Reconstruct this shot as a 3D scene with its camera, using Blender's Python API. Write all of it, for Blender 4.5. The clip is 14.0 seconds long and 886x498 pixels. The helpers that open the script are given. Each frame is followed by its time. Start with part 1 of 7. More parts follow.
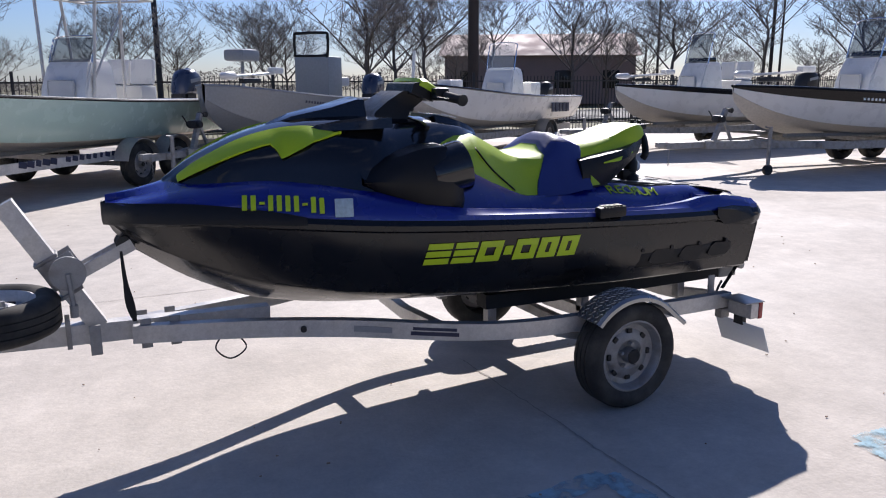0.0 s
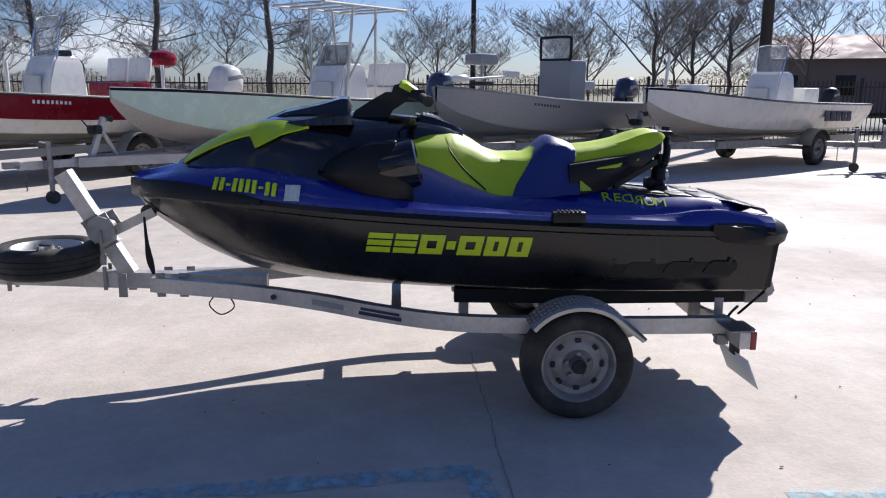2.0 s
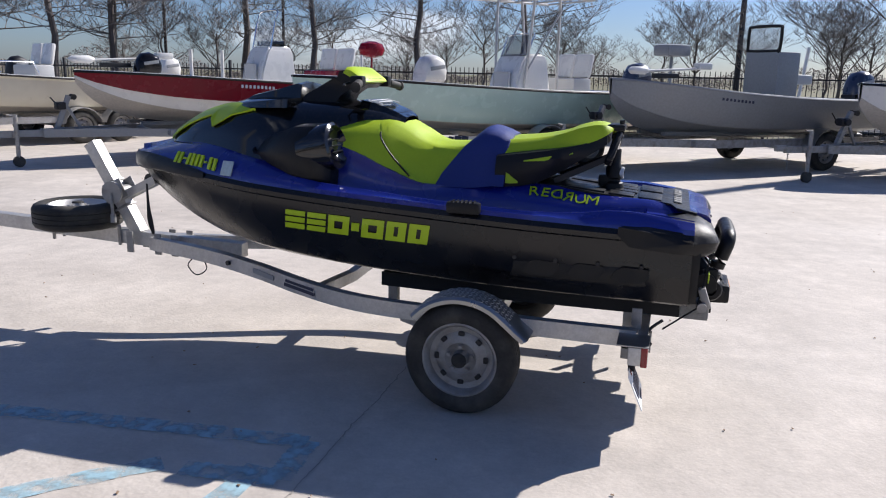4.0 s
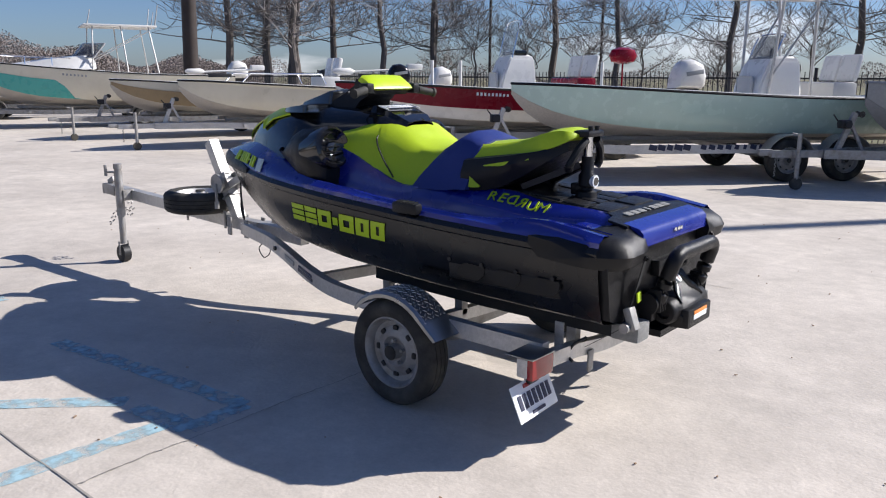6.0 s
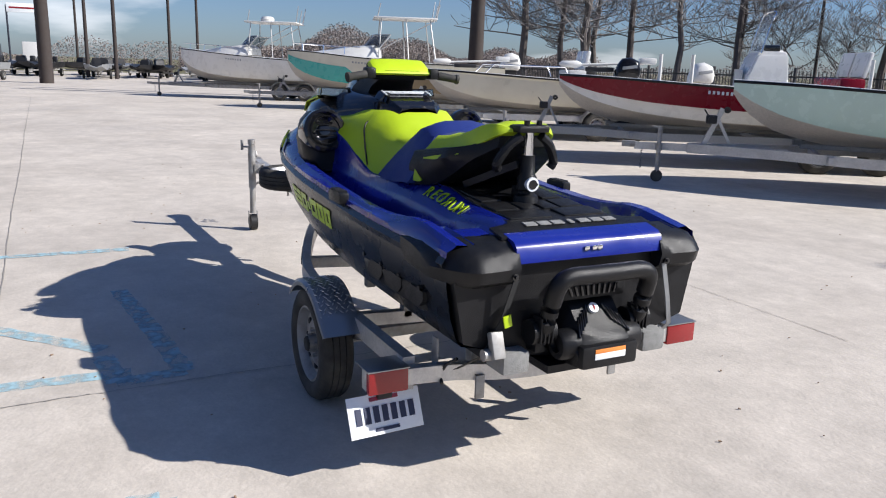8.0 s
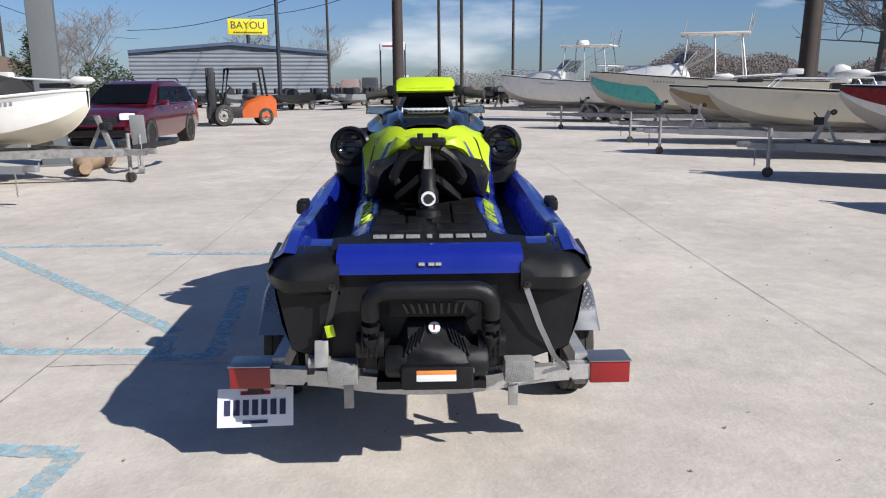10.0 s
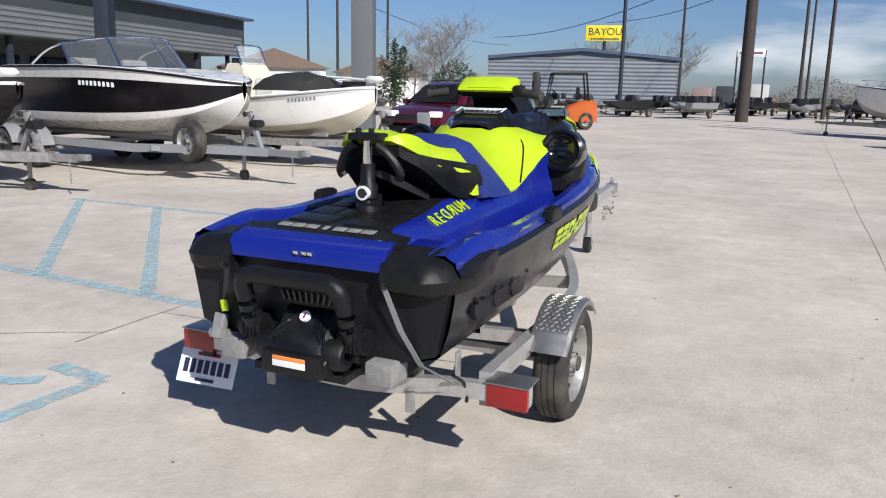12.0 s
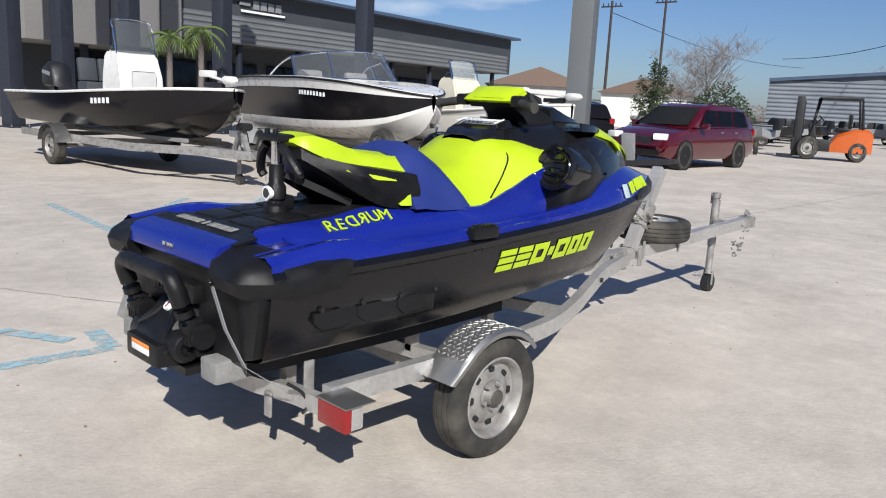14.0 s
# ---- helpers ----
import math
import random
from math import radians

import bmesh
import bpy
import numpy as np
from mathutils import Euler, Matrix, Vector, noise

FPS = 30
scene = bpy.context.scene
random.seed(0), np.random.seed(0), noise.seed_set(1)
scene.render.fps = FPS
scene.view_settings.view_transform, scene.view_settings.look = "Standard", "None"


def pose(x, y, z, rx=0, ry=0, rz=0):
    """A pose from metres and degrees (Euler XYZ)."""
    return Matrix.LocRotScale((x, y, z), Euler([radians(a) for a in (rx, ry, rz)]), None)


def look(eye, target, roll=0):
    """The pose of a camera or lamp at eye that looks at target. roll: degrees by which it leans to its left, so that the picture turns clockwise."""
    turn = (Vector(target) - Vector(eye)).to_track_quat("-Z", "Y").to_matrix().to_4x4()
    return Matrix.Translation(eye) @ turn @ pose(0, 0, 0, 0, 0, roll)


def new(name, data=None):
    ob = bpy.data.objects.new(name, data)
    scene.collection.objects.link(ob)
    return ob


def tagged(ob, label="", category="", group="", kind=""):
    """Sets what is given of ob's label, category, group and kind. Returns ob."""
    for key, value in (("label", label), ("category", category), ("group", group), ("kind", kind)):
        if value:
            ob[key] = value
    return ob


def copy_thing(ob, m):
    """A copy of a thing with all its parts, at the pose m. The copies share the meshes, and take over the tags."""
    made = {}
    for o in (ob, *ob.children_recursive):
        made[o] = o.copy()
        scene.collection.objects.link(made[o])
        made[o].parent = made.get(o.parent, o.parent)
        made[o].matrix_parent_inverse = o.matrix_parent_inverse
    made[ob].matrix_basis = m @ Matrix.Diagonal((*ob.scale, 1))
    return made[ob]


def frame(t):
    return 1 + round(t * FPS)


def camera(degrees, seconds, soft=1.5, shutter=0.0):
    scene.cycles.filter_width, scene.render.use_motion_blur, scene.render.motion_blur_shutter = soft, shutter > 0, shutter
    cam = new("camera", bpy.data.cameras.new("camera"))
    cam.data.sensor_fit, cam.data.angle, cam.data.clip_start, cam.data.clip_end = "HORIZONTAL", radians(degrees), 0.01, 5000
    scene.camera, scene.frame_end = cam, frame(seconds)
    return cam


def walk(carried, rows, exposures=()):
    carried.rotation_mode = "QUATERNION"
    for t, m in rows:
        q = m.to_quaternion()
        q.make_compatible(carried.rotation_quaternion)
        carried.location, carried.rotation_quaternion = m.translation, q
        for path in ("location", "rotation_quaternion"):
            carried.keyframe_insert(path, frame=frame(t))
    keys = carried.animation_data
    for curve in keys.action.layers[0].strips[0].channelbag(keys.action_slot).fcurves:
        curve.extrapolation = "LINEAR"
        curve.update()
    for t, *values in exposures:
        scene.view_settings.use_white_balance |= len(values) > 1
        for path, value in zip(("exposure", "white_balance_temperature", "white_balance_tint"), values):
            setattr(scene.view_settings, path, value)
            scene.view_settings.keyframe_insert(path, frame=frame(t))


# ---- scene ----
cam = camera(59.5, 14.0, soft=1.1)
METRES, EYE, TURN = 12.0, 1.555, -26.8
OX, OY = -2.397, -3.505
ROWS = [
    (0.0, 0.0, 0.0, 0.0, -0.04, -12.22, 0.18),
    (0.5, 0.0363, -0.0103, -0.0001, 6.76, -12.07, 0.24),
    (1.0, 0.0692, -0.0088, -0.0019, 12.55, -12.09, -0.54),
    (1.5, 0.1031, 0.0006, -0.0005, 17.83, -12.06, -0.82),
    (2.0, 0.14, 0.0098, -0.0004, 23.41, -11.99, -0.37),
    (2.5, 0.1723, 0.0262, -0.0022, 28.28, -12.48, -0.47),
    (3.0, 0.2052, 0.0432, -0.0018, 33.8, -12.76, -0.65),
    (5.5, 0.3323, 0.1659, 0.0005, 59.55, -12.49, -0.62),
    (6.0, 0.3547, 0.1971, 0.0006, 67.02, -12.54, -0.21),
    (6.5, 0.3644, 0.2315, -0.0012, 73.19, -13.01, -1.38),
    (7.0, 0.3678, 0.269, -0.0009, 79.06, -13.08, -1.87),
    (9.5, 0.3364, 0.4527, -0.0021, 107.87, -12.67, -0.1),
    (10.0, 0.3272, 0.4906, -0.0026, 115.27, -11.93, 0.47),
    (10.5, 0.3077, 0.5208, -0.005, 122.0, -11.71, 0.55),
    (11.0, 0.286, 0.5494, -0.0049, 128.67, -11.79, 0.52),
    (11.5, 0.2649, 0.5772, -0.0045, 136.26, -11.74, -0.16),
    (12.0, 0.2373, 0.5964, -0.0051, 141.24, -11.62, -1.13),
    (12.5, 0.2091, 0.6152, -0.0057, 147.56, -10.97, -1.54),
    (13.0, 0.1796, 0.6286, -0.0057, 153.37, -10.94, -3.03),
    (13.5, 0.1499, 0.635, -0.0048, 156.64, -10.95, -3.37),
    (14.0, 0.1221, 0.645, -0.0056, 161.44, -10.93, -2.91),
]
walk(cam, [(t, pose(OX, OY, EYE, 0, 0, TURN) @ pose(METRES * x, METRES * y, METRES * z, 90 + pitch, roll, yaw)) for t, x, y, z, yaw, pitch, roll in ROWS],
     exposures=[(0, 0.54, 6300, 16), (3, 0.56, 6350, 14), (6.5, 0.60, 6400, 12), (9.5, 0.50, 6400, 10), (11, 0.37, 6450, 10), (12.5, 0.36, 6450, 10), (14, 0.37, 6500, 9)])

# ---- light ----
SUN_AZ, SUN_EL = radians(36.4), radians(35.6)
world = bpy.data.worlds.new("world")
scene.world = world
world.use_nodes = True
wn, wl = world.node_tree.nodes, world.node_tree.links
wn.clear()
sky = wn.new("ShaderNodeTexSky")
sky.sky_type, sky.sun_disc = "NISHITA", False
sky.sun_elevation, sky.sun_rotation = SUN_EL, SUN_AZ
sky.air_density, sky.dust_density, sky.ozone_density = 1.0, 0.5, 3.0
coord = wn.new("ShaderNodeTexCoord")
stretch = wn.new("ShaderNodeMapping")
stretch.inputs["Scale"].default_value = (1.6, 1.6, 7.0)
cloud = wn.new("ShaderNodeTexNoise")
cloud.inputs["Scale"].default_value, cloud.inputs["Detail"].default_value = 1.7, 7.0
ramp = wn.new("ShaderNodeValToRGB")
ramp.color_ramp.elements[0].position, ramp.color_ramp.elements[1].position = 0.60, 0.80
mixc = wn.new("ShaderNodeMixRGB")
mixc.inputs[2].default_value = (15.0, 15.4, 16.0, 1)
back = wn.new("ShaderNodeBackground")
back.inputs["Strength"].default_value = 0.050
cool = wn.new("ShaderNodeMixRGB")
cool.blend_type, cool.inputs[0].default_value = "MULTIPLY", 1.0
cool.inputs[2].default_value = (0.80, 0.96, 1.32, 1)
wout = wn.new("ShaderNodeOutputWorld")
wl.new(coord.outputs["Generated"], stretch.inputs[0])
wl.new(stretch.outputs[0], cloud.inputs["Vector"])
wl.new(cloud.outputs["Fac"], ramp.inputs[0])
wl.new(ramp.outputs[0], mixc.inputs[0])
wl.new(sky.outputs[0], cool.inputs[1])
wl.new(cool.outputs[0], mixc.inputs[1])
wl.new(mixc.outputs[0], back.inputs[0])
wl.new(back.outputs[0], wout.inputs[0])

sun_data = bpy.data.lights.new("sun", "SUN")
sun_data.energy, sun_data.angle, sun_data.color = 4.7, radians(0.5), (1.0, 0.965, 0.915)
sun = new("sun", sun_data)
toward = Vector((math.sin(SUN_AZ) * math.cos(SUN_EL), math.cos(SUN_AZ) * math.cos(SUN_EL), math.sin(SUN_EL)))
sun.matrix_basis = look(toward * 60, (0, 0, 0))


# ---- materials ----
def mat(name, color, rough=0.5, metal=0.0, vary=0.12, scale=6.0, bump=0.0, bump_scale=60.0, coat=0.0, dirt=None, dirt_amount=0.0, dirt_scale=2.0):
    """A surface with a slow and a fine variation of colour and gloss, optional dirt and relief."""
    m = bpy.data.materials.new(name)
    m.use_nodes = True
    n, l = m.node_tree.nodes, m.node_tree.links
    b = n["Principled BSDF"]
    b.inputs["Metallic"].default_value = metal
    b.inputs["Coat Weight"].default_value = coat
    b.inputs["Coat Roughness"].default_value = 0.06
    tc = n.new("ShaderNodeTexCoord")
    big = n.new("ShaderNodeTexNoise")
    big.inputs["Scale"].default_value, big.inputs["Detail"].default_value = scale, 5.0
    fine = n.new("ShaderNodeTexNoise")
    fine.inputs["Scale"].default_value, fine.inputs["Detail"].default_value = scale * 14, 4.0
    l.new(tc.outputs["Object"], big.inputs["Vector"])
    l.new(tc.outputs["Object"], fine.inputs["Vector"])
    both = n.new("ShaderNodeMath")
    both.operation = "ADD"
    l.new(big.outputs["Fac"], both.inputs[0])
    l.new(fine.outputs["Fac"], both.inputs[1])
    r = n.new("ShaderNodeMapRange")
    r.inputs["From Min"].default_value, r.inputs["From Max"].default_value = 0.6, 1.4
    r.inputs["To Min"].default_value, r.inputs["To Max"].default_value = 1 - vary, 1 + vary
    l.new(both.outputs[0], r.inputs["Value"])
    mul = n.new("ShaderNodeMixRGB")
    mul.blend_type, mul.inputs[0].default_value = "MULTIPLY", 1.0
    mul.inputs[1].default_value = (*color, 1)
    l.new(r.outputs[0], mul.inputs[2])
    last = mul
    if dirt:
        dn = n.new("ShaderNodeTexNoise")
        dn.inputs["Scale"].default_value, dn.inputs["Detail"].default_value = dirt_scale, 8.0
        l.new(tc.outputs["Object"], dn.inputs["Vector"])
        dr = n.new("ShaderNodeMapRange")
        dr.inputs["From Min"].default_value, dr.inputs["From Max"].default_value = 0.45, 0.75
        dr.inputs["To Max"].default_value = dirt_amount
        l.new(dn.outputs["Fac"], dr.inputs["Value"])
        dm = n.new("ShaderNodeMixRGB")
        dm.inputs[2].default_value = (*dirt, 1)
        l.new(dr.outputs[0], dm.inputs[0])
        l.new(last.outputs[0], dm.inputs[1])
        last = dm
    l.new(last.outputs[0], b.inputs["Base Color"])
    rr = n.new("ShaderNodeMapRange")
    rr.inputs["From Min"].default_value, rr.inputs["From Max"].default_value = 0.3, 0.7
    rr.inputs["To Min"].default_value, rr.inputs["To Max"].default_value = max(0.02, rough * 0.75), min(1, rough * 1.25)
    l.new(big.outputs["Fac"], rr.inputs["Value"])
    l.new(rr.outputs[0], b.inputs["Roughness"])
    if bump:
        bn = n.new("ShaderNodeTexNoise")
        bn.inputs["Scale"].default_value, bn.inputs["Detail"].default_value = bump_scale, 3.0
        l.new(tc.outputs["Object"], bn.inputs["Vector"])
        bb = n.new("ShaderNodeBump")
        bb.inputs["Strength"].default_value, bb.inputs["Distance"].default_value = bump, 0.01
        l.new(bn.outputs["Fac"], bb.inputs["Height"])
        l.new(bb.outputs[0], b.inputs["Normal"])
    return m


def grain(m, scale, amount):
    """Adds fine speckle to the base colour of m."""
    n, l = m.node_tree.nodes, m.node_tree.links
    b = n["Principled BSDF"]
    src = b.inputs["Base Color"].links[0].from_socket
    tc = n.new("ShaderNodeTexCoord")
    no = n.new("ShaderNodeTexNoise")
    no.inputs["Scale"].default_value, no.inputs["Detail"].default_value, no.inputs["Roughness"].default_value = scale, 6.0, 0.75
    l.new(tc.outputs["Object"], no.inputs["Vector"])
    r = n.new("ShaderNodeMapRange")
    r.inputs["From Min"].default_value, r.inputs["From Max"].default_value = 0.3, 0.7
    r.inputs["To Min"].default_value, r.inputs["To Max"].default_value = 1 - amount, 1 + amount
    l.new(no.outputs["Fac"], r.inputs["Value"])
    mu = n.new("ShaderNodeMixRGB")
    mu.blend_type, mu.inputs[0].default_value = "MULTIPLY", 1.0
    l.new(src, mu.inputs[1])
    l.new(r.outputs[0], mu.inputs[2])
    l.new(mu.outputs[0], b.inputs["Base Color"])


M = dict(
    concrete=mat("concrete", (0.515, 0.465, 0.405), 0.85, vary=0.13, scale=0.35, bump=0.25, bump_scale=45, dirt=(0.40, 0.355, 0.305), dirt_amount=0.65, dirt_scale=0.55),
    crack=mat("crack", (0.29, 0.27, 0.24), 0.95),
    joint=mat("joint", (0.30, 0.275, 0.24), 0.9),
    chalk=mat("chalk_blue", (0.33, 0.50, 0.56), 0.9, vary=0.15, scale=9),
    grass=mat("grass", (0.13, 0.12, 0.055), 0.95, vary=0.4, scale=0.3, bump=0.5),
    asphalt=mat("asphalt", (0.07, 0.07, 0.07), 0.9, vary=0.2),
    blue=mat("blue_gelcoat", (0.007, 0.016, 0.21), 0.26, vary=0.05, coat=0.6),
    lime=mat("lime_vinyl", (0.40, 0.54, 0.010), 0.5, vary=0.06, bump=0.15, bump_scale=220),
    limepaint=mat("lime_paint", (0.44, 0.60, 0.010), 0.35, vary=0.05),
    black=mat("black_gelcoat", (0.0045, 0.0045, 0.006), 0.27, vary=0.2, coat=0.05),
    plastic=mat("black_plastic", (0.0085, 0.0085, 0.0095), 0.40, vary=0.25, scale=20, bump=0.2, bump_scale=350),
    gloss=mat("gloss_black", (0.008, 0.008, 0.009), 0.12, vary=0.1, coat=0.5),
    bluevinyl=mat("blue_vinyl", (0.016, 0.030, 0.165), 0.5, vary=0.08, bump=0.15, bump_scale=220),
    rubber=mat("tyre_rubber", (0.024, 0.023, 0.021), 0.9, vary=0.3, dirt=(0.16, 0.145, 0.12), dirt_amount=0.5, dirt_scale=5),
    alu=mat("aluminium", (0.54, 0.53, 0.515), 0.5, 0.65, vary=0.10, scale=8, dirt=(0.30, 0.28, 0.25), dirt_amount=0.45, dirt_scale=4),
    steel=mat("galvanised_steel", (0.33, 0.325, 0.315), 0.55, 0.45, vary=0.25, scale=25, dirt=(0.16, 0.135, 0.11), dirt_amount=0.7, dirt_scale=12),
    chrome=mat("chrome", (0.8, 0.8, 0.8), 0.12, 1.0, vary=0.05),
    red=mat("red_lens", (0.24, 0.006, 0.008), 0.25, vary=0.1, coat=0.4),
    carpet=mat("grey_carpet", (0.24, 0.24, 0.232), 1.0, vary=0.3, scale=40, bump=0.6, bump_scale=300),
    white=mat("white_gelcoat", (0.72, 0.71, 0.68), 0.3, vary=0.05, coat=0.2, dirt=(0.5, 0.46, 0.38), dirt_amount=0.25, dirt_scale=1.5),
    cream=mat("cream_gelcoat", (0.66, 0.62, 0.50), 0.35, vary=0.06, coat=0.2, dirt=(0.45, 0.38, 0.28), dirt_amount=0.3, dirt_scale=1.2),
    mint=mat("mint_gelcoat", (0.46, 0.62, 0.55), 0.25, vary=0.05, coat=0.3, dirt=(0.40, 0.48, 0.44), dirt_amount=0.3, dirt_scale=1.2),
    teal=mat("teal_gelcoat", (0.03, 0.36, 0.33), 0.3, vary=0.08, coat=0.3),
    redhull=mat("red_gelcoat", (0.19, 0.003, 0.014), 0.25, vary=0.06, coat=0.0),
    hullgrey=mat("grey_aluminium_hull", (0.27, 0.28, 0.29), 0.5, 0.25, vary=0.12, scale=2),
    darkhull=mat("black_hull", (0.007, 0.0065, 0.008), 0.16, vary=0.15, coat=0.05),
    bottom=mat("faded_bottom", (0.50, 0.46, 0.40), 0.6, vary=0.2, scale=2),
    navy=mat("navy_cowl", (0.025, 0.035, 0.07), 0.3, vary=0.1, coat=0.3),
    # shade on a cream bow, put into the colour
    tan=mat("tan_bow_shade", (0.30, 0.22, 0.12), 0.5, vary=0.15),
    bark=mat("bark", (0.135, 0.115, 0.105), 0.95, vary=0.3, scale=8),
    twig=mat("twig", (0.21, 0.19, 0.18), 0.95, vary=0.3, scale=4),
    woods=mat("bare_woods", (0.21, 0.175, 0.16), 0.95, vary=0.1, scale=0.2),
    needle=mat("dark_foliage", (0.035, 0.055, 0.025), 0.8, vary=0.4, scale=3),
    palm=mat("palm_leaf", (0.09, 0.13, 0.03), 0.7, vary=0.3),
    wood=mat("utility_pole_wood", (0.042, 0.032, 0.028), 0.9, vary=0.25, scale=3),
    post=mat("grey_steel_post", (0.12, 0.13, 0.137), 0.6, vary=0.10, scale=1.5),
    # dark steel of poles; on the canopy posts it paints in their shade
    darkpost=mat("dark_and_shaded_post", (0.018, 0.022, 0.034), 0.6, vary=0.15),
    siding=mat("corrugated_siding", (0.19, 0.21, 0.24), 0.55, 0.2, vary=0.10, scale=0.8),
    band=mat("grey_metal_band", (0.15, 0.16, 0.17), 0.6, 0.2, vary=0.12, scale=0.8),
    trimblue=mat("blue_trim", (0.06, 0.09, 0.15), 0.5),
    render_wall=mat("grey_render", (0.19, 0.185, 0.18), 0.8, vary=0.10, scale=0.8),
    fascia=mat("dark_fascia", (0.045, 0.05, 0.058), 0.6, vary=0.15, scale=0.7),
    brick=mat("brown_wall", (0.27, 0.20, 0.185), 0.9, vary=0.2, scale=1),
    roofbrown=mat("shingle", (0.145, 0.10, 0.08), 0.9, vary=0.2, scale=2),
    yellow=mat("yellow_sign", (0.80, 0.62, 0.02), 0.45, vary=0.05),
    signtext=mat("sign_letters", (0.03, 0.06, 0.06), 0.5),
    orange=mat("orange_paint", (0.46, 0.09, 0.012), 0.45, vary=0.08, coat=0.2),
    carred=mat("car_red", (0.065, 0.003, 0.008), 0.18, vary=0.06, coat=0.8),
    darkmetal=mat("dark_metal", (0.02, 0.02, 0.022), 0.5, 0.3, vary=0.2),
    glassdark=mat("tinted_glass", (0.008, 0.010, 0.012), 0.10, vary=0.05),
    seatgrey=mat("seat_vinyl", (0.50, 0.50, 0.49), 0.6, vary=0.08),
    plate=mat("plate_white", (0.75, 0.77, 0.78), 0.4, vary=0.04),
    ink=mat("dark_ink", (0.02, 0.025, 0.06), 0.5),
    decal=mat("pale_sticker", (0.42, 0.52, 0.55), 0.5, vary=0.3, scale=60),
    orangelabel=mat("warning_label", (0.75, 0.25, 0.05), 0.5),
    strap=mat("strap_web", (0.03, 0.03, 0.03), 0.9),
    log=mat("rotten_log", (0.32, 0.22, 0.14), 0.95, vary=0.4, scale=5, bump=0.6),
)


def glass(name, tint, alpha):
    m = bpy.data.materials.new(name)
    m.use_nodes = True
    b = m.node_tree.nodes["Principled BSDF"]
    b.inputs["Base Color"].default_value = (*tint, 1)
    b.inputs["Roughness"].default_value = 0.05
    b.inputs["Alpha"].default_value = alpha
    return m


grain(M["concrete"], 16.0, 0.07)
grain(M["concrete"], 55.0, 0.07)
grain(M["concrete"], 4.5, 0.08)
grain(M["concrete"], 1.6, 0.12)
grain(M["concrete"], 0.45, 0.08)
grain(M["rubber"], 30.0, 0.2)
grain(M["alu"], 35.0, 0.15)
for key, level in (("plastic", 0.28), ("black", 0.45), ("gloss", 0.4), ("strap", 0.2), ("darkhull", 0.28), ("glassdark", 0.35), ("redhull", 0.3)):
    M[key].node_tree.nodes["Principled BSDF"].inputs["Specular IOR Level"].default_value = level

def worn(m, scale, lo, hi):
    """Lets a thin paint wear through in spots."""
    n, l = m.node_tree.nodes, m.node_tree.links
    tc = n.new("ShaderNodeTexCoord")
    no = n.new("ShaderNodeTexNoise")
    no.inputs["Scale"].default_value, no.inputs["Detail"].default_value = scale, 8.0
    r = n.new("ShaderNodeMapRange")
    r.inputs["From Min"].default_value, r.inputs["From Max"].default_value = 0.38, 0.62
    r.inputs["To Min"].default_value, r.inputs["To Max"].default_value = lo, hi
    l.new(tc.outputs["Object"], no.inputs["Vector"])
    l.new(no.outputs["Fac"], r.inputs["Value"])
    l.new(r.outputs[0], n["Principled BSDF"].inputs["Alpha"])


worn(M["chalk"], 14.0, 0.15, 0.95)
M["screen"] = glass("smoked_acrylic", (0.10, 0.11, 0.12), 0.45)
M["clear"] = glass("clear_acrylic", (0.55, 0.6, 0.62), 0.22)


def tread_plate():
    """Bright tread plate: two sets of short raised bars."""
    m = mat("tread_plate", (0.66, 0.66, 0.65), 0.35, 0.85, vary=0.1, scale=10)
    n, l = m.node_tree.nodes, m.node_tree.links
    tc = n.new("ShaderNodeTexCoord")
    hs = []
    for turn in (35, -35):
        mp = n.new("ShaderNodeMapping")
        mp.inputs["Rotation"].default_value = (0, 0, radians(turn))
        mp.inputs["Scale"].default_value = (34, 17, 1)
        l.new(tc.outputs["Object"], mp.inputs[0])
        ck = n.new("ShaderNodeTexVoronoi")
        ck.inputs["Scale"].default_value, ck.inputs["Randomness"].default_value = 1.0, 0.0
        l.new(mp.outputs[0], ck.inputs["Vector"])
        hs.append(ck)
    mn = n.new("ShaderNodeMath")
    mn.operation = "MINIMUM"
    l.new(hs[0].outputs["Distance"], mn.inputs[0])
    l.new(hs[1].outputs["Distance"], mn.inputs[1])
    st = n.new("ShaderNodeMapRange")
    st.inputs["From Min"].default_value, st.inputs["From Max"].default_value = 0.28, 0.2
    l.new(mn.outputs[0], st.inputs["Value"])
    bb = n.new("ShaderNodeBump")
    bb.inputs["Strength"].default_value, bb.inputs["Distance"].default_value = 0.9, 0.004
    l.new(st.outputs[0], bb.inputs["Height"])
    l.new(bb.outputs[0], n["Principled BSDF"].inputs["Normal"])
    b = n["Principled BSDF"]
    # light caught by the raised bars, painted in as a brighter colour
    mu = n.new("ShaderNodeMixRGB")
    mu.inputs[1].default_value, mu.inputs[2].default_value = (0.34, 0.34, 0.335, 1), (0.80, 0.80, 0.79, 1)
    l.new(st.outputs[0], mu.inputs[0])
    l.new(mu.outputs[0], b.inputs["Base Color"])
    return m


M["tread"] = tread_plate()


# ---- mesh helpers ----
def sharpen(bm, angle=38):
    lim = radians(angle)
    for f in bm.faces:
        f.smooth = True
    for e in bm.edges:
        if len(e.link_faces) == 2 and e.calc_face_angle(0) > lim:
            e.smooth = False


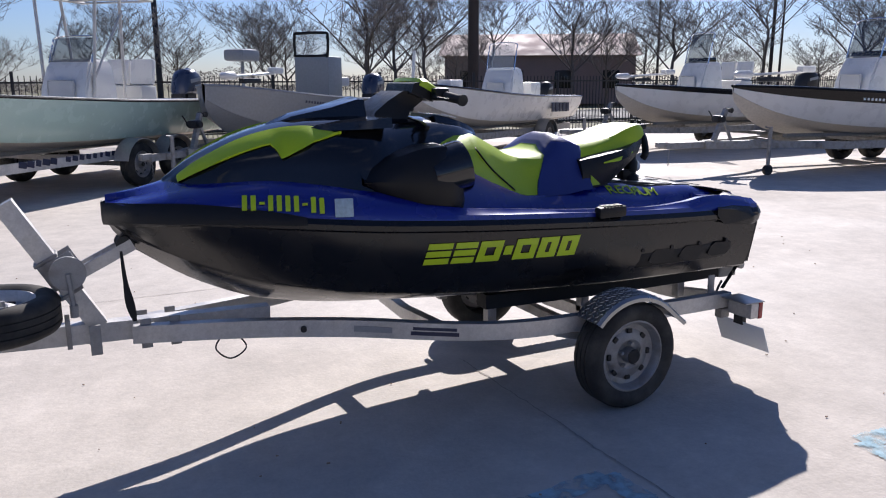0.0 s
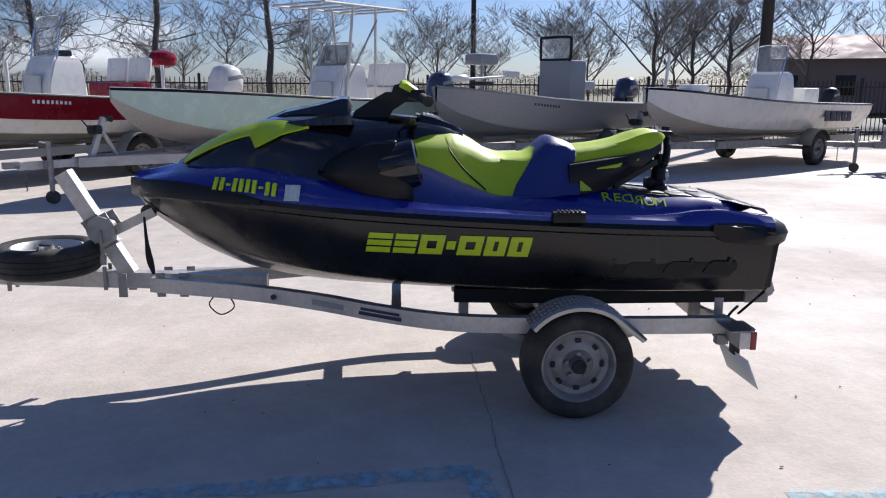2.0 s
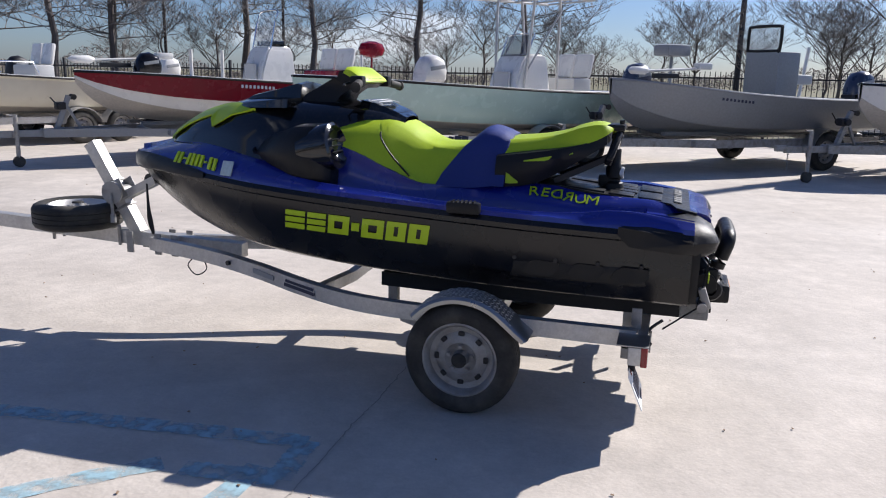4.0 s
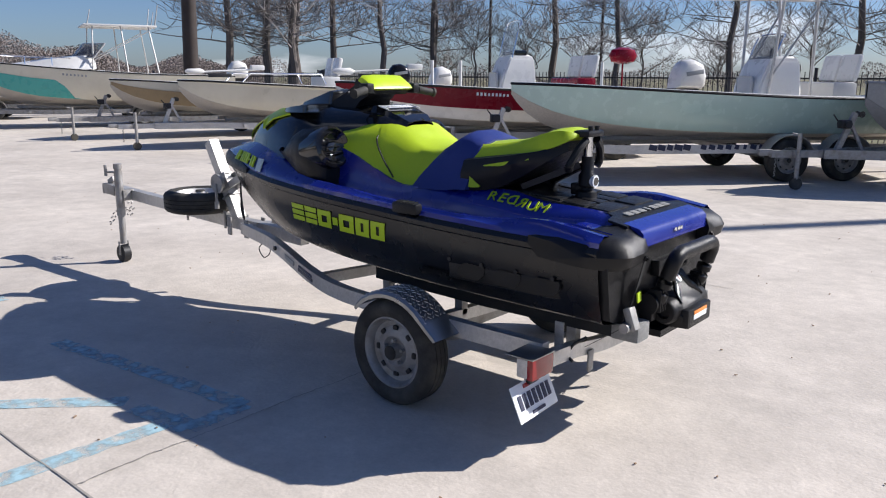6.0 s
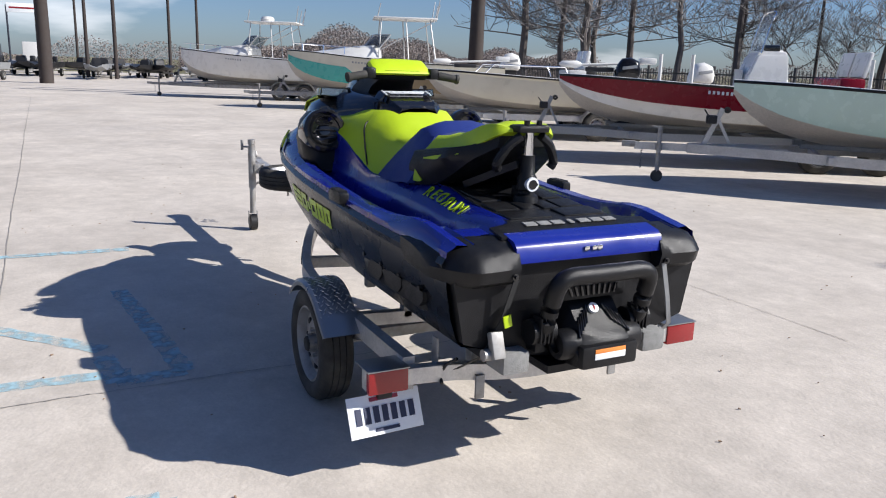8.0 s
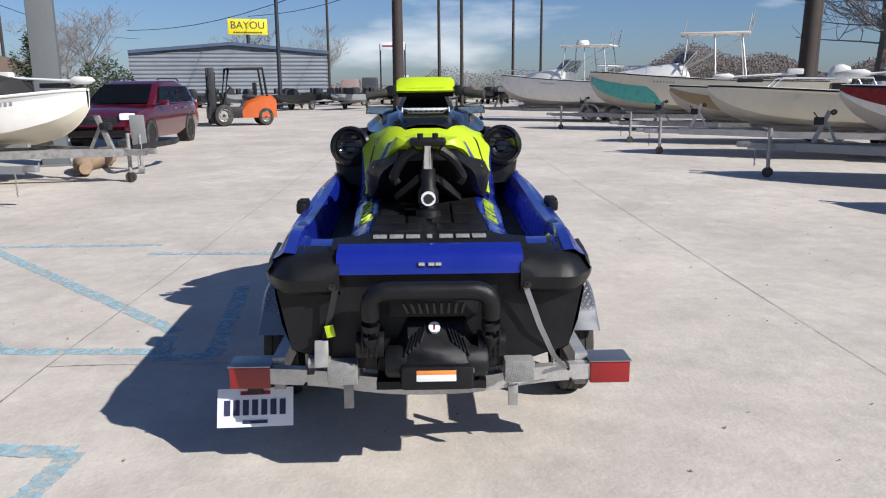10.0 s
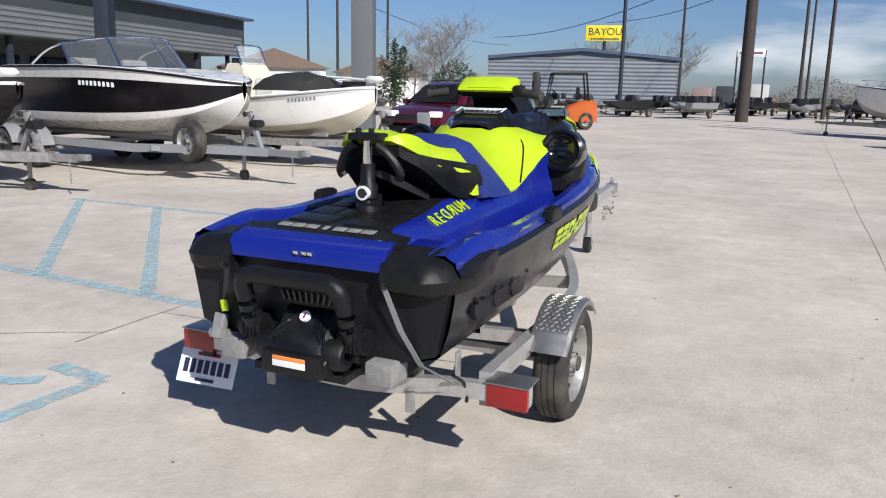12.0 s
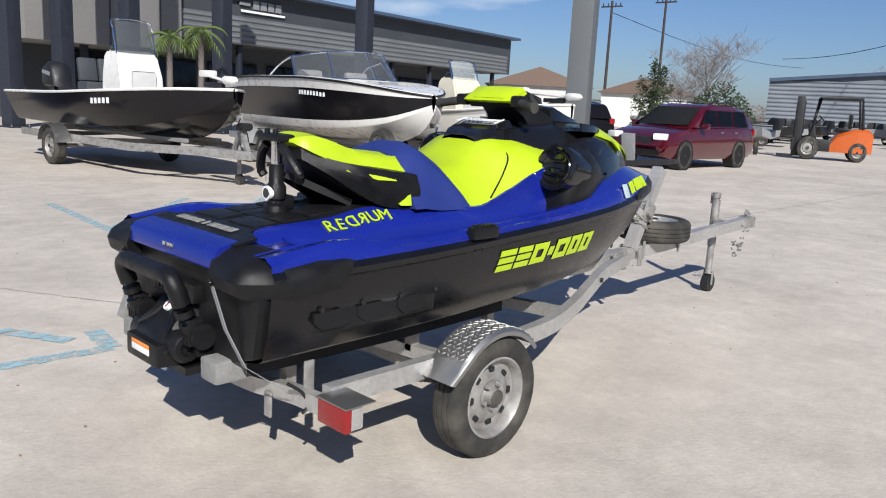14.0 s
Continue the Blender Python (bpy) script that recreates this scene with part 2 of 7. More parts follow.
def part(name, bm, material, parent=None, label="", angle=38):
    """Links a bmesh as one mesh object under a thing or a part."""
    bmesh.ops.recalc_face_normals(bm, faces=bm.faces)
    sharpen(bm, angle)
    me = bpy.data.meshes.new(name)
    bm.to_mesh(me)
    bm.free()
    me.materials.append(M[material] if isinstance(material, str) else material)
    ob = new(name, me)
    ob.parent = parent
    if label:
        ob["label"] = label
    return ob


def thing(name, label, category, m=None, group="", kind=""):
    e = new(name)
    e.empty_display_size = 0.1
    if m is not None:
        e.matrix_basis = m
    return tagged(e, label, category, group, kind)


def B():
    return bmesh.new()


def box(bm, c, s, bevel=0.0, m=None, seg=2):
    r = bmesh.ops.create_cube(bm, size=1.0, matrix=Matrix.Translation(c) @ (m or Matrix()) @ Matrix.Diagonal((*s, 1)))
    if bevel:
        es = list({e for v in r["verts"] for e in v.link_edges})
        bmesh.ops.bevel(bm, geom=es, offset=bevel, segments=seg, affect="EDGES", profile=0.6)
    return bm


def cyl(bm, a, b, r0, r1=None, seg=14, caps=True):
    a, b = Vector(a), Vector(b)
    r1 = r0 if r1 is None else r1
    m = Matrix.Translation((a + b) / 2) @ (b - a).to_track_quat("Z", "Y").to_matrix().to_4x4()
    bmesh.ops.create_cone(bm, cap_ends=caps, segments=seg, radius1=r0, radius2=r1, depth=(b - a).length, matrix=m)
    return bm


def loft(bm, rings, closed=True, caps=True):
    rows = [[bm.verts.new(p) for p in ring] for ring in rings]
    n = len(rows[0])
    for a, b in zip(rows, rows[1:]):
        for i in range(n if closed else n - 1):
            j = (i + 1) % n
            try:
                bm.faces.new((a[i], a[j], b[j], b[i]))
            except ValueError:
                pass
    if caps and closed:
        for ring in (rows[0], rows[-1]):
            try:
                bm.faces.new(ring)
            except ValueError:
                pass
    bmesh.ops.remove_doubles(bm, verts=bm.verts[:], dist=0.0004)
    return bm


def catmull(pts, per=6):
    """A smooth line through the given points."""
    pts = [Vector(p) for p in pts]
    ext = [pts[0] * 2 - pts[1]] + pts + [pts[-1] * 2 - pts[-2]]
    out = []
    for i in range(1, len(ext) - 2):
        p0, p1, p2, p3 = ext[i - 1:i + 3]
        for k in range(per):
            t = k / per
            out.append(0.5 * ((2 * p1) + (p2 - p0) * t + (2 * p0 - 5 * p1 + 4 * p2 - p3) * t * t + (3 * p1 - p0 - 3 * p2 + p3) * t ** 3))
    return out + [pts[-1]]


def tube(bm, pts, r, seg=10):
    """A round tube along a line; r may vary from point to point."""
    pts = [Vector(p) for p in pts]
    rings = []
    for i, p in enumerate(pts):
        d = (pts[min(i + 1, len(pts) - 1)] - pts[max(i - 1, 0)]).normalized()
        s = d.cross(Vector((0, 0, 1)) if abs(d.z) < 0.95 else Vector((1, 0, 0))).normalized()
        u = s.cross(d)
        rad = r[i] if isinstance(r, (list, tuple)) else r
        rings.append([p + rad * (math.cos(a) * s + math.sin(a) * u) for a in (2 * math.pi * k / seg for k in range(seg))])
    return loft(bm, rings)


def beam(bm, pts, w, h):
    """A box section swept along a line, kept upright."""
    pts = [Vector(p) for p in pts]
    rings = []
    for i, p in enumerate(pts):
        d = (pts[min(i + 1, len(pts) - 1)] - pts[max(i - 1, 0)]).normalized()
        s = d.cross(Vector((0, 0, 1))).normalized()
        u = s.cross(d)
        rings.append([p + s * a * w / 2 + u * b * h / 2 for a, b in ((-1, -1), (1, -1), (1, 1), (-1, 1))])
    return loft(bm, rings)


def lathe(bm, prof, m, seg=32):
    """Turns a profile of (radius, height) round the z axis of m."""
    rings = [[m @ Vector((r * math.cos(a), r * math.sin(a), z)) for a in (2 * math.pi * k / seg for k in range(seg))] for r, z in prof]
    return loft(bm, rings, caps=False)


def interp(tab, x):
    """Smooth reading of a table of rows (x, values...)."""
    xs = [r[0] for r in tab]
    out = []
    for k in range(1, len(tab[0])):
        ys = [r[k] for r in tab]
        i = max(0, min(len(xs) - 2, sum(1 for v in xs if v <= x) - 1))
        h = xs[i + 1] - xs[i]
        t = min(1, max(0, (x - xs[i]) / h))
        def slope(j):
            if j <= 0:
                return (ys[1] - ys[0]) / (xs[1] - xs[0])
            if j >= len(xs) - 1:
                return (ys[-1] - ys[-2]) / (xs[-1] - xs[-2])
            a, b = (ys[j] - ys[j - 1]) / (xs[j] - xs[j - 1]), (ys[j + 1] - ys[j]) / (xs[j + 1] - xs[j])
            return 0.0 if a * b <= 0 else 2 * a * b / (a + b)
        m0, m1 = slope(i), slope(i + 1)
        out.append((2 * t ** 3 - 3 * t * t + 1) * ys[i] + (t ** 3 - 2 * t * t + t) * h * m0 + (-2 * t ** 3 + 3 * t * t) * ys[i + 1] + (t ** 3 - t * t) * h * m1)
    return out


def words(body, size, m, material, parent, name="lettering", depth=0.001, mirror=False):
    """Flat letters in the built-in font, as a mesh lying in the plane of m."""
    cu = bpy.data.curves.new(name, "FONT")
    cu.body, cu.size, cu.extrude, cu.align_x, cu.align_y = body, size, depth, "CENTER", "CENTER"
    tmp = bpy.data.objects.new(name, cu)
    me = bpy.data.meshes.new_from_object(tmp)
    bpy.data.objects.remove(tmp)
    me.transform(m @ Matrix.Diagonal((-1 if mirror else 1, 1, 1, 1)))
    me.materials.clear()
    me.materials.append(M[material])
    ob = new(name, me)
    ob.parent = parent
    return ob


# ---- ground ----
bm = B()
bmesh.ops.create_grid(bm, x_segments=4, y_segments=4, size=900)
ground = tagged(part("ground", bm, "grass"), "dry winter grass reaching to the horizon", "ground", kind="structure")
ground.location = (0, 0, -0.12)
bm = B()
box(bm, (-29, -14.5, -0.06), (104, 65, 0.12))
pavement = tagged(part("pavement", bm, "concrete"), "pale stained concrete yard with cracks and joints", "pavement", kind="structure")


def ragged(a, b, w, seed, z=0.004, steps=60, wander=0.012, rough=0.4):
    """A thin uneven strip on the ground from a to b."""
    rnd = random.Random(seed)
    bm = B()
    a, b = Vector((*a, z)), Vector((*b, z))
    d = (b - a).normalized()
    s = Vector((-d.y, d.x, 0))
    off, prev = 0.0, None
    for i in range(steps + 1):
        off = off * 0.9 + rnd.uniform(-1, 1) * wander
        p = a.lerp(b, i / steps) + s * off
        ww = w * rnd.uniform(1 - rough, 1 + rough) / 2
        cur = (bm.verts.new(p - s * ww), bm.verts.new(p + s * ww))
        if prev:
            bm.faces.new((prev[0], cur[0], cur[1], prev[1]))
        prev = cur
    return bm


for i, (a, b, w) in enumerate([((-60, 2.44), (0.5, 2.43), 0.005), ((-8.08, -2.2), (-8.05, 2.4), 0.006), ((-30, -2.14), (0.3, -2.14), 0.008), ((-0.40, -2.14), (-0.42, 0.2), 0.006), ((-60, 7.2), (20, 7.2), 0.007), ((0.08, -2.13), (0.95, -3.6), 0.006)]):
    tagged(part("joint", ragged(a, b, w, i, steps=220, wander=0.004), "crack", pavement), "", kind="structure")
# blue marking paint of a parking space, sprayed and worn
for i, (a, b) in enumerate([((-3.8, -7.0), (-3.82, -2.6)), ((-0.95, -7.2), (-0.62, -1.5)), ((-3.8, -5.5), (-0.68, -2.55)), ((-3.8, -4.3), (-1.0, -1.6)), ((-3.8, -6.8), (-0.72, -3.7)), ((-2.63, -7.0), (-0.9, -5.25)), ((-3.4, -2.6), (-3.36, -1.25)), ((-2.14, -1.43), (-0.53, -1.25)), ((-0.53, -1.25), (-0.5, -1.58)), ((-0.9, -1.61), (-0.5, -1.57)), ((1.28, -1.55), (0.66, -1.53)), ((0.66, -1.53), (0.62, -1.9)), ((1.28, -1.55), (1.30, -2.0)), ((0.8, -1.78), (1.05, -2.2)), ((1.30, -2.0), (1.05, -2.2))]):
    tagged(part("marking", ragged(a, b, 0.11, 40 + i, z=0.0025 + 0.0003 * i, steps=60, wander=0.002, rough=0.12), "chalk", pavement), "worn light blue sprayed marking paint", kind="structure")


# ---- jet ski ----
# x, keel z, chine y, chine z, rail y, rail z
HULL = [(-2.22, 1.00, 0.01, 1.02, 0.03, 1.055), (-2.17, 0.91, 0.05, 0.96, 0.12, 1.055), (-2.05, 0.81, 0.11, 0.89, 0.23, 1.05), (-1.85, 0.68, 0.20, 0.80, 0.34, 1.04),
        (-1.55, 0.56, 0.32, 0.71, 0.455, 1.015), (-1.1, 0.49, 0.44, 0.64, 0.555, 0.98), (-0.5, 0.455, 0.50, 0.595, 0.60, 0.945), (0.2, 0.44, 0.52, 0.57, 0.605, 0.91), (0.98, 0.44, 0.52, 0.56, 0.58, 0.885)]
ski = thing("jet_ski", "blue, black and lime jet ski strapped on its trailer", "jet ski")


def hull_ring(x):
    zk, yc, zc, yr, zr = interp(HULL, x)
    side = [(0.0, zk), (yc * 0.5, zk + (zc - zk) * 0.42), (yc * 0.97, zc - 0.012), (yc, zc), (yc + (yr - yc) * 0.55, zc + (zr - zc) * 0.30), (yc + (yr - yc) * 0.88, zc + (zr - zc) * 0.66), (yr - 0.006, zr - 0.055), (yr + 0.010, zr - 0.045), (yr + 0.014, zr - 0.022), (yr, zr)]
    return [Vector((x, -y, z)) for y, z in reversed(side[1:])] + [Vector((x, y, z)) for y, z in side]


bm = B()
xs = [-2.22 + 3.20 * (i / 44) ** 1.25 for i in range(45)]
loft(bm, [hull_ring(x) for x in xs], closed=False)
part("hull", bm, "black", ski, "black lower hull with a rubber rub rail", 30)

# blue top deck: rail, shoulder, hood side; with foot wells from the cowl back
# x, shoulder y, shoulder z, inner y, inner z
DECK = [(-2.22, 0.02, 1.065, 0.0, 1.07), (-2.1, 0.17, 1.075, 0.05, 1.09), (-1.9, 0.28, 1.09, 0.14, 1.135), (-1.6, 0.40, 1.09, 0.27, 1.165), (-1.2, 0.52, 1.04, 0.40, 1.11), (-0.95, 0.555, 1.01, 0.42, 1.07)]


def deck_ring(x):
    _, _, _, yr, zr = interp(HULL, x)
    ys, zs, yi, zi = interp(DECK, x)
    side = [(yr - 0.002, zr - 0.002), (yr - 0.004, zr + 0.012), (ys, zs), (yi + (ys - yi) * 0.45, zs + (zi - zs) * 0.66), (yi, zi), (yi * 0.5, zi + 0.02)]
    return [Vector((x, y, z)) for y, z in side] + [Vector((x, 0, zi + 0.025))] + [Vector((x, -y, z)) for y, z in reversed(side)]


bm = B()
loft(bm, [deck_ring(-2.21 + i * (1.28 / 22)) for i in range(23)])
part("bow_deck", bm, "blue", ski, "glossy blue front deck")

# dark nose cap over the stem, running out along the rail
for s in (-1, 1):
    bm = B()
    rows = []
    for i in range(15):
        x = -2.228 + 0.74 * i / 14
        xx = max(x, -2.22)
        _, _, _, yr, zr = interp(HULL, xx)
        ys, zs = interp(DECK, xx)[:2]
        t = 1 - i / 14
        k = 0.95 * t ** 0.8
        rows.append([Vector((x, s * y, z)) for y, z in ((yr - 0.004, zr - 0.03 - 0.05 * t), (yr + 0.016, zr - 0.028 - 0.035 * t), (yr + 0.014, zr - 0.004), (yr + (ys - yr) * k + 0.009, zr + (zs - zr) * k + 0.004), (yr + (ys - yr) * k - 0.004, zr + (zs - zr) * k))])
    loft(bm, rows)
    part("nose_cap", bm, "plastic", ski, "scuffed black bow bumper")

# gunwale, foot well and pedestal; x, gunwale top z, floor z, well rim y, rim z, flank top y, flank top z
WELL = [(-0.98, 1.035, 0.93, 0.41, 1.08, 0.375, 1.235), (-0.7, 1.0, 0.85, 0.378, 1.0, 0.362, 1.16), (-0.5, 0.985, 0.83, 0.36, 0.97, 0.347, 1.07), (-0.3, 0.968, 0.82, 0.35, 0.955, 0.333, 1.005), (-0.1, 0.955, 0.805, 0.342, 0.955, 0.305, 1.005), (0.1, 0.945, 0.79, 0.338, 0.955, 0.25, 1.028), (0.3, 0.94, 0.785, 0.332, 0.944, 0.22, 1.018), (0.5, 0.95, 0.79, 0.322, 0.926, 0.225, 0.988), (0.62, 0.965, 0.80, 0.318, 0.938, 0.232, 0.985), (0.71, 0.966, 0.82, 0.305, 0.94, 0.24, 0.981), (0.75, 0.962, 0.938, 0.30, 0.946, 0.24, 0.98), (0.98, 0.93, 0.915, 0.30, 0.926, 0.24, 0.95)]


def well_ring(x):
    _, _, _, yr, zr = interp(HULL, x)
    zg, zf, yw, zw, yt, zt = interp(WELL, x)
    zg = max(zg, zr + 0.026)
    zf = min(zf, zg - 0.004, zw - 0.004)
    side = [(yr - 0.002, zr - 0.002), (yr - 0.006, zr + 0.022), (yr - 0.030, zg - 0.012), (yr - 0.045, zg), (yr - 0.085, zg - 0.004), (yr - 0.098, zg - 0.02), (yr - 0.115, zf + 0.015), (yr - 0.13, zf), (yw + 0.03, zf), (yw + 0.015, zf + 0.012), (yw + 0.004, zw - 0.012), (yw - 0.004, zw), (yt + 0.006, zt - 0.003), (yt - 0.006, zt), (yt - 0.03, zt - 0.012)]
    return [Vector((x, y, z)) for y, z in side] + [Vector((x, -y, z)) for y, z in reversed(side)]


bm = B()
loft(bm, [well_ring(-0.96 + i * (1.94 / 46)) for i in range(47)], closed=False)
part("aft_deck", bm, "blue", ski, "blue gunwales with deep foot wells")
for s in (-1, 1):
    bm = B()
    rows = []
    for i in range(18):
        x = -0.9 + i * (1.6 / 17)
        zf = interp(WELL, x)[1] + 0.007
        yr, yp = interp(HULL, x)[3] - 0.132, interp(WELL, x)[2] + 0.032
        rows.append([Vector((x, s * y, z)) for y, z in ((yr, zf - 0.006), (yr, zf), (yp, zf), (yp, zf - 0.006))])
    loft(bm, rows)
    part("foot_mat", bm, "plastic", ski, "black ribbed foot mat")
    # white trim line along the gunwale and the dark cleat on the rail
    bm = B()
    box(bm, (-0.04, s * 0.612, 0.945), (0.16, 0.05, 0.055), 0.014)
    cleat = part("cleat", bm, "plastic", ski, "black folding cleat")
    for k in range(6):
        bm = B()
        box(bm, (-0.09 + k * 0.02, s * 0.612, 0.974), (0.009, 0.045, 0.008), 0.002)
        part("rib", bm, "plastic", cleat)

# rear platform mat with raised pads, and blue transom strip
bm = B()
loft(bm, [[Vector((x, y, z)) for y, z in ((-w, z0 - 0.01), (-w, z0), (w, z0), (w, z0 - 0.01))] for x, w, z0 in ((0.0, 0.25, 1.012), (0.1, 0.245, 1.026), (0.3, 0.212, 1.022), (0.5, 0.219, 0.998), (0.62, 0.229, 0.986), (0.74, 0.237, 0.978), (0.84, 0.245, 0.972), (0.875, 0.27, 0.970), (0.90, 0.36, 0.966), (0.99, 0.36, 0.948))])
mat_part = part("platform_mat", bm, "plastic", ski, "black textured swim platform mat")
for s in (-1, 1):
    for x0, x1, y0, y1, z0 in ((0.36, 0.56, 0.10, 0.20, 1.004), (0.58, 0.70, 0.10, 0.215, 0.987), (0.72, 0.83, 0.03, 0.225, 0.977), (0.60, 0.71, 0.01, 0.085, 0.986)):
        bm = B()
        box(bm, ((x0 + x1) / 2, s * (y0 + y1) / 2, z0), (x1 - x0, y1 - y0, 0.014), 0.005, pose(0, 0, 0, 0, 5, 0))
        part("pad", bm, "plastic", mat_part)
for i, w in enumerate((0.052, 0.052, 0.052, 0.02, 0.052, 0.052, 0.052)):
    y = -0.185 + i * 0.062
    bm = B()
    box(bm, (0.905, y, 0.970), (0.036, w, 0.004), 0.001, pose(0, 0, 0, 0, 10, 0))
    part("badge_block", bm, "carpet", mat_part, "faded grey brand block")
bm = B()
loft(bm, [[Vector((x, y, z)) for x, z in ((0.96, 0.955), (1.035, 0.938), (1.055, 0.918), (1.062, 0.862), (0.98, 0.85))] for y in [-0.335 + 0.67 * i / 12 for i in range(13)]])
strip = part("transom_strip", bm, "blue", ski, "glossy blue strip along the transom")
bm = B()
for y in (-0.03, 0.005, 0.03):
    box(bm, (1.062, y, 0.898), (0.006, 0.022, 0.018), 0.002)
part("badge", bm, "chrome", strip, "small silver badge")

# transom wall
bm = B()
loft(bm, [[Vector((x, y, z)) for y, z in ((-0.515, 0.57), (-0.30, 0.50), (0, 0.455), (0.30, 0.50), (0.515, 0.57), (0.56, 0.80), (0.54, 0.87), (-0.54, 0.87), (-0.56, 0.80))] for x in (0.9, 1.0, 1.015)])
part("transom", bm, "plastic", ski, "black transom wall")

# corner bumpers
for s in (-1, 1):
    bm = B()
    rings = []
    for j in range(17):
        k = j / 2
        y = 0.325 + 0.287 * k / 8
        q = 1 - max(0, (k - 4) / 4) ** 2.2
        x1 = 1.10 - 0.17 * (1 - q) - 0.02 * (8 - k) / 8
        x0 = 0.86 - 0.20 * (k / 8) ** 1.5
        top, bot = 0.950 - 0.030 * (1 - q) - 0.003 * k, 0.785 + 0.02 * (1 - q)
        rings.append([Vector((x, s * y, z)) for x, z in ((x0, 0.87), (x0, 0.93 - 0.003 * k), (x0 + 0.1, top), (x1 - 0.075, top - 0.018), (x1 - 0.02, top - 0.05), (x1, 0.85), (x1 - 0.012, bot + 0.02), (x1 - 0.04, bot), (x0 + 0.05, 0.82))])
    loft(bm, rings)
    bump = part("bumper", bm, "plastic", ski, "black rounded stern corner bumper")
    bm = B()
    cyl(bm, (1.045, s * 0.35, 0.822), (1.083, s * 0.35, 0.822), 0.013)
    cyl(bm, (1.08, s * 0.35, 0.822), (1.092, s * 0.35, 0.822), 0.006)
    part("plug", bm, "gloss", bump)

# boarding step, jet pump, ride plate
bm = B()
tube(bm, catmull([(1.02, -0.215, 0.585), (1.08, -0.215, 0.61), (1.12, -0.215, 0.72), (1.143, -0.208, 0.79), (1.148, -0.165, 0.82), (1.15, -0.06, 0.822), (1.15, 0.06, 0.822), (1.148, 0.165, 0.82), (1.143, 0.208, 0.79), (1.12, 0.215, 0.72), (1.08, 0.215, 0.61), (1.02, 0.215, 0.585)], 5), 0.034, 14)
step = part("boarding_step", bm, "plastic", ski, "black folding boarding step loop")
for s in (-1, 1):
    bm = B()
    cyl(bm, (1.06, s * 0.27, 0.60), (1.06, s * 0.17, 0.60), 0.048, seg=18)
    box(bm, (1.04, s * 0.22, 0.56), (0.07, 0.05, 0.09), 0.012)
    for k in range(4):
        box(bm, (1.075 + 0.008, s * (0.195 + 0.017 * k), 0.615), (0.06, 0.006, 0.10), 0.002)
    part("hinge", bm, "plastic", step)
bm = B()
box(bm, (1.03, 0.01, 0.735), (0.05, 0.33, 0.075), 0.012)
intake = part("vent", bm, "plastic", ski, "black vent with sloping slots")
for k in range(9):
    bm = B()
    box(bm, (1.058, -0.09 + k * 0.026, 0.735), (0.012, 0.010, 0.042), 0.002, pose(0, 0, 0, 25 - k * 5, 0, 0))
    part("slat", bm, "gloss", intake)
bm = B()
loft(bm, [[Vector((x, 0.02 + y, z)) for y, z in ((-0.145 * w, 0.47), (-0.155 * w, 0.47 + (z1 - 0.47) * 0.6), (-0.11 * w, z1), (0.11 * w, z1), (0.155 * w, 0.47 + (z1 - 0.47) * 0.6), (0.145 * w, 0.47))] for x, w, z1 in ((0.98, 0.95, 0.70), (1.045, 0.95, 0.682), (1.065, 0.95, 0.66), (1.11, 0.92, 0.61), (1.145, 0.88, 0.578), (1.16, 0.85, 0.555))])
pump = part("jet_pump", bm, "plastic", ski, "black jet pump and reverse gate")
for s in (-1, 1):
    for k in range(5):
        bm = B()
        box(bm, (1.082 + 0.009 * k, 0.02 + s * (0.048 + 0.014 * k), 0.646 - 0.010 * k), (0.075, 0.006, 0.014), 0.002, pose(0, 0, 0, 0, 46, s * 24))
        part("rib", bm, "gloss", pump)
    bm = B()
    lathe(bm, [(0.0, 0.012), (0.026, 0.012), (0.03, 0.03), (0.05, 0.03), (0.058, 0.02), (0.06, -0.05)], pose(1.09, 0.02 + s * 0.155, 0.545, 90 * -s, 0, 0), 22)
    part("pivot", bm, "plastic", pump)
bm = B()
cyl(bm, (1.060, 0.013, 0.655), (1.074, 0.013, 0.668), 0.021, seg=20)
part("round_sticker", bm, "plate", pump, "round white warning sticker")
bm = B()
box(bm, (1.0745, 0.013, 0.6685), (0.022, 0.006, 0.003), 0.0005, pose(0, 0, 0, 0, 44, 0))
part("sticker_mark", bm, "red", pump)
bm = B()
box(bm, (1.150, 0.02, 0.512), (0.07, 0.255, 0.09), 0.014)
gate = part("reverse_gate", bm, "plastic", pump)
for z, c, h in ((0.535, "orangelabel", 0.016), (0.515, "plate", 0.024)):
    bm = B()
    box(bm, (1.186, 0.017, z), (0.003, 0.14, h), 0.0005)
    part("label", bm, c, pump, "orange and white warning label")
bm = B()
loft(bm, [[Vector((x, y, z)) for y, z in ((-0.2, 0.44), (0.2, 0.44), (0.2, 0.47), (-0.2, 0.47))] for x in (0.7, 1.1)])
part("ride_plate", bm, "plastic", ski)

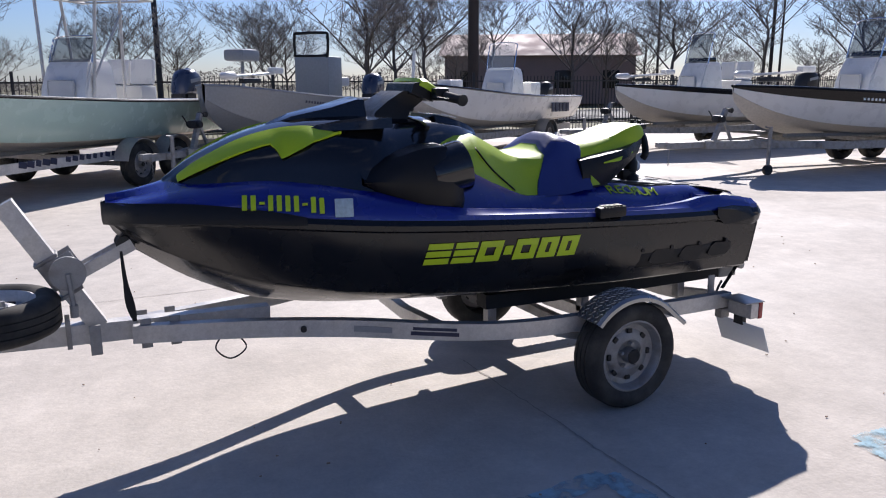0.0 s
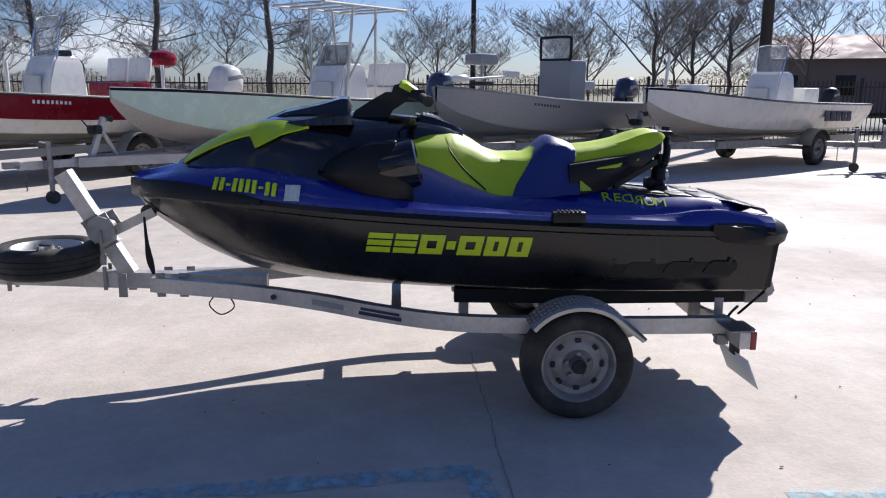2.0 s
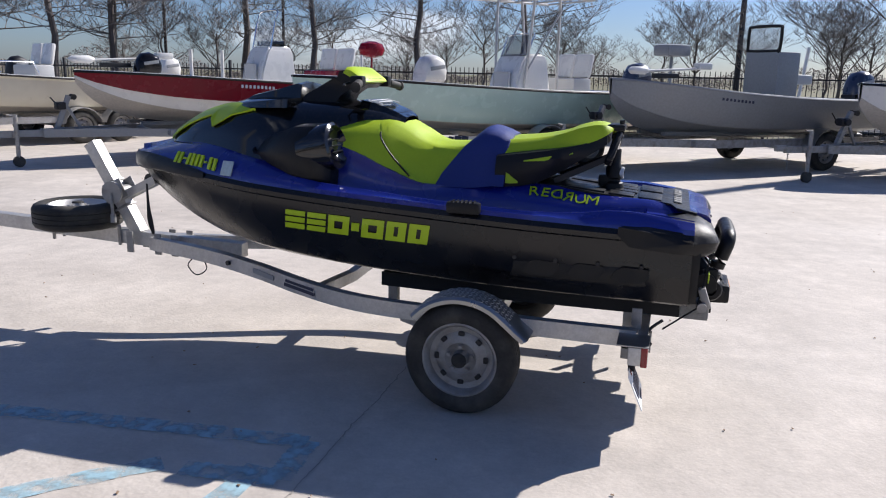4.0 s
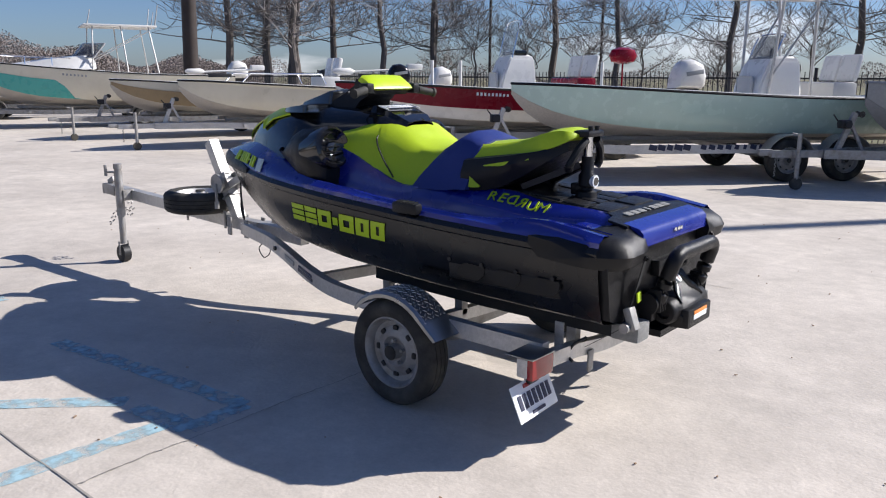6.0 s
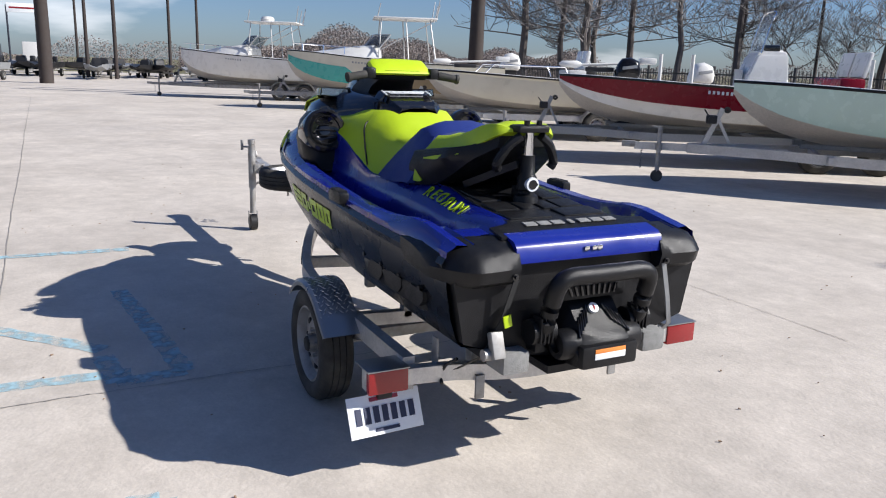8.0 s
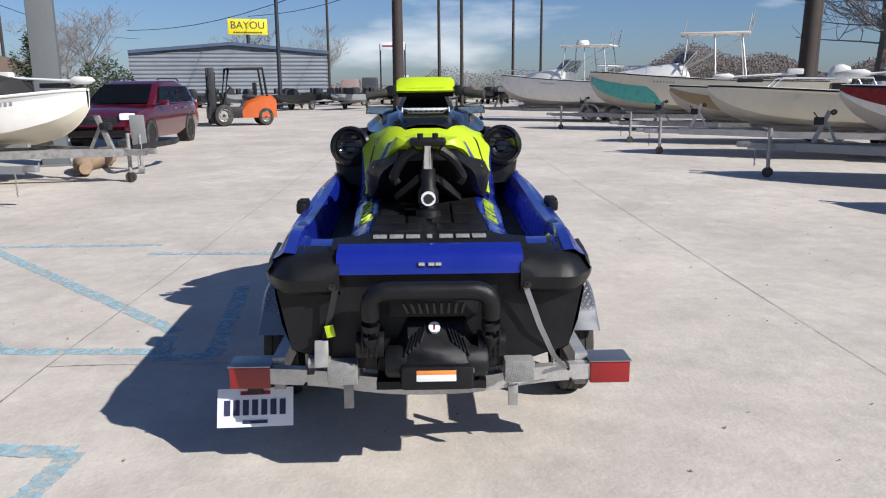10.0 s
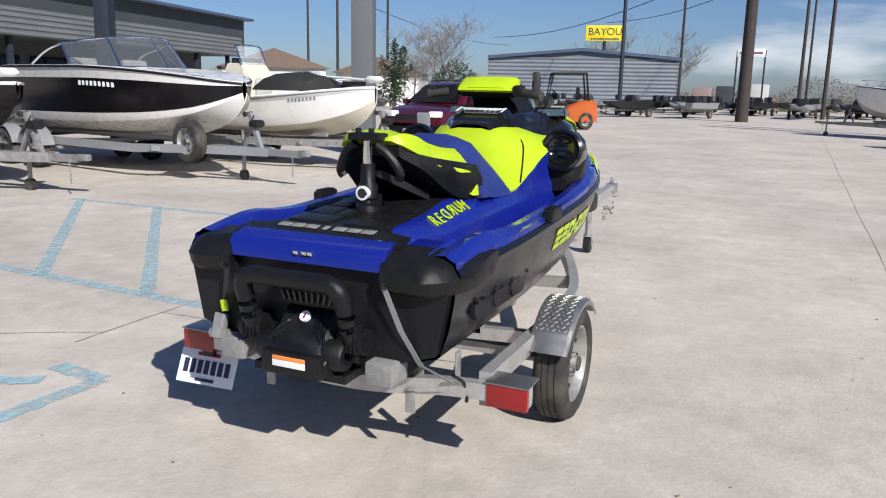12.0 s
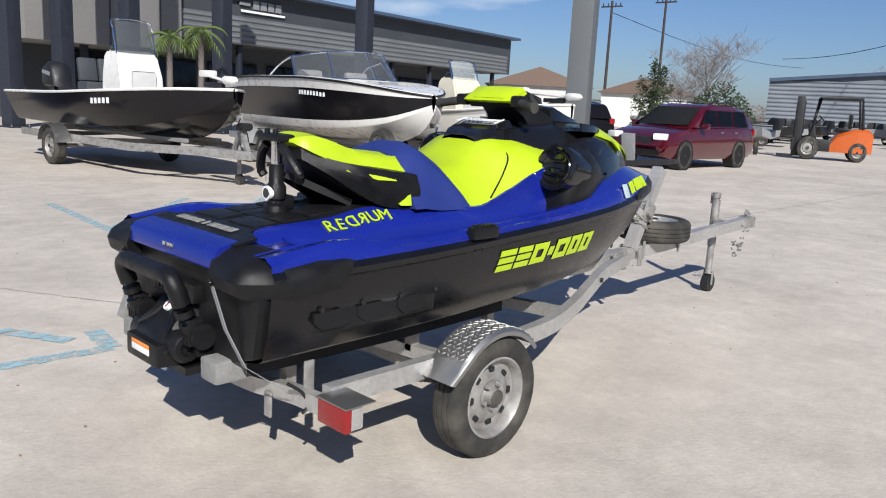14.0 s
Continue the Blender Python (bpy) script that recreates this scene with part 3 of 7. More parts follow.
# side sponsons
for s in (-1, 1):
    bm = B()
    loft(bm, [[Vector((x, s * y, z)) for y, z in ((0.515, 0.615), (0.565 - d, 0.635), (0.578 - d, 0.70), (0.560 - d, 0.745), (0.525, 0.74))] for x, d in ((0.14, 0.04), (0.20, 0.0), (0.76, 0.0), (0.84, 0.04))])
    sp = part("sponson", bm, "plastic", ski, "black bolted side sponson")
    for k in range(3):
        bm = B()
        x0 = 0.24 + 0.20 * k
        loft(bm, [[Vector((x, s * y, z)) for x, z in ((x0, 0.665), (x0 + 0.03, 0.65), (x0 + 0.13, 0.65), (x0 + 0.165, 0.68), (x0 + 0.165, 0.715), (x0 + 0.05, 0.72), (x0 + 0.02, 0.70))] for y in (0.56, 0.5795)])
        part("raised_panel", bm, "plastic", sp)
    for k in range(4):
        bm = B()
        cyl(bm, (0.20 + 0.19 * k, s * 0.57, 0.725), (0.20 + 0.19 * k, s * 0.584, 0.725), 0.010, seg=8)
        part("bolt", bm, "darkmetal", sp)

# seat: x, half width at foot, foot z, half width mid, mid z, half width top, top z
def seat_loft(tab, steps, material, name, label, x0=None, x1=None):
    x0 = tab[0][0] if x0 is None else x0
    x1 = tab[-1][0] if x1 is None else x1
    bm = B()
    rings = []
    for i in range(steps + 1):
        x = x0 + (x1 - x0) * i / steps
        yf, zf, ym, zm, yt, zt = interp(tab, x)
        side = [(yf, zf), (yf + (ym - yf) * 0.5, zf + (zm - zf) * 0.5), (ym, zm), (yt + (ym - yt) * 0.35, zm + (zt - zm) * 0.72), (yt * 0.75, zt - 0.012), (yt * 0.4, zt)]
        rings.append([Vector((x, y, z)) for y, z in side] + [Vector((x, -y, z)) for y, z in reversed(side)])
    loft(bm, rings)
    return part(name, bm, material, ski, label, 50)


SEAT = [(-0.88, 0.37, 1.215, 0.32, 1.25, 0.14, 1.28), (-0.72, 0.365, 1.165, 0.30, 1.25, 0.17, 1.32), (-0.58, 0.35, 1.105, 0.27, 1.23, 0.17, 1.325), (-0.46, 0.34, 1.05, 0.245, 1.18, 0.17, 1.275), (-0.36, 0.332, 1.012, 0.24, 1.14, 0.175, 1.215), (-0.27, 0.33, 0.99, 0.24, 1.12, 0.18, 1.195), (-0.16, 0.325, 0.995, 0.24, 1.13, 0.18, 1.20), (-0.11, 0.32, 0.995, 0.235, 1.14, 0.17, 1.235), (-0.04, 0.315, 1.0, 0.23, 1.16, 0.155, 1.28), (0.03, 0.315, 1.01, 0.225, 1.16, 0.16, 1.262), (0.08, 0.315, 1.01, 0.22, 1.15, 0.16, 1.24)]
seat_loft(SEAT, 26, "lime", "front_seat", "lime vinyl driver's seat", -0.88, -0.07)
FOOT = [(r[0], r[1] + 0.003, r[2] - 0.004, r[3] + 0.003, r[4], r[5] + 0.003, r[6] + 0.003) for r in SEAT]
# the blue middle of the seat leans forward at its foot
bm = B()
rings = []
for i in range(17):
    f = i / 16
    base = -0.22 + 0.30 * f
    pts = []
    for k, lean in enumerate((-0.05, -0.02, 0.03, 0.075, 0.10, 0.115)):
        x = min(0.08, base + lean * (1 - f))
        yf, zf, ym, zm, yt, zt = interp(FOOT, x)
        y, z = ((yf, zf), (yf + (ym - yf) * 0.5, zf + (zm - zf) * 0.5), (ym, zm), (yt + (ym - yt) * 0.35, zm + (zt - zm) * 0.72), (yt * 0.75, zt - 0.012), (yt * 0.4, zt))[k]
        pts.append(Vector((x, y + 0.004, z + 0.004)))
    rings.append(pts + [Vector((p.x, -p.y, p.z)) for p in reversed(pts)])
loft(bm, rings)
part("seat_bolster", bm, "bluevinyl", ski, "blue vinyl seat bolster", 50)
REAR = [(0.06, 0.235, 1.15, 0.20, 1.20, 0.15, 1.238), (0.2, 0.225, 1.165, 0.19, 1.215, 0.15, 1.25), (0.33, 0.205, 1.19, 0.175, 1.24, 0.14, 1.275), (0.43, 0.185, 1.215, 0.165, 1.27, 0.13, 1.312), (0.50, 0.17, 1.24, 0.15, 1.285, 0.12, 1.325), (0.555, 0.14, 1.27, 0.13, 1.295, 0.10, 1.315), (0.575, 0.10, 1.285, 0.09, 1.295, 0.07, 1.30)]
seat_loft(REAR, 18, "lime", "rear_seat", "lime vinyl passenger seat")
UNDER = [(0.03, 0.29, 1.0, 0.292, 1.09, 0.25, 1.178), (0.2, 0.262, 1.02, 0.288, 1.12, 0.25, 1.20), (0.33, 0.225, 1.08, 0.27, 1.155, 0.235, 1.215), (0.45, 0.20, 1.155, 0.20, 1.19, 0.175, 1.238), (0.55, 0.13, 1.22, 0.125, 1.24, 0.12, 1.28)]
seat_loft(UNDER, 14, "plastic", "seat_base", "black plastic seat base")
for s in (-1, 1):
    bm = B()
    loft(bm, [[Vector((x, s * y, z)) for y, z in ((yy, z0), (yy + 0.006, z0), (yy - 0.004, z1), (yy - 0.012, z1))] for x, yy, z0, z1 in ((0.085, 0.291, 1.025, 1.085), (0.11, 0.290, 1.025, 1.06), (0.145, 0.287, 1.028, 1.034))])
    part("seat_accent", bm, "lime", ski)
    bm = B()
    loft(bm, [[Vector((x, s * y, z)) for y, z in ((yy, z0), (yy + 0.005, z0), (yy, z1), (yy - 0.006, z1))] for x, yy, z0, z1 in ((0.17, 0.285, 1.135, 1.14), (0.27, 0.279, 1.142, 1.16), (0.40, 0.232, 1.178, 1.183))])
    part("side_stripe", bm, "lime", ski)
    # dark piping on the driver's seat
    line = []
    for x, u in ((-0.50, 0.10), (-0.575, 0.30), (-0.575, 0.52), (-0.51, 0.75), (-0.40, 0.96)):
        yf, zf, ym, zm, yt, zt = interp(SEAT, x)
        if u < 0.5:
            line.append((x, s * (yt * 0.8 + (ym - yt * 0.8) * u * 2 + 0.003), zt - 0.01 + (zm - zt) * u * 2))
        else:
            line.append((x, s * (ym + (yf - ym) * (u - 0.5) * 2 + 0.003), zm + (zf - zm) * (u - 0.5) * 2))
    bm = B()
    tube(bm, catmull(line, 5), 0.0045, 6)
    part("seat_piping", bm, "plastic", ski)

# tow pole behind the seat
bm = B()
lathe(bm, [(0.0, 0.0), (0.055, 0.0), (0.05, 0.03), (0.034, 0.04), (0.032, 0.05), (0.042, 0.058), (0.042, 0.108), (0.031, 0.125), (0.030, 0.20), (0.0, 0.20)], pose(0.585, 0, 0.99), 20)
box(bm, (0.56, 0, 1.03), (0.10, 0.06, 0.06), 0.012)
pole = part("tow_pole", bm, "plastic", ski, "retractable wakeboard tow pole")
bm = B()
cyl(bm, (0.585, 0, 1.19), (0.585, 0, 1.285), 0.022, seg=18)
part("shaft", bm, "chrome", pole, "bare aluminium shaft")
bm = B()
box(bm, (0.585, 0, 1.30), (0.09, 0.15, 0.032), 0.014)
for s in (-1, 1):
    cyl(bm, (0.61, s * 0.03, 1.30), (0.61, s * 0.03, 1.335), 0.012)
part("pole_head", bm, "plastic", pole)
for a, b in (((0.56, 0.03, 1.15), (0.30, 0.14, 1.03)), ((0.56, -0.03, 1.15), (0.30, -0.14, 1.03))):
    bm = B()
    beam(bm, [a, b], 0.022, 0.03)
    part("strut", bm, "darkmetal", pole)
for s in (-1, 1):
    bm = B()
    tube(bm, catmull([(0.60, s * 0.05, 1.27), (0.59, s * 0.10, 1.23), (0.57, s * 0.14, 1.16), (0.56, s * 0.13, 1.13)], 4), 0.02, 8)
    part("grab_handle", bm, "plastic", pole)
for y, x in ((0.0, 0.632), ):
    bm = B()
    cyl(bm, (x - 0.02, y, 1.072), (x + 0.002, y, 1.072), 0.03, seg=20)
    disc = part("maker_disc", bm, "plate", pole, "round white maker's disc")
    bm = B()
    cyl(bm, (x, y, 1.072), (x + 0.004, y, 1.072), 0.02, seg=18)
    box(bm, (x + 0.003, 0.014, 1.072), (0.004, 0.02, 0.008))
    part("disc_mark", bm, "gloss", pole)

# front cowl, x, foot y, foot z, mid y, mid z, top y, top z
COWL = [(-1.98, 0.06, 1.09, 0.05, 1.12, 0.02, 1.15), (-1.85, 0.19, 1.11, 0.15, 1.19, 0.07, 1.24), (-1.6, 0.31, 1.13, 0.26, 1.27, 0.13, 1.345), (-1.35, 0.40, 1.10, 0.335, 1.30, 0.18, 1.40), (-1.15, 0.45, 1.05, 0.36, 1.30, 0.20, 1.41), (-0.98, 0.44, 1.04, 0.325, 1.27, 0.19, 1.40), (-0.8, 0.375, 1.08, 0.27, 1.27, 0.18, 1.39), (-0.6, 0.30, 1.1, 0.2, 1.27, 0.155, 1.355), (-0.5, 0.2, 1.1, 0.13, 1.25, 0.09, 1.32)]
seat_loft(COWL, 30, "gloss", "front_cowl", "glossy black front cowl")
LIMEC = [(r[0], r[1] + 0.006, r[2], r[3] + 0.008, r[4] + 0.004, r[5], r[6]) for r in COWL]
for s in (-1, 1):
    # lime hood panel, forked at its rear end
    bm = B()
    rows = []
    for i in range(41):
        f = i / 40
        x = -1.93 + 0.66 * f
        yf, zf, ym, zm, yt, zt = interp(LIMEC, x)
        hi = 1.30 + 0.55 * math.sin(math.pi * min(1, f * 1.05)) ** 0.6
        if f < 0.55:
            lo = 0.80 + 0.42 * (f / 0.55) ** 0.8
        elif f < 0.60:
            lo = 1.20 - 0.50 * (f - 0.55) / 0.05
        else:
            lo = 0.70 + 0.62 * (f - 0.60) / 0.40
        def at(u, lift):
            if u < 1:
                return Vector((x, s * (yf + (ym - yf) * u + lift), zf + (zm - zf) * u + lift * 0.5))
            v = u - 1
            return Vector((x, s * (ym + (yt - ym) * v + lift * 0.5), zm + (zt - zm) * v * 1.0 + lift))
        rows.append([at(lo, 0.0), at(lo, 0.008), at((lo + hi) / 2, 0.012), at(hi, 0.008), at(hi, 0.0)])
    loft(bm, rows)
    part("hood_panel", bm, "limepaint", ski, "lime painted hood panel")
    # mirror wing
    bm = B()
    loft(bm, [[Vector((x, s * y, z)) for y, z in ((y0, z0), (y1, z1), (y1 - 0.008, z1 + t), (y0, z0 + t * 1.3))] for x, y0, y1, z0, z1, t in ((-1.46, 0.15, 0.20, 1.335, 1.335, 0.010), (-1.36, 0.16, 0.28, 1.343, 1.348, 0.022), (-1.22, 0.17, 0.345, 1.345, 1.352, 0.034), (-1.10, 0.18, 0.365, 1.346, 1.356, 0.042), (-1.055, 0.18, 0.365, 1.346, 1.357, 0.044))])
    wing = part("mirror", bm, "gloss", ski, "glossy black wing mirror")
    bm = B()
    vs = [bm.verts.new((x, s * y, z)) for x, y, z in ((-1.050, 0.20, 1.350), (-1.050, 0.360, 1.361), (-1.052, 0.352, 1.398), (-1.052, 0.20, 1.392))]
    bm.faces.new(vs)
    bmesh.ops.solidify(bm, geom=bm.faces[:], thickness=0.004)
    part("mirror_glass", bm, "chrome", wing)
    # knee deflector and round speaker pod
    bm = B()
    loft(bm, [[Vector((x, s * y, z)) for y, z in ((0.36, z0), (y1 - 0.03, z0 + 0.01), (y1, z0 + 0.05), (y1 + 0.012, (z0 + z1) / 2), (y1 - 0.01, z1 - 0.05), (y1 - 0.05, z1 - 0.008), (0.35, z1))] for x, y1, z0, z1 in ((-1.22, 0.43, 1.10, 1.17), (-1.10, 0.48, 1.04, 1.235), (-0.96, 0.525, 0.99, 1.28), (-0.85, 0.53, 0.955, 1.285), (-0.79, 0.51, 0.945, 1.235), (-0.765, 0.48, 0.955, 1.12))])
    pod = part("speaker_pod", bm, "plastic", ski, "black round speaker pod")
    bm = B()
    face = Matrix.Translation((-0.762, s * 0.438, 1.182)) @ Vector((0.97, s * 0.05, 0.22)).to_track_quat("Z", "Y").to_matrix().to_4x4()
    lathe(bm, [(0.108, -0.16), (0.120, -0.01), (0.116, 0.014), (0.100, 0.022), (0.085, 0.006), (0.078, 0.012), (0.068, 0.0), (0.040, -0.008), (0.03, 0.006), (0.0, 0.01)], face, 28)
    part("speaker", bm, "gloss", pod, "glossy ringed loudspeaker")
    for k in range(3):
        bm = B()
        w = 0.062 - 0.012 * k
        box(bm, face @ Vector((0, -0.03 + 0.03 * k, 0.014)), (0.006, w * 2, 0.006), 0.002, pose(0, 0, 0, 0, 12, 0))
        part("grille_bar", bm, "plastic", pod)
# central visor rising towards the bars
bm = B()
loft(bm, [[Vector((x, y, z)) for y, z in ((-w, z0), (-w * 0.8, z1 - 0.012), (0, z1), (w * 0.8, z1 - 0.012), (w, z0))] for x, w, z0, z1 in ((-1.52, 0.03, 1.33, 1.372), (-1.42, 0.09, 1.34, 1.415), (-1.25, 0.135, 1.35, 1.452), (-1.12, 0.15, 1.36, 1.488), (-1.09, 0.15, 1.36, 1.485), (-1.08, 0.14, 1.36, 1.44))])
part("visor", bm, "gloss", ski, "glossy black visor ahead of the bars")
# steering column, bar, pad, gauge
bm = B()
loft(bm, [[Vector((dx - 0.10, -w, z)), Vector((dx - 0.10, w, z)), Vector((dx + 0.09, w * 0.8, z)), Vector((dx + 0.09, -w * 0.8, z))] for dx, w, z in ((-1.0, 0.19, 1.34), (-0.95, 0.16, 1.42), (-0.87, 0.13, 1.47), (-0.80, 0.13, 1.51))])
part("steering_column", bm, "plastic", ski, "black steering column")
bm = B()
tube(bm, catmull([(-0.69, -0.32, 1.47), (-0.72, -0.22, 1.485), (-0.77, -0.12, 1.50), (-0.79, 0, 1.51), (-0.77, 0.12, 1.50), (-0.72, 0.22, 1.485), (-0.69, 0.32, 1.47)], 4), 0.016, 10)
bar = part("handlebar", bm, "plastic", ski, "black handlebar with grips")
for s in (-1, 1):
    bm = B()
    cyl(bm, (-0.718, s * 0.22, 1.486), (-0.69, s * 0.325, 1.469), 0.023, 0.021, 12)
    cyl(bm, (-0.691, s * 0.32, 1.470), (-0.689, s * 0.334, 1.468), 0.027)
    part("grip", bm, "rubber", bar)
    bm = B()
    box(bm, (-0.735, s * 0.19, 1.495), (0.075, 0.055, 0.06), 0.014)
    tube(bm, [(-0.77, s * 0.20, 1.49), (-0.785, s * 0.25, 1.48), (-0.755, s * 0.32, 1.472)], 0.007, 6)
    part("lever", bm, "plastic", bar)
bm = B()
loft(bm, [[Vector((x, y, z)) for x, z in ((-0.83, 1.555 - d), (-0.815, 1.572 - d), (-0.79, 1.57 - d), (-0.715, 1.515 - d * 0.4), (-0.705, 1.495), (-0.73, 1.485), (-0.80, 1.54 - d))] for y, d in ((-0.165, 0.018), (-0.145, 0.004), (-0.06, 0.0), (0.06, 0.0), (0.145, 0.004), (0.165, 0.018))])
part("bar_pad", bm, "limepaint", bar, "lime handlebar cover")
bm = B()
loft(bm, [[Vector((x, y, z)) for x, z in ((-0.87, 1.50), (-0.855, 1.545), (-0.825, 1.552), (-0.735, 1.482), (-0.76, 1.46))] for y in (-0.16, -0.12, 0.12, 0.16)])
part("bar_shroud", bm, "plastic", bar)
bm = B()
loft(bm, [[Vector((x, y, z)) for y, z in ((-w, z0), (-w * 0.8, z1), (w * 0.8, z1), (w, z0))] for x, w, z0, z1 in ((-0.74, 0.16, 1.36, 1.40), (-0.66, 0.165, 1.335, 1.385), (-0.55, 0.15, 1.30, 1.345), (-0.50, 0.12, 1.28, 1.315))])
dash = part("gauge", bm, "gloss", ski, "dark gauge with pale graphics")
for y0, y1, x0, x1 in ((-0.125, 0.125, -0.70, -0.693), (-0.135, -0.128, -0.70, -0.62), (0.128, 0.135, -0.70, -0.62), (-0.10, 0.10, -0.655, -0.65)):
    bm = B()
    box(bm, ((x0 + x1) / 2, (y0 + y1) / 2, 1.396 - 0.12 * ((x0 + x1) / 2 + 0.70)), (x1 - x0, y1 - y0, 0.006), 0.001, pose(0, 0, 0, 0, 14, 0))
    part("gauge_line", bm, "plate", dash)
for k in range(8):
    bm = B()
    box(bm, (-0.672, -0.105 + 0.03 * k, 1.394), (0.022, 0.006, 0.005), 0.001, pose(0, 0, 0, 0, 14, 30 if k < 4 else -30))
    part("gauge_mark", bm, "plate", dash)

# writing on the ski
for s in (-1, 1):
    n = 0
    for i, (w, cut) in enumerate(((0.125, 1), (0.115, 1), (0.125, 2), (0.045, 0), (0.125, 3), (0.11, 4), (0.11, 4))):
        w *= 0.92
        x0 = -0.985 + n if s < 0 else -0.175 - n
        n += w + 0.013
        sgn = 1 if s < 0 else -1
        def spot(u, v, lift=0.004):
            x = x0 + sgn * (u + 0.2 * (v - 0.5) * 0.1)
            _, yc, zc, yr, zr = interp(HULL, x)
            z = 0.805 - 0.028 * (x + 0.5) + (v - 0.5) * 0.098
            f = (z - zc) / (zr - zc)
            y = yc + (yr - yc) * (0.55 * f / 0.30 if f < 0.30 else 0.55 + 0.33 * (f - 0.30) / 0.36 if f < 0.66 else 0.88 + 0.1 * (f - 0.66) / 0.2)
            return Vector((x, s * (y + lift), z))
        bm = B()
        if cut == 0:
            quads = [(0.0, 0.28, w, 0.72)]
        elif cut == 4:
            quads = [(0, 0.75, w, 1), (0, 0, w, 0.25), (0, 0.25, 0.04, 0.75), (w - 0.04, 0.25, w, 0.75)]
        elif cut == 1:
            quads = [(0, 0.72, w, 1), (0, 0.36, w, 0.64), (0, 0, w, 0.28)]
        else:
            quads = [(0, 0.70, w, 1), (0, 0, w, 0.30), (0, 0.30, 0.035, 0.70), (w - 0.035, 0.30, w, 0.70)]
        for u0, v0, u1, v1 in quads:
            vs = [bm.verts.new(spot(u, v)) for u, v in ((u0, v0), (u1, v0), (u1, v1), (u0, v1))]
            bm.faces.new(vs)
        part("brand_block", bm, "limepaint", ski, "lime brand block on the hull side")
    # registration mark as plain bars
    base = Vector((-1.66, s * 0.0, 1.125))
    for i in range(10):
        if i in (2, 7):
            w, h = 0.022, 0.010
        else:
            w, h = 0.020, 0.066
        x = -1.715 + i * 0.0325
        ys, zs, yi, zi = interp(DECK, x)
        _, _, _, yr, zr = interp(HULL, x)
        y, z = ys + (yr - ys) * 0.30, zs + (zr - zs) * 0.30
        slope = math.degrees(math.atan2(yr - ys, zs - zr))
        bm = B()
        box(bm, (x, s * (y + 0.008), z + 0.004), (w, 0.010, h), 0.001, pose(0, 0, 0, s * slope, 0, 16 * s))
        part("registration_bar", bm, "limepaint", ski, "lime bar in place of a registration mark")
    x = -1.335
    ys, zs, yi, zi = interp(DECK, x)
    bm = B()
    _, _, _, yr, zr = interp(HULL, x)
    slope = math.degrees(math.atan2(yr - ys, zs - zr))
    box(bm, (x, s * (ys + (yr - ys) * 0.3 + 0.006), zs + (zr - zs) * 0.3 + 0.004), (0.075, 0.006, 0.078), 0.001, pose(0, 0, 0, s * slope, 0, 15 * s))
    st = part("sticker", bm, "decal", ski, "pale green registration sticker")
# lettering on the rear side walls
for s in (-1, 1):
    for k, (ch, flip) in enumerate((("R", 0), ("E", 0), ("D", 1), ("R", 1), ("U", 0), ("M", 0))):
        along = (k - 2.5) * 0.057
        x = 0.368 + along * (1 if s < 0 else -1)
        yw, zw, yt, zt = interp(WELL, x)[2:]
        lower, upper = Vector((x, s * (yw - 0.004), zw)), Vector((x, s * (yt + 0.006), zt - 0.003))
        up = (upper - lower).normalized()
        right = Vector((1, 0, 0)) if s < 0 else Vector((-1, 0, 0))
        right = (right - up * right.dot(up)).normalized()
        nor = right.cross(up)
        c = lower.lerp(upper, 0.54) + nor * 0.005
        words(ch, 0.088, Matrix.Translation(c) @ Matrix((right, up, nor)).transposed().to_4x4() @ pose(0, 0, 0, 0, 0, (4, -5, 3, -3, 6, -4)[k]), "limepaint", ski, "letter", 0.002, bool(flip))


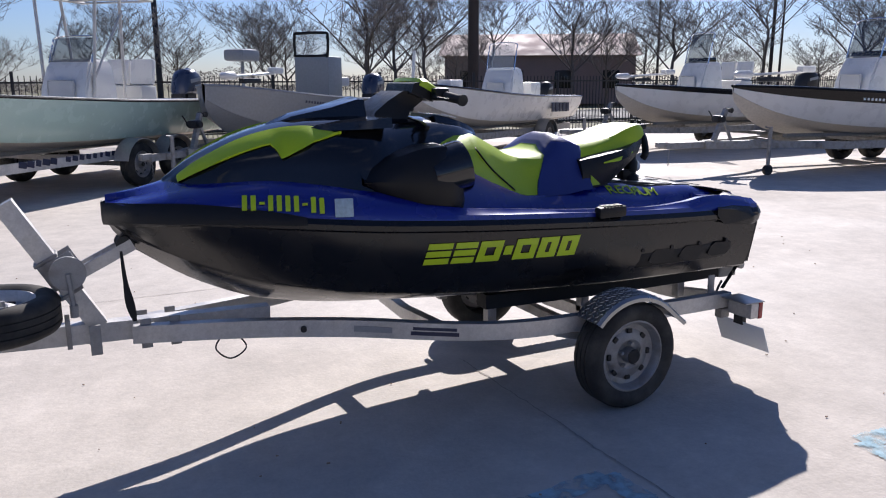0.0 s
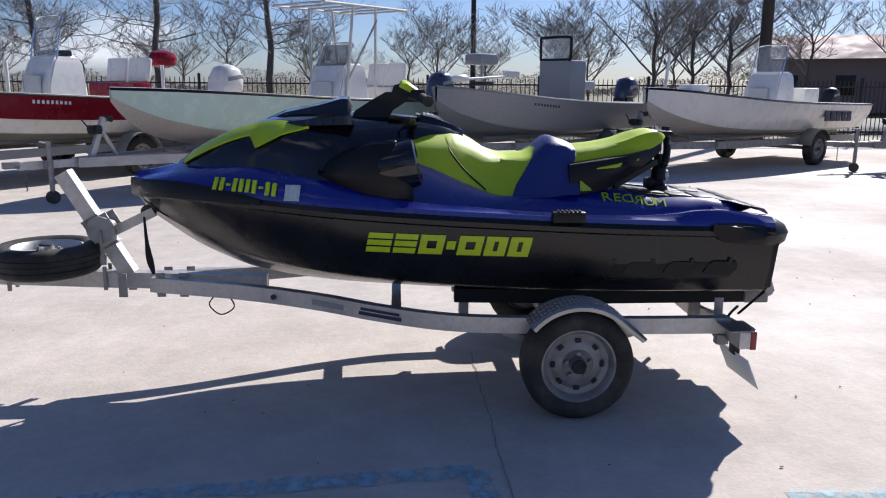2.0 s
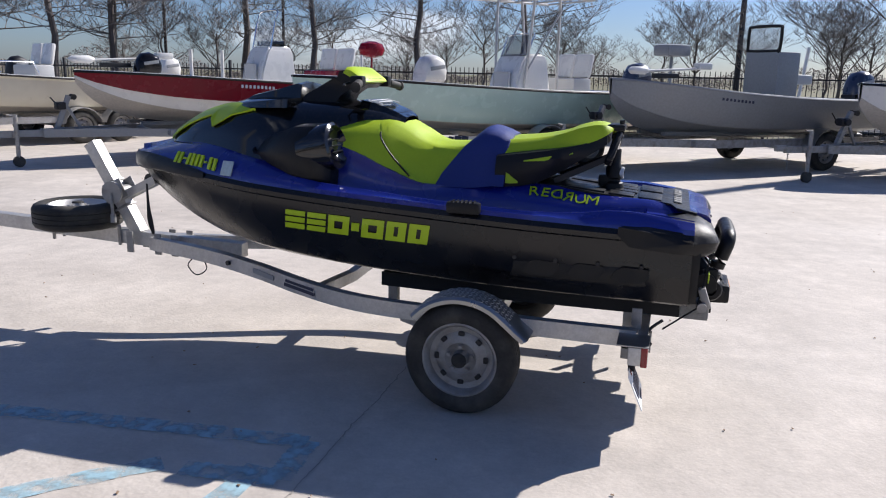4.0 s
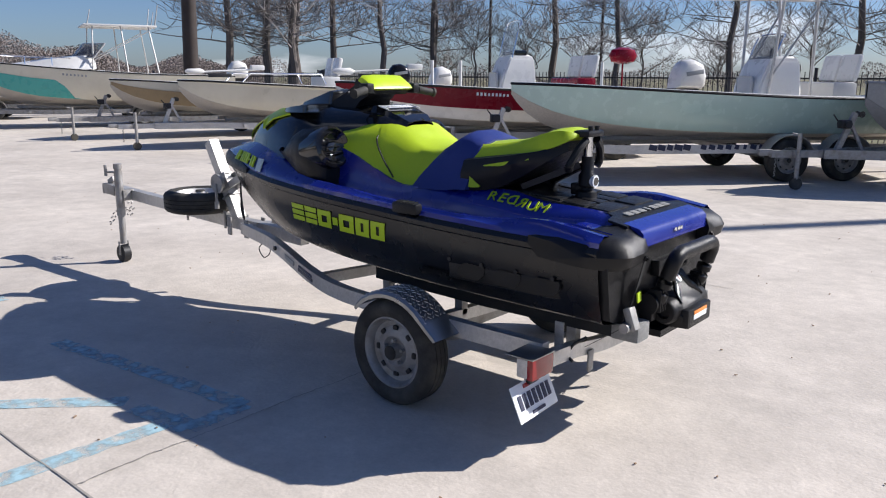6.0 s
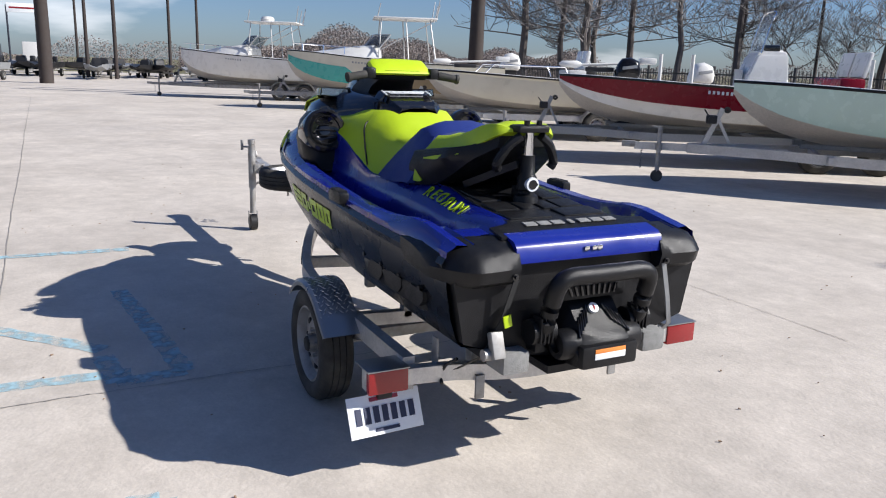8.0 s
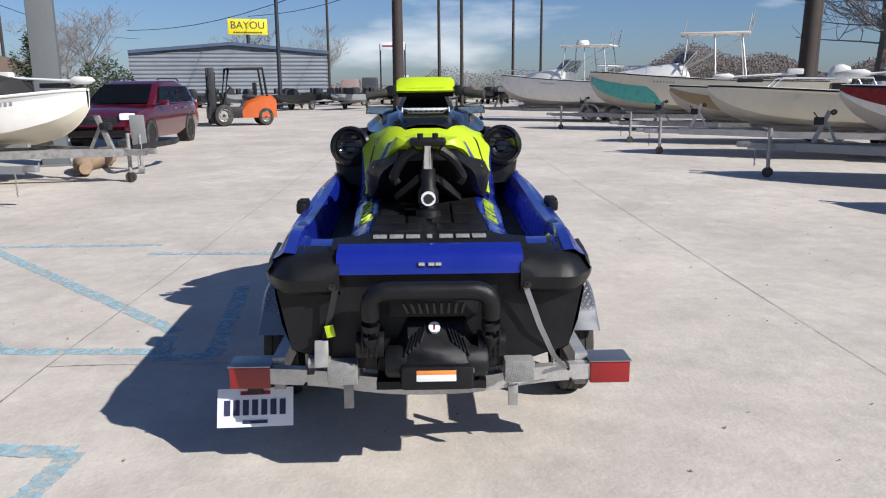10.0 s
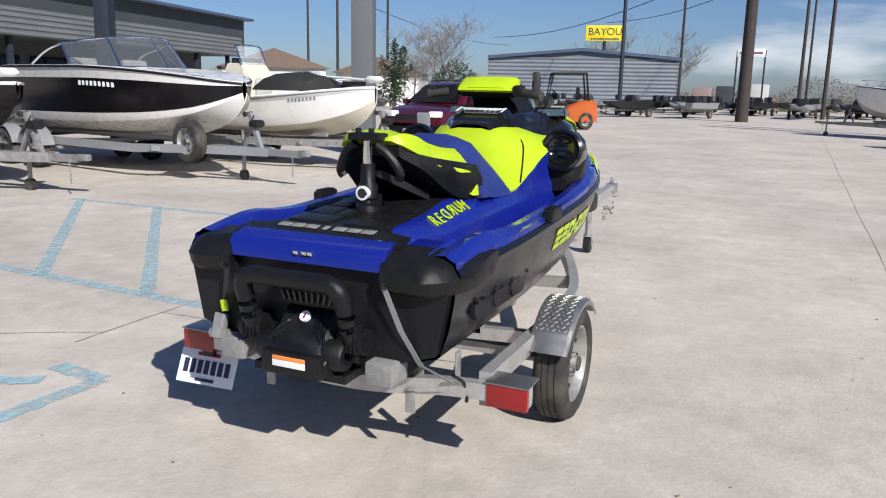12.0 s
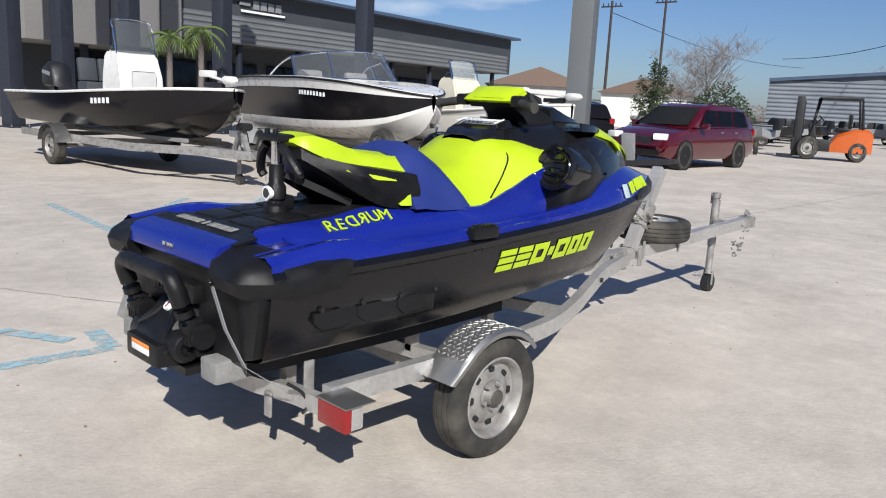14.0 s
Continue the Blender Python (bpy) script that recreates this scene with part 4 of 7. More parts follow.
# ---- trailer ----
trailer = thing("trailer", "bare aluminium single-axle jet ski trailer", "trailer")
for s in (-1, 1):
    bm = B()
    beam(bm, catmull([(-2.15, s * 0.06, 0.497), (-1.65, s * 0.205, 0.490), (-1.25, s * 0.37, 0.480), (-0.92, s * 0.495, 0.452), (-0.6, s * 0.585, 0.432), (-0.25, s * 0.615, 0.424), (0.3, s * 0.615, 0.414), (0.77, s * 0.615, 0.412)], 6), 0.05, 0.078)
    rail = part("side_rail", bm, "alu", trailer)
    bm = B()
    cyl(bm, (-1.46, s * 0.27, 0.487), (-1.475, s * 0.317, 0.487), 0.014)
    part("rail_bolt", bm, "darkmetal", rail)
    if s < 0:
        for k, (x, w, h, zz) in enumerate(((-0.93, 0.20, 0.013, 0.465), (-0.93, 0.22, 0.017, 0.443), (-1.19, 0.17, 0.026, 0.476))):
            bm = B()
            yy = -0.520 if k < 2 else -0.424
            box(bm, (x, yy, zz), (w, 0.005, h), 0.0, pose(0, 0, 0, 0, 5, -19 if k < 2 else -22))
            part("label_bar", bm, "ink" if k < 2 else "hullgrey", rail, "dark bar in place of a dealer's label")
    # fender, wheel
    bm = B()
    rings = []
    for i in range(17):
        a = radians(26 + 114 * i / 16)
        c, z = math.cos(a), math.sin(a)
        r = 0.305
        flare = (0.045, 0.022, 0.008)[i] if i < 3 else 0.0
        rings.append([Vector((c * (rr + flare), s * y, 0.265 + z * rr)) for y, rr in ((0.625, r), (0.785, r), (0.80, r - 0.012), (0.80, r - 0.03), (0.785, r - 0.006), (0.625, r - 0.006))])
    loft(bm, rings)
    fend = part("fender", bm, "tread", trailer, "bright tread-plate fender")
    verts, faces = [], []
    for i in range(27):
        a = radians(36 + 102 * i / 26)
        rad, tan = Vector((math.cos(a), 0, math.sin(a))), Vector((-math.sin(a), 0, math.cos(a)))
        for k in range(6):
            y = s * (0.64 + 0.026 * k + (0.0145 if i % 2 else 0.0))
            c = Vector((0, y, 0.265)) + rad * 0.306
            d = (tan + Vector((0, 1 if (i + k) % 2 else -1, 0))).normalized()
            e = d.cross(rad) * 0.0035
            d = d * 0.012
            q = len(verts)
            verts += [tuple(c + p) for p in (-d, -e, d, e)] + [tuple(c + rad * 0.0028 + p * 0.6) for p in (-d, -e, d, e)]
            faces += [(q + 4, q + 5, q + 6, q + 7)] + [(q + n, q + (n + 1) % 4, q + 4 + (n + 1) % 4, q + 4 + n) for n in range(4)]
    me = bpy.data.meshes.new("tread_bar")
    me.from_pydata(verts, [], faces)
    me.materials.append(M["alu"])
    bars = tagged(new("tread_bar", me), kind="stuff")
    bars.parent = fend


def wheel(parent, m, r=0.265, w=0.155, rim=0.175, name="wheel", rim_finish="steel"):
    """A trailer wheel round the z axis of m, its outer face towards +z."""
    h = w / 2
    bm = B()
    lathe(bm, [(rim, -h * 0.8), (rim + 0.02, -h), (r - 0.035, -h), (r - 0.012, -h * 0.85), (r, -h * 0.6), (r, -h * 0.42), (r - 0.006, -h * 0.40), (r - 0.006, -h * 0.36), (r, -h * 0.34), (r, -h * 0.03), (r - 0.006, -h * 0.02), (r - 0.006, h * 0.02), (r, h * 0.03), (r, h * 0.34), (r - 0.006, h * 0.36), (r - 0.006, h * 0.40), (r, h * 0.42), (r, h * 0.6), (r - 0.012, h * 0.85), (r - 0.035, h), (rim + 0.02, h), (rim, h * 0.8), (rim - 0.01, 0), (rim, -h * 0.8)], m, 40)
    wh = part(name, bm, "rubber", parent, "dusty black trailer tyre")
    bm = B()
    lathe(bm, [(rim + 0.004, h * 0.82), (rim - 0.006, h * 0.86), (rim - 0.016, h * 0.7), (rim - 0.024, h * 0.3), (rim - 0.05, h * 0.22), (rim - 0.075, h * 0.42), (0.075, h * 0.48), (0.055, h * 0.3), (0.04, h * 0.3), (0.035, h * 0.9), (0.02, h * 0.95), (0.0, h * 0.95)], m, 40)
    rimp = part("rim", bm, rim_finish, wh, "galvanised steel rim")
    for k in range(8):
        a = 2 * math.pi * k / 8
        bm = B()
        box(bm, m @ Vector((math.cos(a) * (rim - 0.058), math.sin(a) * (rim - 0.058), h * 0.36)), (0.022, 0.030, 0.014), 0.006, m.to_3x3().to_4x4() @ pose(0, 0, 0, 0, 0, math.degrees(a)))
        part("rim_slot", bm, "darkmetal", rimp)
    bm = B()
    lathe(bm, [(0.034, h * 0.5), (0.036, h * 0.9), (0.03, h * 0.98), (0.0, h * 1.0)], m, 16)
    part("hub_cap", bm, "rubber", rimp)
    for k in range(5):
        a = 2 * math.pi * k / 5 + 0.3
        bm = B()
        c = Vector((math.cos(a) * 0.058, math.sin(a) * 0.058, h * 0.42))
        cyl(bm, m @ c, m @ (c + Vector((0, 0, 0.022))), 0.011, 0.009, 6)
        part("lug_nut", bm, "steel", rimp)
    return wh


wheel(trailer, pose(0, -0.712, 0.265, 90, 0, 0))
wheel(trailer, pose(0, 0.712, 0.265, -90, 0, 0))
wheel(trailer, pose(-2.68, -0.06, 0.645), name="spare_wheel", rim_finish="alu")
bm = B()
beam(bm, [(-4.12, 0, 0.585), (-2.4, 0, 0.515), (-1.55, 0, 0.49)], 0.07, 0.085)
tongue = part("tongue", bm, "alu", trailer)
bm = B()
loft(bm, [[Vector((x, y, z)) for y, z in ((-w, z0), (w, z0), (w, z1), (-w, z1))] for x, w, z0, z1 in ((-4.28, 0.03, 0.55, 0.60), (-4.24, 0.045, 0.54, 0.63), (-4.15, 0.05, 0.545, 0.635), (-4.05, 0.042, 0.535, 0.62))])
box(bm, (-4.17, 0, 0.655), (0.10, 0.02, 0.05), 0.008, pose(0, 0, 0, 0, -25, 0))
part("coupler", bm, "steel", trailer, "galvanised ball coupler")
bm = B()
for k in range(26):
    f = k / 25
    p = Vector((-4.05 + 0.10 * math.sin(f * 9), 0.06 * math.cos(f * 7), 0.52 - 0.20 * math.sin(f * math.pi) - 0.05 * math.sin(f * 17)))
    q = p + Vector((0.022 * (k % 2), 0.022 * ((k + 1) % 2), 0.014))
    cyl(bm, p, q, 0.007, seg=5)
part("safety_chain", bm, "steel", trailer)
# tongue jack with castor
bm = B()
cyl(bm, (-3.80, -0.12, 0.16), (-3.80, -0.12, 0.80), 0.028)
cyl(bm, (-3.80, -0.12, 0.80), (-3.80, -0.12, 0.84), 0.034)
cyl(bm, (-3.80, -0.12, 0.40), (-3.80, -0.12, 0.78), 0.034)
jack = part("tongue_jack", bm, "steel", trailer, "galvanised swivel jack with a castor")
bm = B()
cyl(bm, (-3.80, -0.12, 0.77), (-3.87, -0.19, 0.77), 0.009)
cyl(bm, (-3.87, -0.19, 0.74), (-3.87, -0.19, 0.83), 0.013)
part("crank", bm, "steel", jack)
bm = B()
cyl(bm, (-3.81, -0.15, 0.075), (-3.81, -0.09, 0.075), 0.073, seg=22)
part("castor", bm, "darkmetal", jack)
bm = B()
for s in (-1, 1):
    box(bm, (-3.805, -0.12 + s * 0.038, 0.12), (0.03, 0.006, 0.12), 0.002)
box(bm, (-3.80, -0.06, 0.575), (0.09, 0.10, 0.09), 0.006)
part("castor_fork", bm, "steel", jack)
# winch stand
bm = B()
beam(bm, [(-2.28, 0, 0.54), (-2.585, 0, 1.085)], 0.075, 0.075)
stand = part("winch_stand", bm, "alu", trailer, "leaning aluminium winch stand")
bm = B()
for s in (-1, 1):
    box(bm, (-2.40, s * 0.055, 0.80), (0.14, 0.008, 0.12), 0.004, pose(0, 0, 0, 0, -28, 0))
cyl(bm, (-2.38, -0.09, 0.80), (-2.38, 0.09, 0.80), 0.035)
cyl(bm, (-2.38, -0.10, 0.80), (-2.38, -0.115, 0.80), 0.07, seg=20)
cyl(bm, (-2.38, -0.12, 0.80), (-2.37, -0.125, 0.66), 0.010)
cyl(bm, (-2.37, -0.125, 0.67), (-2.37, -0.125, 0.62), 0.017)
for z, x in ((0.845, -2.455), (0.70, -2.372)):
    box(bm, (x, 0, z), (0.10, 0.095, 0.014), 0.002, pose(0, 0, 0, 0, -29, 0))
part("winch", bm, "steel", stand, "galvanised hand winch")
bm = B()
beam(bm, [(-2.40, -0.045, 0.75), (-2.12, -0.045, 0.885)], 0.012, 0.05)
beam(bm, [(-2.40, 0.045, 0.75), (-2.12, 0.045, 0.885)], 0.012, 0.05)
part("bow_stop_arm", bm, "alu", stand)
bm = B()
lathe(bm, [(0.012, -0.05), (0.038, -0.05), (0.026, 0), (0.038, 0.05), (0.012, 0.05)], pose(-2.15, 0, 0.885, 90, 0, 0), 16)
part("bow_roller", bm, "rubber", stand)
bm = B()
loft(bm, [[p + Vector((dx, dy, 0)) for dx, dy in ((-0.018 * k, 0), (0.018 * k, 0), (0.018 * k, 0.004), (-0.018 * k, 0.004))] for p, k in zip(catmull([(-2.17, -0.055, 0.86), (-2.165, -0.06, 0.74), (-2.155, -0.065, 0.64), (-2.14, -0.06, 0.55)], 4), (0.3, 0.35, 0.4, 0.45, 0.5, 0.6, 0.75, 0.9, 1.0, 1.0, 0.9, 0.7, 0.4))])
part("winch_strap", bm, "strap", stand)
for x, w, h, z, y in ((-2.9, 0.02, 0.13, 0.525, 0.043), (-2.4, 0.02, 0.13, 0.525, 0.043), (-2.30, 0.045, 0.13, 0.495, 0.075), (-2.10, 0.045, 0.13, 0.495, 0.075), (-1.98, 0.045, 0.13, 0.495, 0.08)):
    for dy in (-y, y):
        bm = B()
        box(bm, (x, dy, z), (w, 0.011, h), 0.002)
        part("clamp_plate", bm, "steel", trailer)
bm = B()
tube(bm, catmull([(-1.80, -0.15, 0.46), (-1.83, -0.17, 0.41), (-1.77, -0.18, 0.36), (-1.70, -0.18, 0.40), (-1.73, -0.16, 0.46)], 5), 0.004, 5)
part("wire_loop", bm, "darkmetal", trailer)
# axle, cross members, bunks
bm = B()
beam(bm, [(0, -0.62, 0.275), (0, 0.62, 0.275)], 0.05, 0.05)
axle = part("axle", bm, "steel", trailer)
for s in (-1, 1):
    bm = B()
    box(bm, (0.0, s * 0.60, 0.335), (0.10, 0.06, 0.08), 0.006)
    loft(bm, [[Vector((x, s * y, z)) for y, z in ((0.58, zz), (0.62, zz), (0.62, zz + 0.028), (0.58, zz + 0.028))] for x, zz in ((-0.34, 0.37), (-0.2, 0.33), (0, 0.305), (0.2, 0.33), (0.34, 0.37))])
    part("leaf_spring", bm, "steel", trailer)
    bm = B()
    cyl(bm, (0, s * 0.62, 0.265), (0, s * 0.68, 0.265), 0.04)
    part("hub", bm, "steel", axle)
    for x in (-0.50, 0.05, 0.72):
        y = 0.30 if x > -0.4 else 0.27
        bm = B()
        box(bm, (x, s * y, 0.42), (0.05, 0.05, 0.13), 0.006)
        part("bunk_bracket", bm, "steel", trailer)
    # carpet in the hull's shade: the shade is put into the black colour
    bm = B()
    beam(bm, [(-0.55, s * 0.27, 0.488), (0.2, s * 0.30, 0.482), (0.96, s * 0.321, 0.490)], 0.10, 0.072)
    bunk = part("bunk", bm, "strap", trailer, "carpeted support bunk, its shade painted black")
    bm = B()
    box(bm, (1.015, s * 0.325, 0.492), (0.13, 0.112, 0.085), 0.012)
    part("bunk_end", bm, "carpet", bunk, "worn grey carpet wrap")
    bm = B()
    box(bm, (0.83, s * 0.33, 0.305), (0.012, 0.04, 0.10), 0.003)
    part("slotted_bracket", bm, "steel", trailer)
    bm = B()
    box(bm, (0.74, s * 0.615, 0.34), (0.06, 0.045, 0.05), 0.003)
    part("rail_end_block", bm, "steel", trailer)
    # vertical strap plates standing on the rails
    bm = B()
    box(bm, (0.765, s * 0.50, 0.455), (0.045, 0.008, 0.12), 0.003)
    part("upright_plate", bm, "steel", trailer)
for x, zz, y in ((-0.85, 0.43, 0.51), (0.05, 0.375, 0.6)):
    bm = B()
    beam(bm, [(x, -y, zz), (x, 0, zz - 0.03), (x, y, zz)], 0.05, 0.06)
    part("cross_member", bm, "alu", trailer)
bm = B()
beam(bm, catmull([(0.80, -0.70, 0.395), (0.80, -0.45, 0.38), (0.80, -0.2, 0.345), (0.80, 0, 0.335), (0.80, 0.2, 0.345), (0.80, 0.45, 0.38), (0.80, 0.70, 0.395)], 4), 0.045, 0.065)
part("rear_cross_member", bm, "alu", trailer, "bowed aluminium rear cross member")
for s in (-1, 1):
    bm = B()
    box(bm, (0.815, s * 0.722, 0.387), (0.03, 0.162, 0.090), 0.008)
    tl = part("tail_light", bm, "red", trailer, "rectangular red tail light")
    bm = B()
    box(bm, (0.775, s * 0.722, 0.387), (0.055, 0.155, 0.082), 0.006)
    part("light_housing", bm, "alu", tl)
    bm = B()
    box(bm, (0.765, s * 0.722, 0.435), (0.135, 0.17, 0.005), 0.001)
    part("light_guard", bm, "tread", tl)
# rear plate as plain bars
plate_m = pose(0.785, -0.716, 0.246, 0, -24, 3)
bm = B()
box(bm, (0.765, -0.715, 0.325), (0.03, 0.06, 0.05), 0.004)
part("plate_bracket", bm, "darkmetal", trailer)
bm = B()
box(bm, (0, 0, 0), (0.004, 0.305, 0.155), 0.001, None)
bm.transform(plate_m)
npl = part("number_plate", bm, "plate", trailer, "white number plate with its marks as plain bars")
for i in range(7):
    bm = B()
    box(bm, (0.004, -0.112 + i * 0.037, 0.0), (0.003, 0.024, 0.062), 0.0)
    bm.transform(plate_m)
    part("plate_bar", bm, "ink", npl)
for y, z, w, h, c in ((0.0, 0.058, 0.12, 0.016, "red"), (0.0, -0.058, 0.10, 0.013, "ink")):
    bm = B()
    box(bm, (0.004, y, z), (0.003, w, h))
    bm.transform(plate_m)
    part("plate_bar", bm, c, npl)
# stern straps
for s in (-1, 1):
    bm = B()
    pts = [(1.07, s * 0.345, 0.81), (1.05, s * 0.40, 0.66), (1.01, s * 0.46, 0.53), (0.88, s * 0.53, 0.43)] if s > 0 else [(1.07, s * 0.34, 0.81), (1.05, s * 0.375, 0.66), (1.02, s * 0.43, 0.52), (0.88, s * 0.47, 0.42)]
    loft(bm, [[Vector(p) + Vector((dx, dy, 0)) for dx, dy in ((0, -0.011), (0, 0.011), (0.004, 0.011), (0.004, -0.011))] for p in pts])
    if s > 0:
        sp = tagged(part("tie_down_strap", bm, "hullgrey"), "grey webbing strap holding the stern down", "strap", "stern straps")
    else:
        sp = tagged(part("tie_down_strap", bm, "strap"), "black ratchet strap holding the stern down", "strap", "stern straps")
    if s < 0:
        bm = B()
        box(bm, (1.055, -0.40, 0.565), (0.035, 0.05, 0.10), 0.006, pose(0, 0, 0, 0, -20, 0))
        cyl(bm, (1.045, -0.45, 0.53), (1.045, -0.37, 0.53), 0.022)
        part("ratchet", bm, "steel", sp)
        bm = B()
        box(bm, (1.066, -0.365, 0.655), (0.006, 0.032, 0.045), 0.001, pose(0, 0, 0, 12, 0, 0))
        part("strap_tag", bm, "limepaint", sp, "small yellow-green strap tag")
    bm = B()
    e = 0.53 if s > 0 else 0.465
    tube(bm, catmull([(0.88, s * e, 0.46), (0.83, s * (e + 0.02), 0.42), (0.81, s * (e + 0.03), 0.37), (0.84, s * (e + 0.04), 0.35)], 4), 0.007, 6)
    part("hook", bm, "darkmetal", sp)


# ---- boats on trailers ----
def outboard(boat, x, z, cowl, name="outboard_motor", scale=1.0):
    """An outboard motor on the transom at x, its clamp at height z."""
    k = scale
    bm = B()
    prof = [(-0.02, 0.0), (0.0, 0.16), (0.06, 0.34), (0.16, 0.47), (0.36, 0.50), (0.55, 0.42), (0.62, 0.22), (0.60, 0.05), (0.55, 0.0)]
    rings = []
    for f in (-1, -0.92, -0.7, 0, 0.7, 0.92, 1):
        q = 1 - 0.30 * abs(f) ** 3
        rings.append([Vector((x + 0.05 + k * (0.28 + (a - 0.28) * q), f * 0.19 * k, z + 0.12 + k * (0.2 + (b - 0.2) * q))) for a, b in prof])
    loft(bm, rings)
    o = part(name, bm, cowl, boat, "outboard motor with a rounded cowl", 50)
    bm = B()
    loft(bm, [[Vector((x + 0.05 + k * a, y * k, zz)) for a, y in ((0.14, -w), (0.14, w), (0.48, w * 0.7), (0.48, -w * 0.7))] for zz, w in ((z + 0.13, 0.13), (z - 0.25, 0.09), (z - 0.55, 0.06))])
    box(bm, (x + 0.38, 0, z - 0.45), (0.44, 0.16, 0.025), 0.008)
    loft(bm, [[Vector((xx, r * math.cos(t), z - 0.66 + r * math.sin(t))) for t in (2 * math.pi * i / 10 for i in range(10))] for xx, r in ((x + 0.12, 0.01), (x + 0.2, 0.05), (x + 0.45, 0.06), (x + 0.6, 0.03))])
    part("lower_unit", bm, "darkmetal", o)
    bm = B()
    box(bm, (x + 0.06, 0, z + 0.02), (0.12, 0.24, 0.24), 0.02)
    part("clamp_bracket", bm, "darkmetal", o)
    bm = B()
    for s in (-1, 1):
        box(bm, (x + 0.05 + 0.33 * k, s * 0.192 * k, z + 0.12 + 0.27 * k), (0.34 * k, 0.006, 0.07 * k), 0.002, pose(0, 0, 0, 0, -8, 0))
    part("cowl_band", bm, "hullgrey" if cowl != "hullgrey" else "ink", o)
    return o


def console(boat, x, z, w=0.75, h=0.85, shell="white", screen="clear", tall=0.55, dark_top=True):
    bm = B()
    loft(bm, [[Vector((xx, y, zz)) for xx, y in ((x - a, -ww), (x - a, ww), (x + b, ww), (x + b, -ww))] for zz, a, b, ww in ((z, 0.42, 0.36, w / 2), (z + 0.5 * h, 0.36, 0.33, w / 2), (z + h - 0.08, 0.22, 0.30, w / 2 - 0.03), (z + h, 0.12, 0.24, w / 2 - 0.07))])
    bmesh.ops.bevel(bm, geom=[e for e in bm.edges], offset=0.03, segments=2, affect="EDGES")
    c = part("console", bm, shell, boat, "moulded helm console")
    bm = B()
    loft(bm, [[Vector((xx, y, zz)) for xx, y in ((x - 0.16 + t, -ww), (x - 0.20 + t, -ww * 0.7), (x - 0.20 + t, ww * 0.7), (x - 0.16 + t, ww))] for zz, t, ww in ((z + h - 0.04, 0.0, w / 2 - 0.06), (z + h + tall, 0.17, w / 2 - 0.10))], closed=False)
    bmesh.ops.solidify(bm, geom=bm.faces[:], thickness=0.008)
    part("windscreen", bm, screen, c, "clear acrylic windscreen")
    bm = B()
    ww = w / 2 - 0.04
    tube(bm, catmull([(x - 0.16, -ww, z + h - 0.06), (x - 0.05, -ww, z + h + tall * 0.7), (x + 0.02, -ww * 0.85, z + h + tall + 0.02), (x + 0.02, ww * 0.85, z + h + tall + 0.02), (x - 0.05, ww, z + h + tall * 0.7), (x - 0.16, ww, z + h - 0.06)], 4), 0.014, 6)
    part("grab_rail", bm, "chrome", c)
    if dark_top:
        bm = B()
        box(bm, (x + 0.03, 0, z + h + 0.03), (0.26, w - 0.16, 0.10), 0.02)
        part("dash", bm, "gloss", c)
    bm = B()
    lathe(bm, [(0.15, -0.012), (0.165, 0.0), (0.15, 0.012), (0.138, 0.0), (0.15, -0.012)], pose(x + 0.36, -0.12, z + h * 0.86, 0, 60, 0), 18)
    cyl(bm, (x + 0.25, -0.12, z + h * 0.8), (x + 0.36, -0.12, z + h * 0.86), 0.02)
    part("steering_wheel", bm, "darkmetal", c)
    bm = B()
    box(bm, (x - 0.41, 0, z + h * 0.42), (0.02, w * 0.55, h * 0.42), 0.03)
    part("console_hatch", bm, "seatgrey", c)
    return c


def bench(boat, x, z, w=0.9, material="seatgrey"):
    bm = B()
    box(bm, (x, 0, z + 0.32), (0.42, w, 0.36), 0.05)
    s = part("helm_seat", bm, material, boat, "padded helm seat")
    for k in (-1, 1):
        bm = B()
        box(bm, (x + 0.22, k * w * 0.24, z + 0.72), (0.10, w * 0.44, 0.44), 0.045, pose(0, 0, 0, 0, 12, 0))
        part("backrest", bm, material if material == "fascia" else "white", s)
    return s


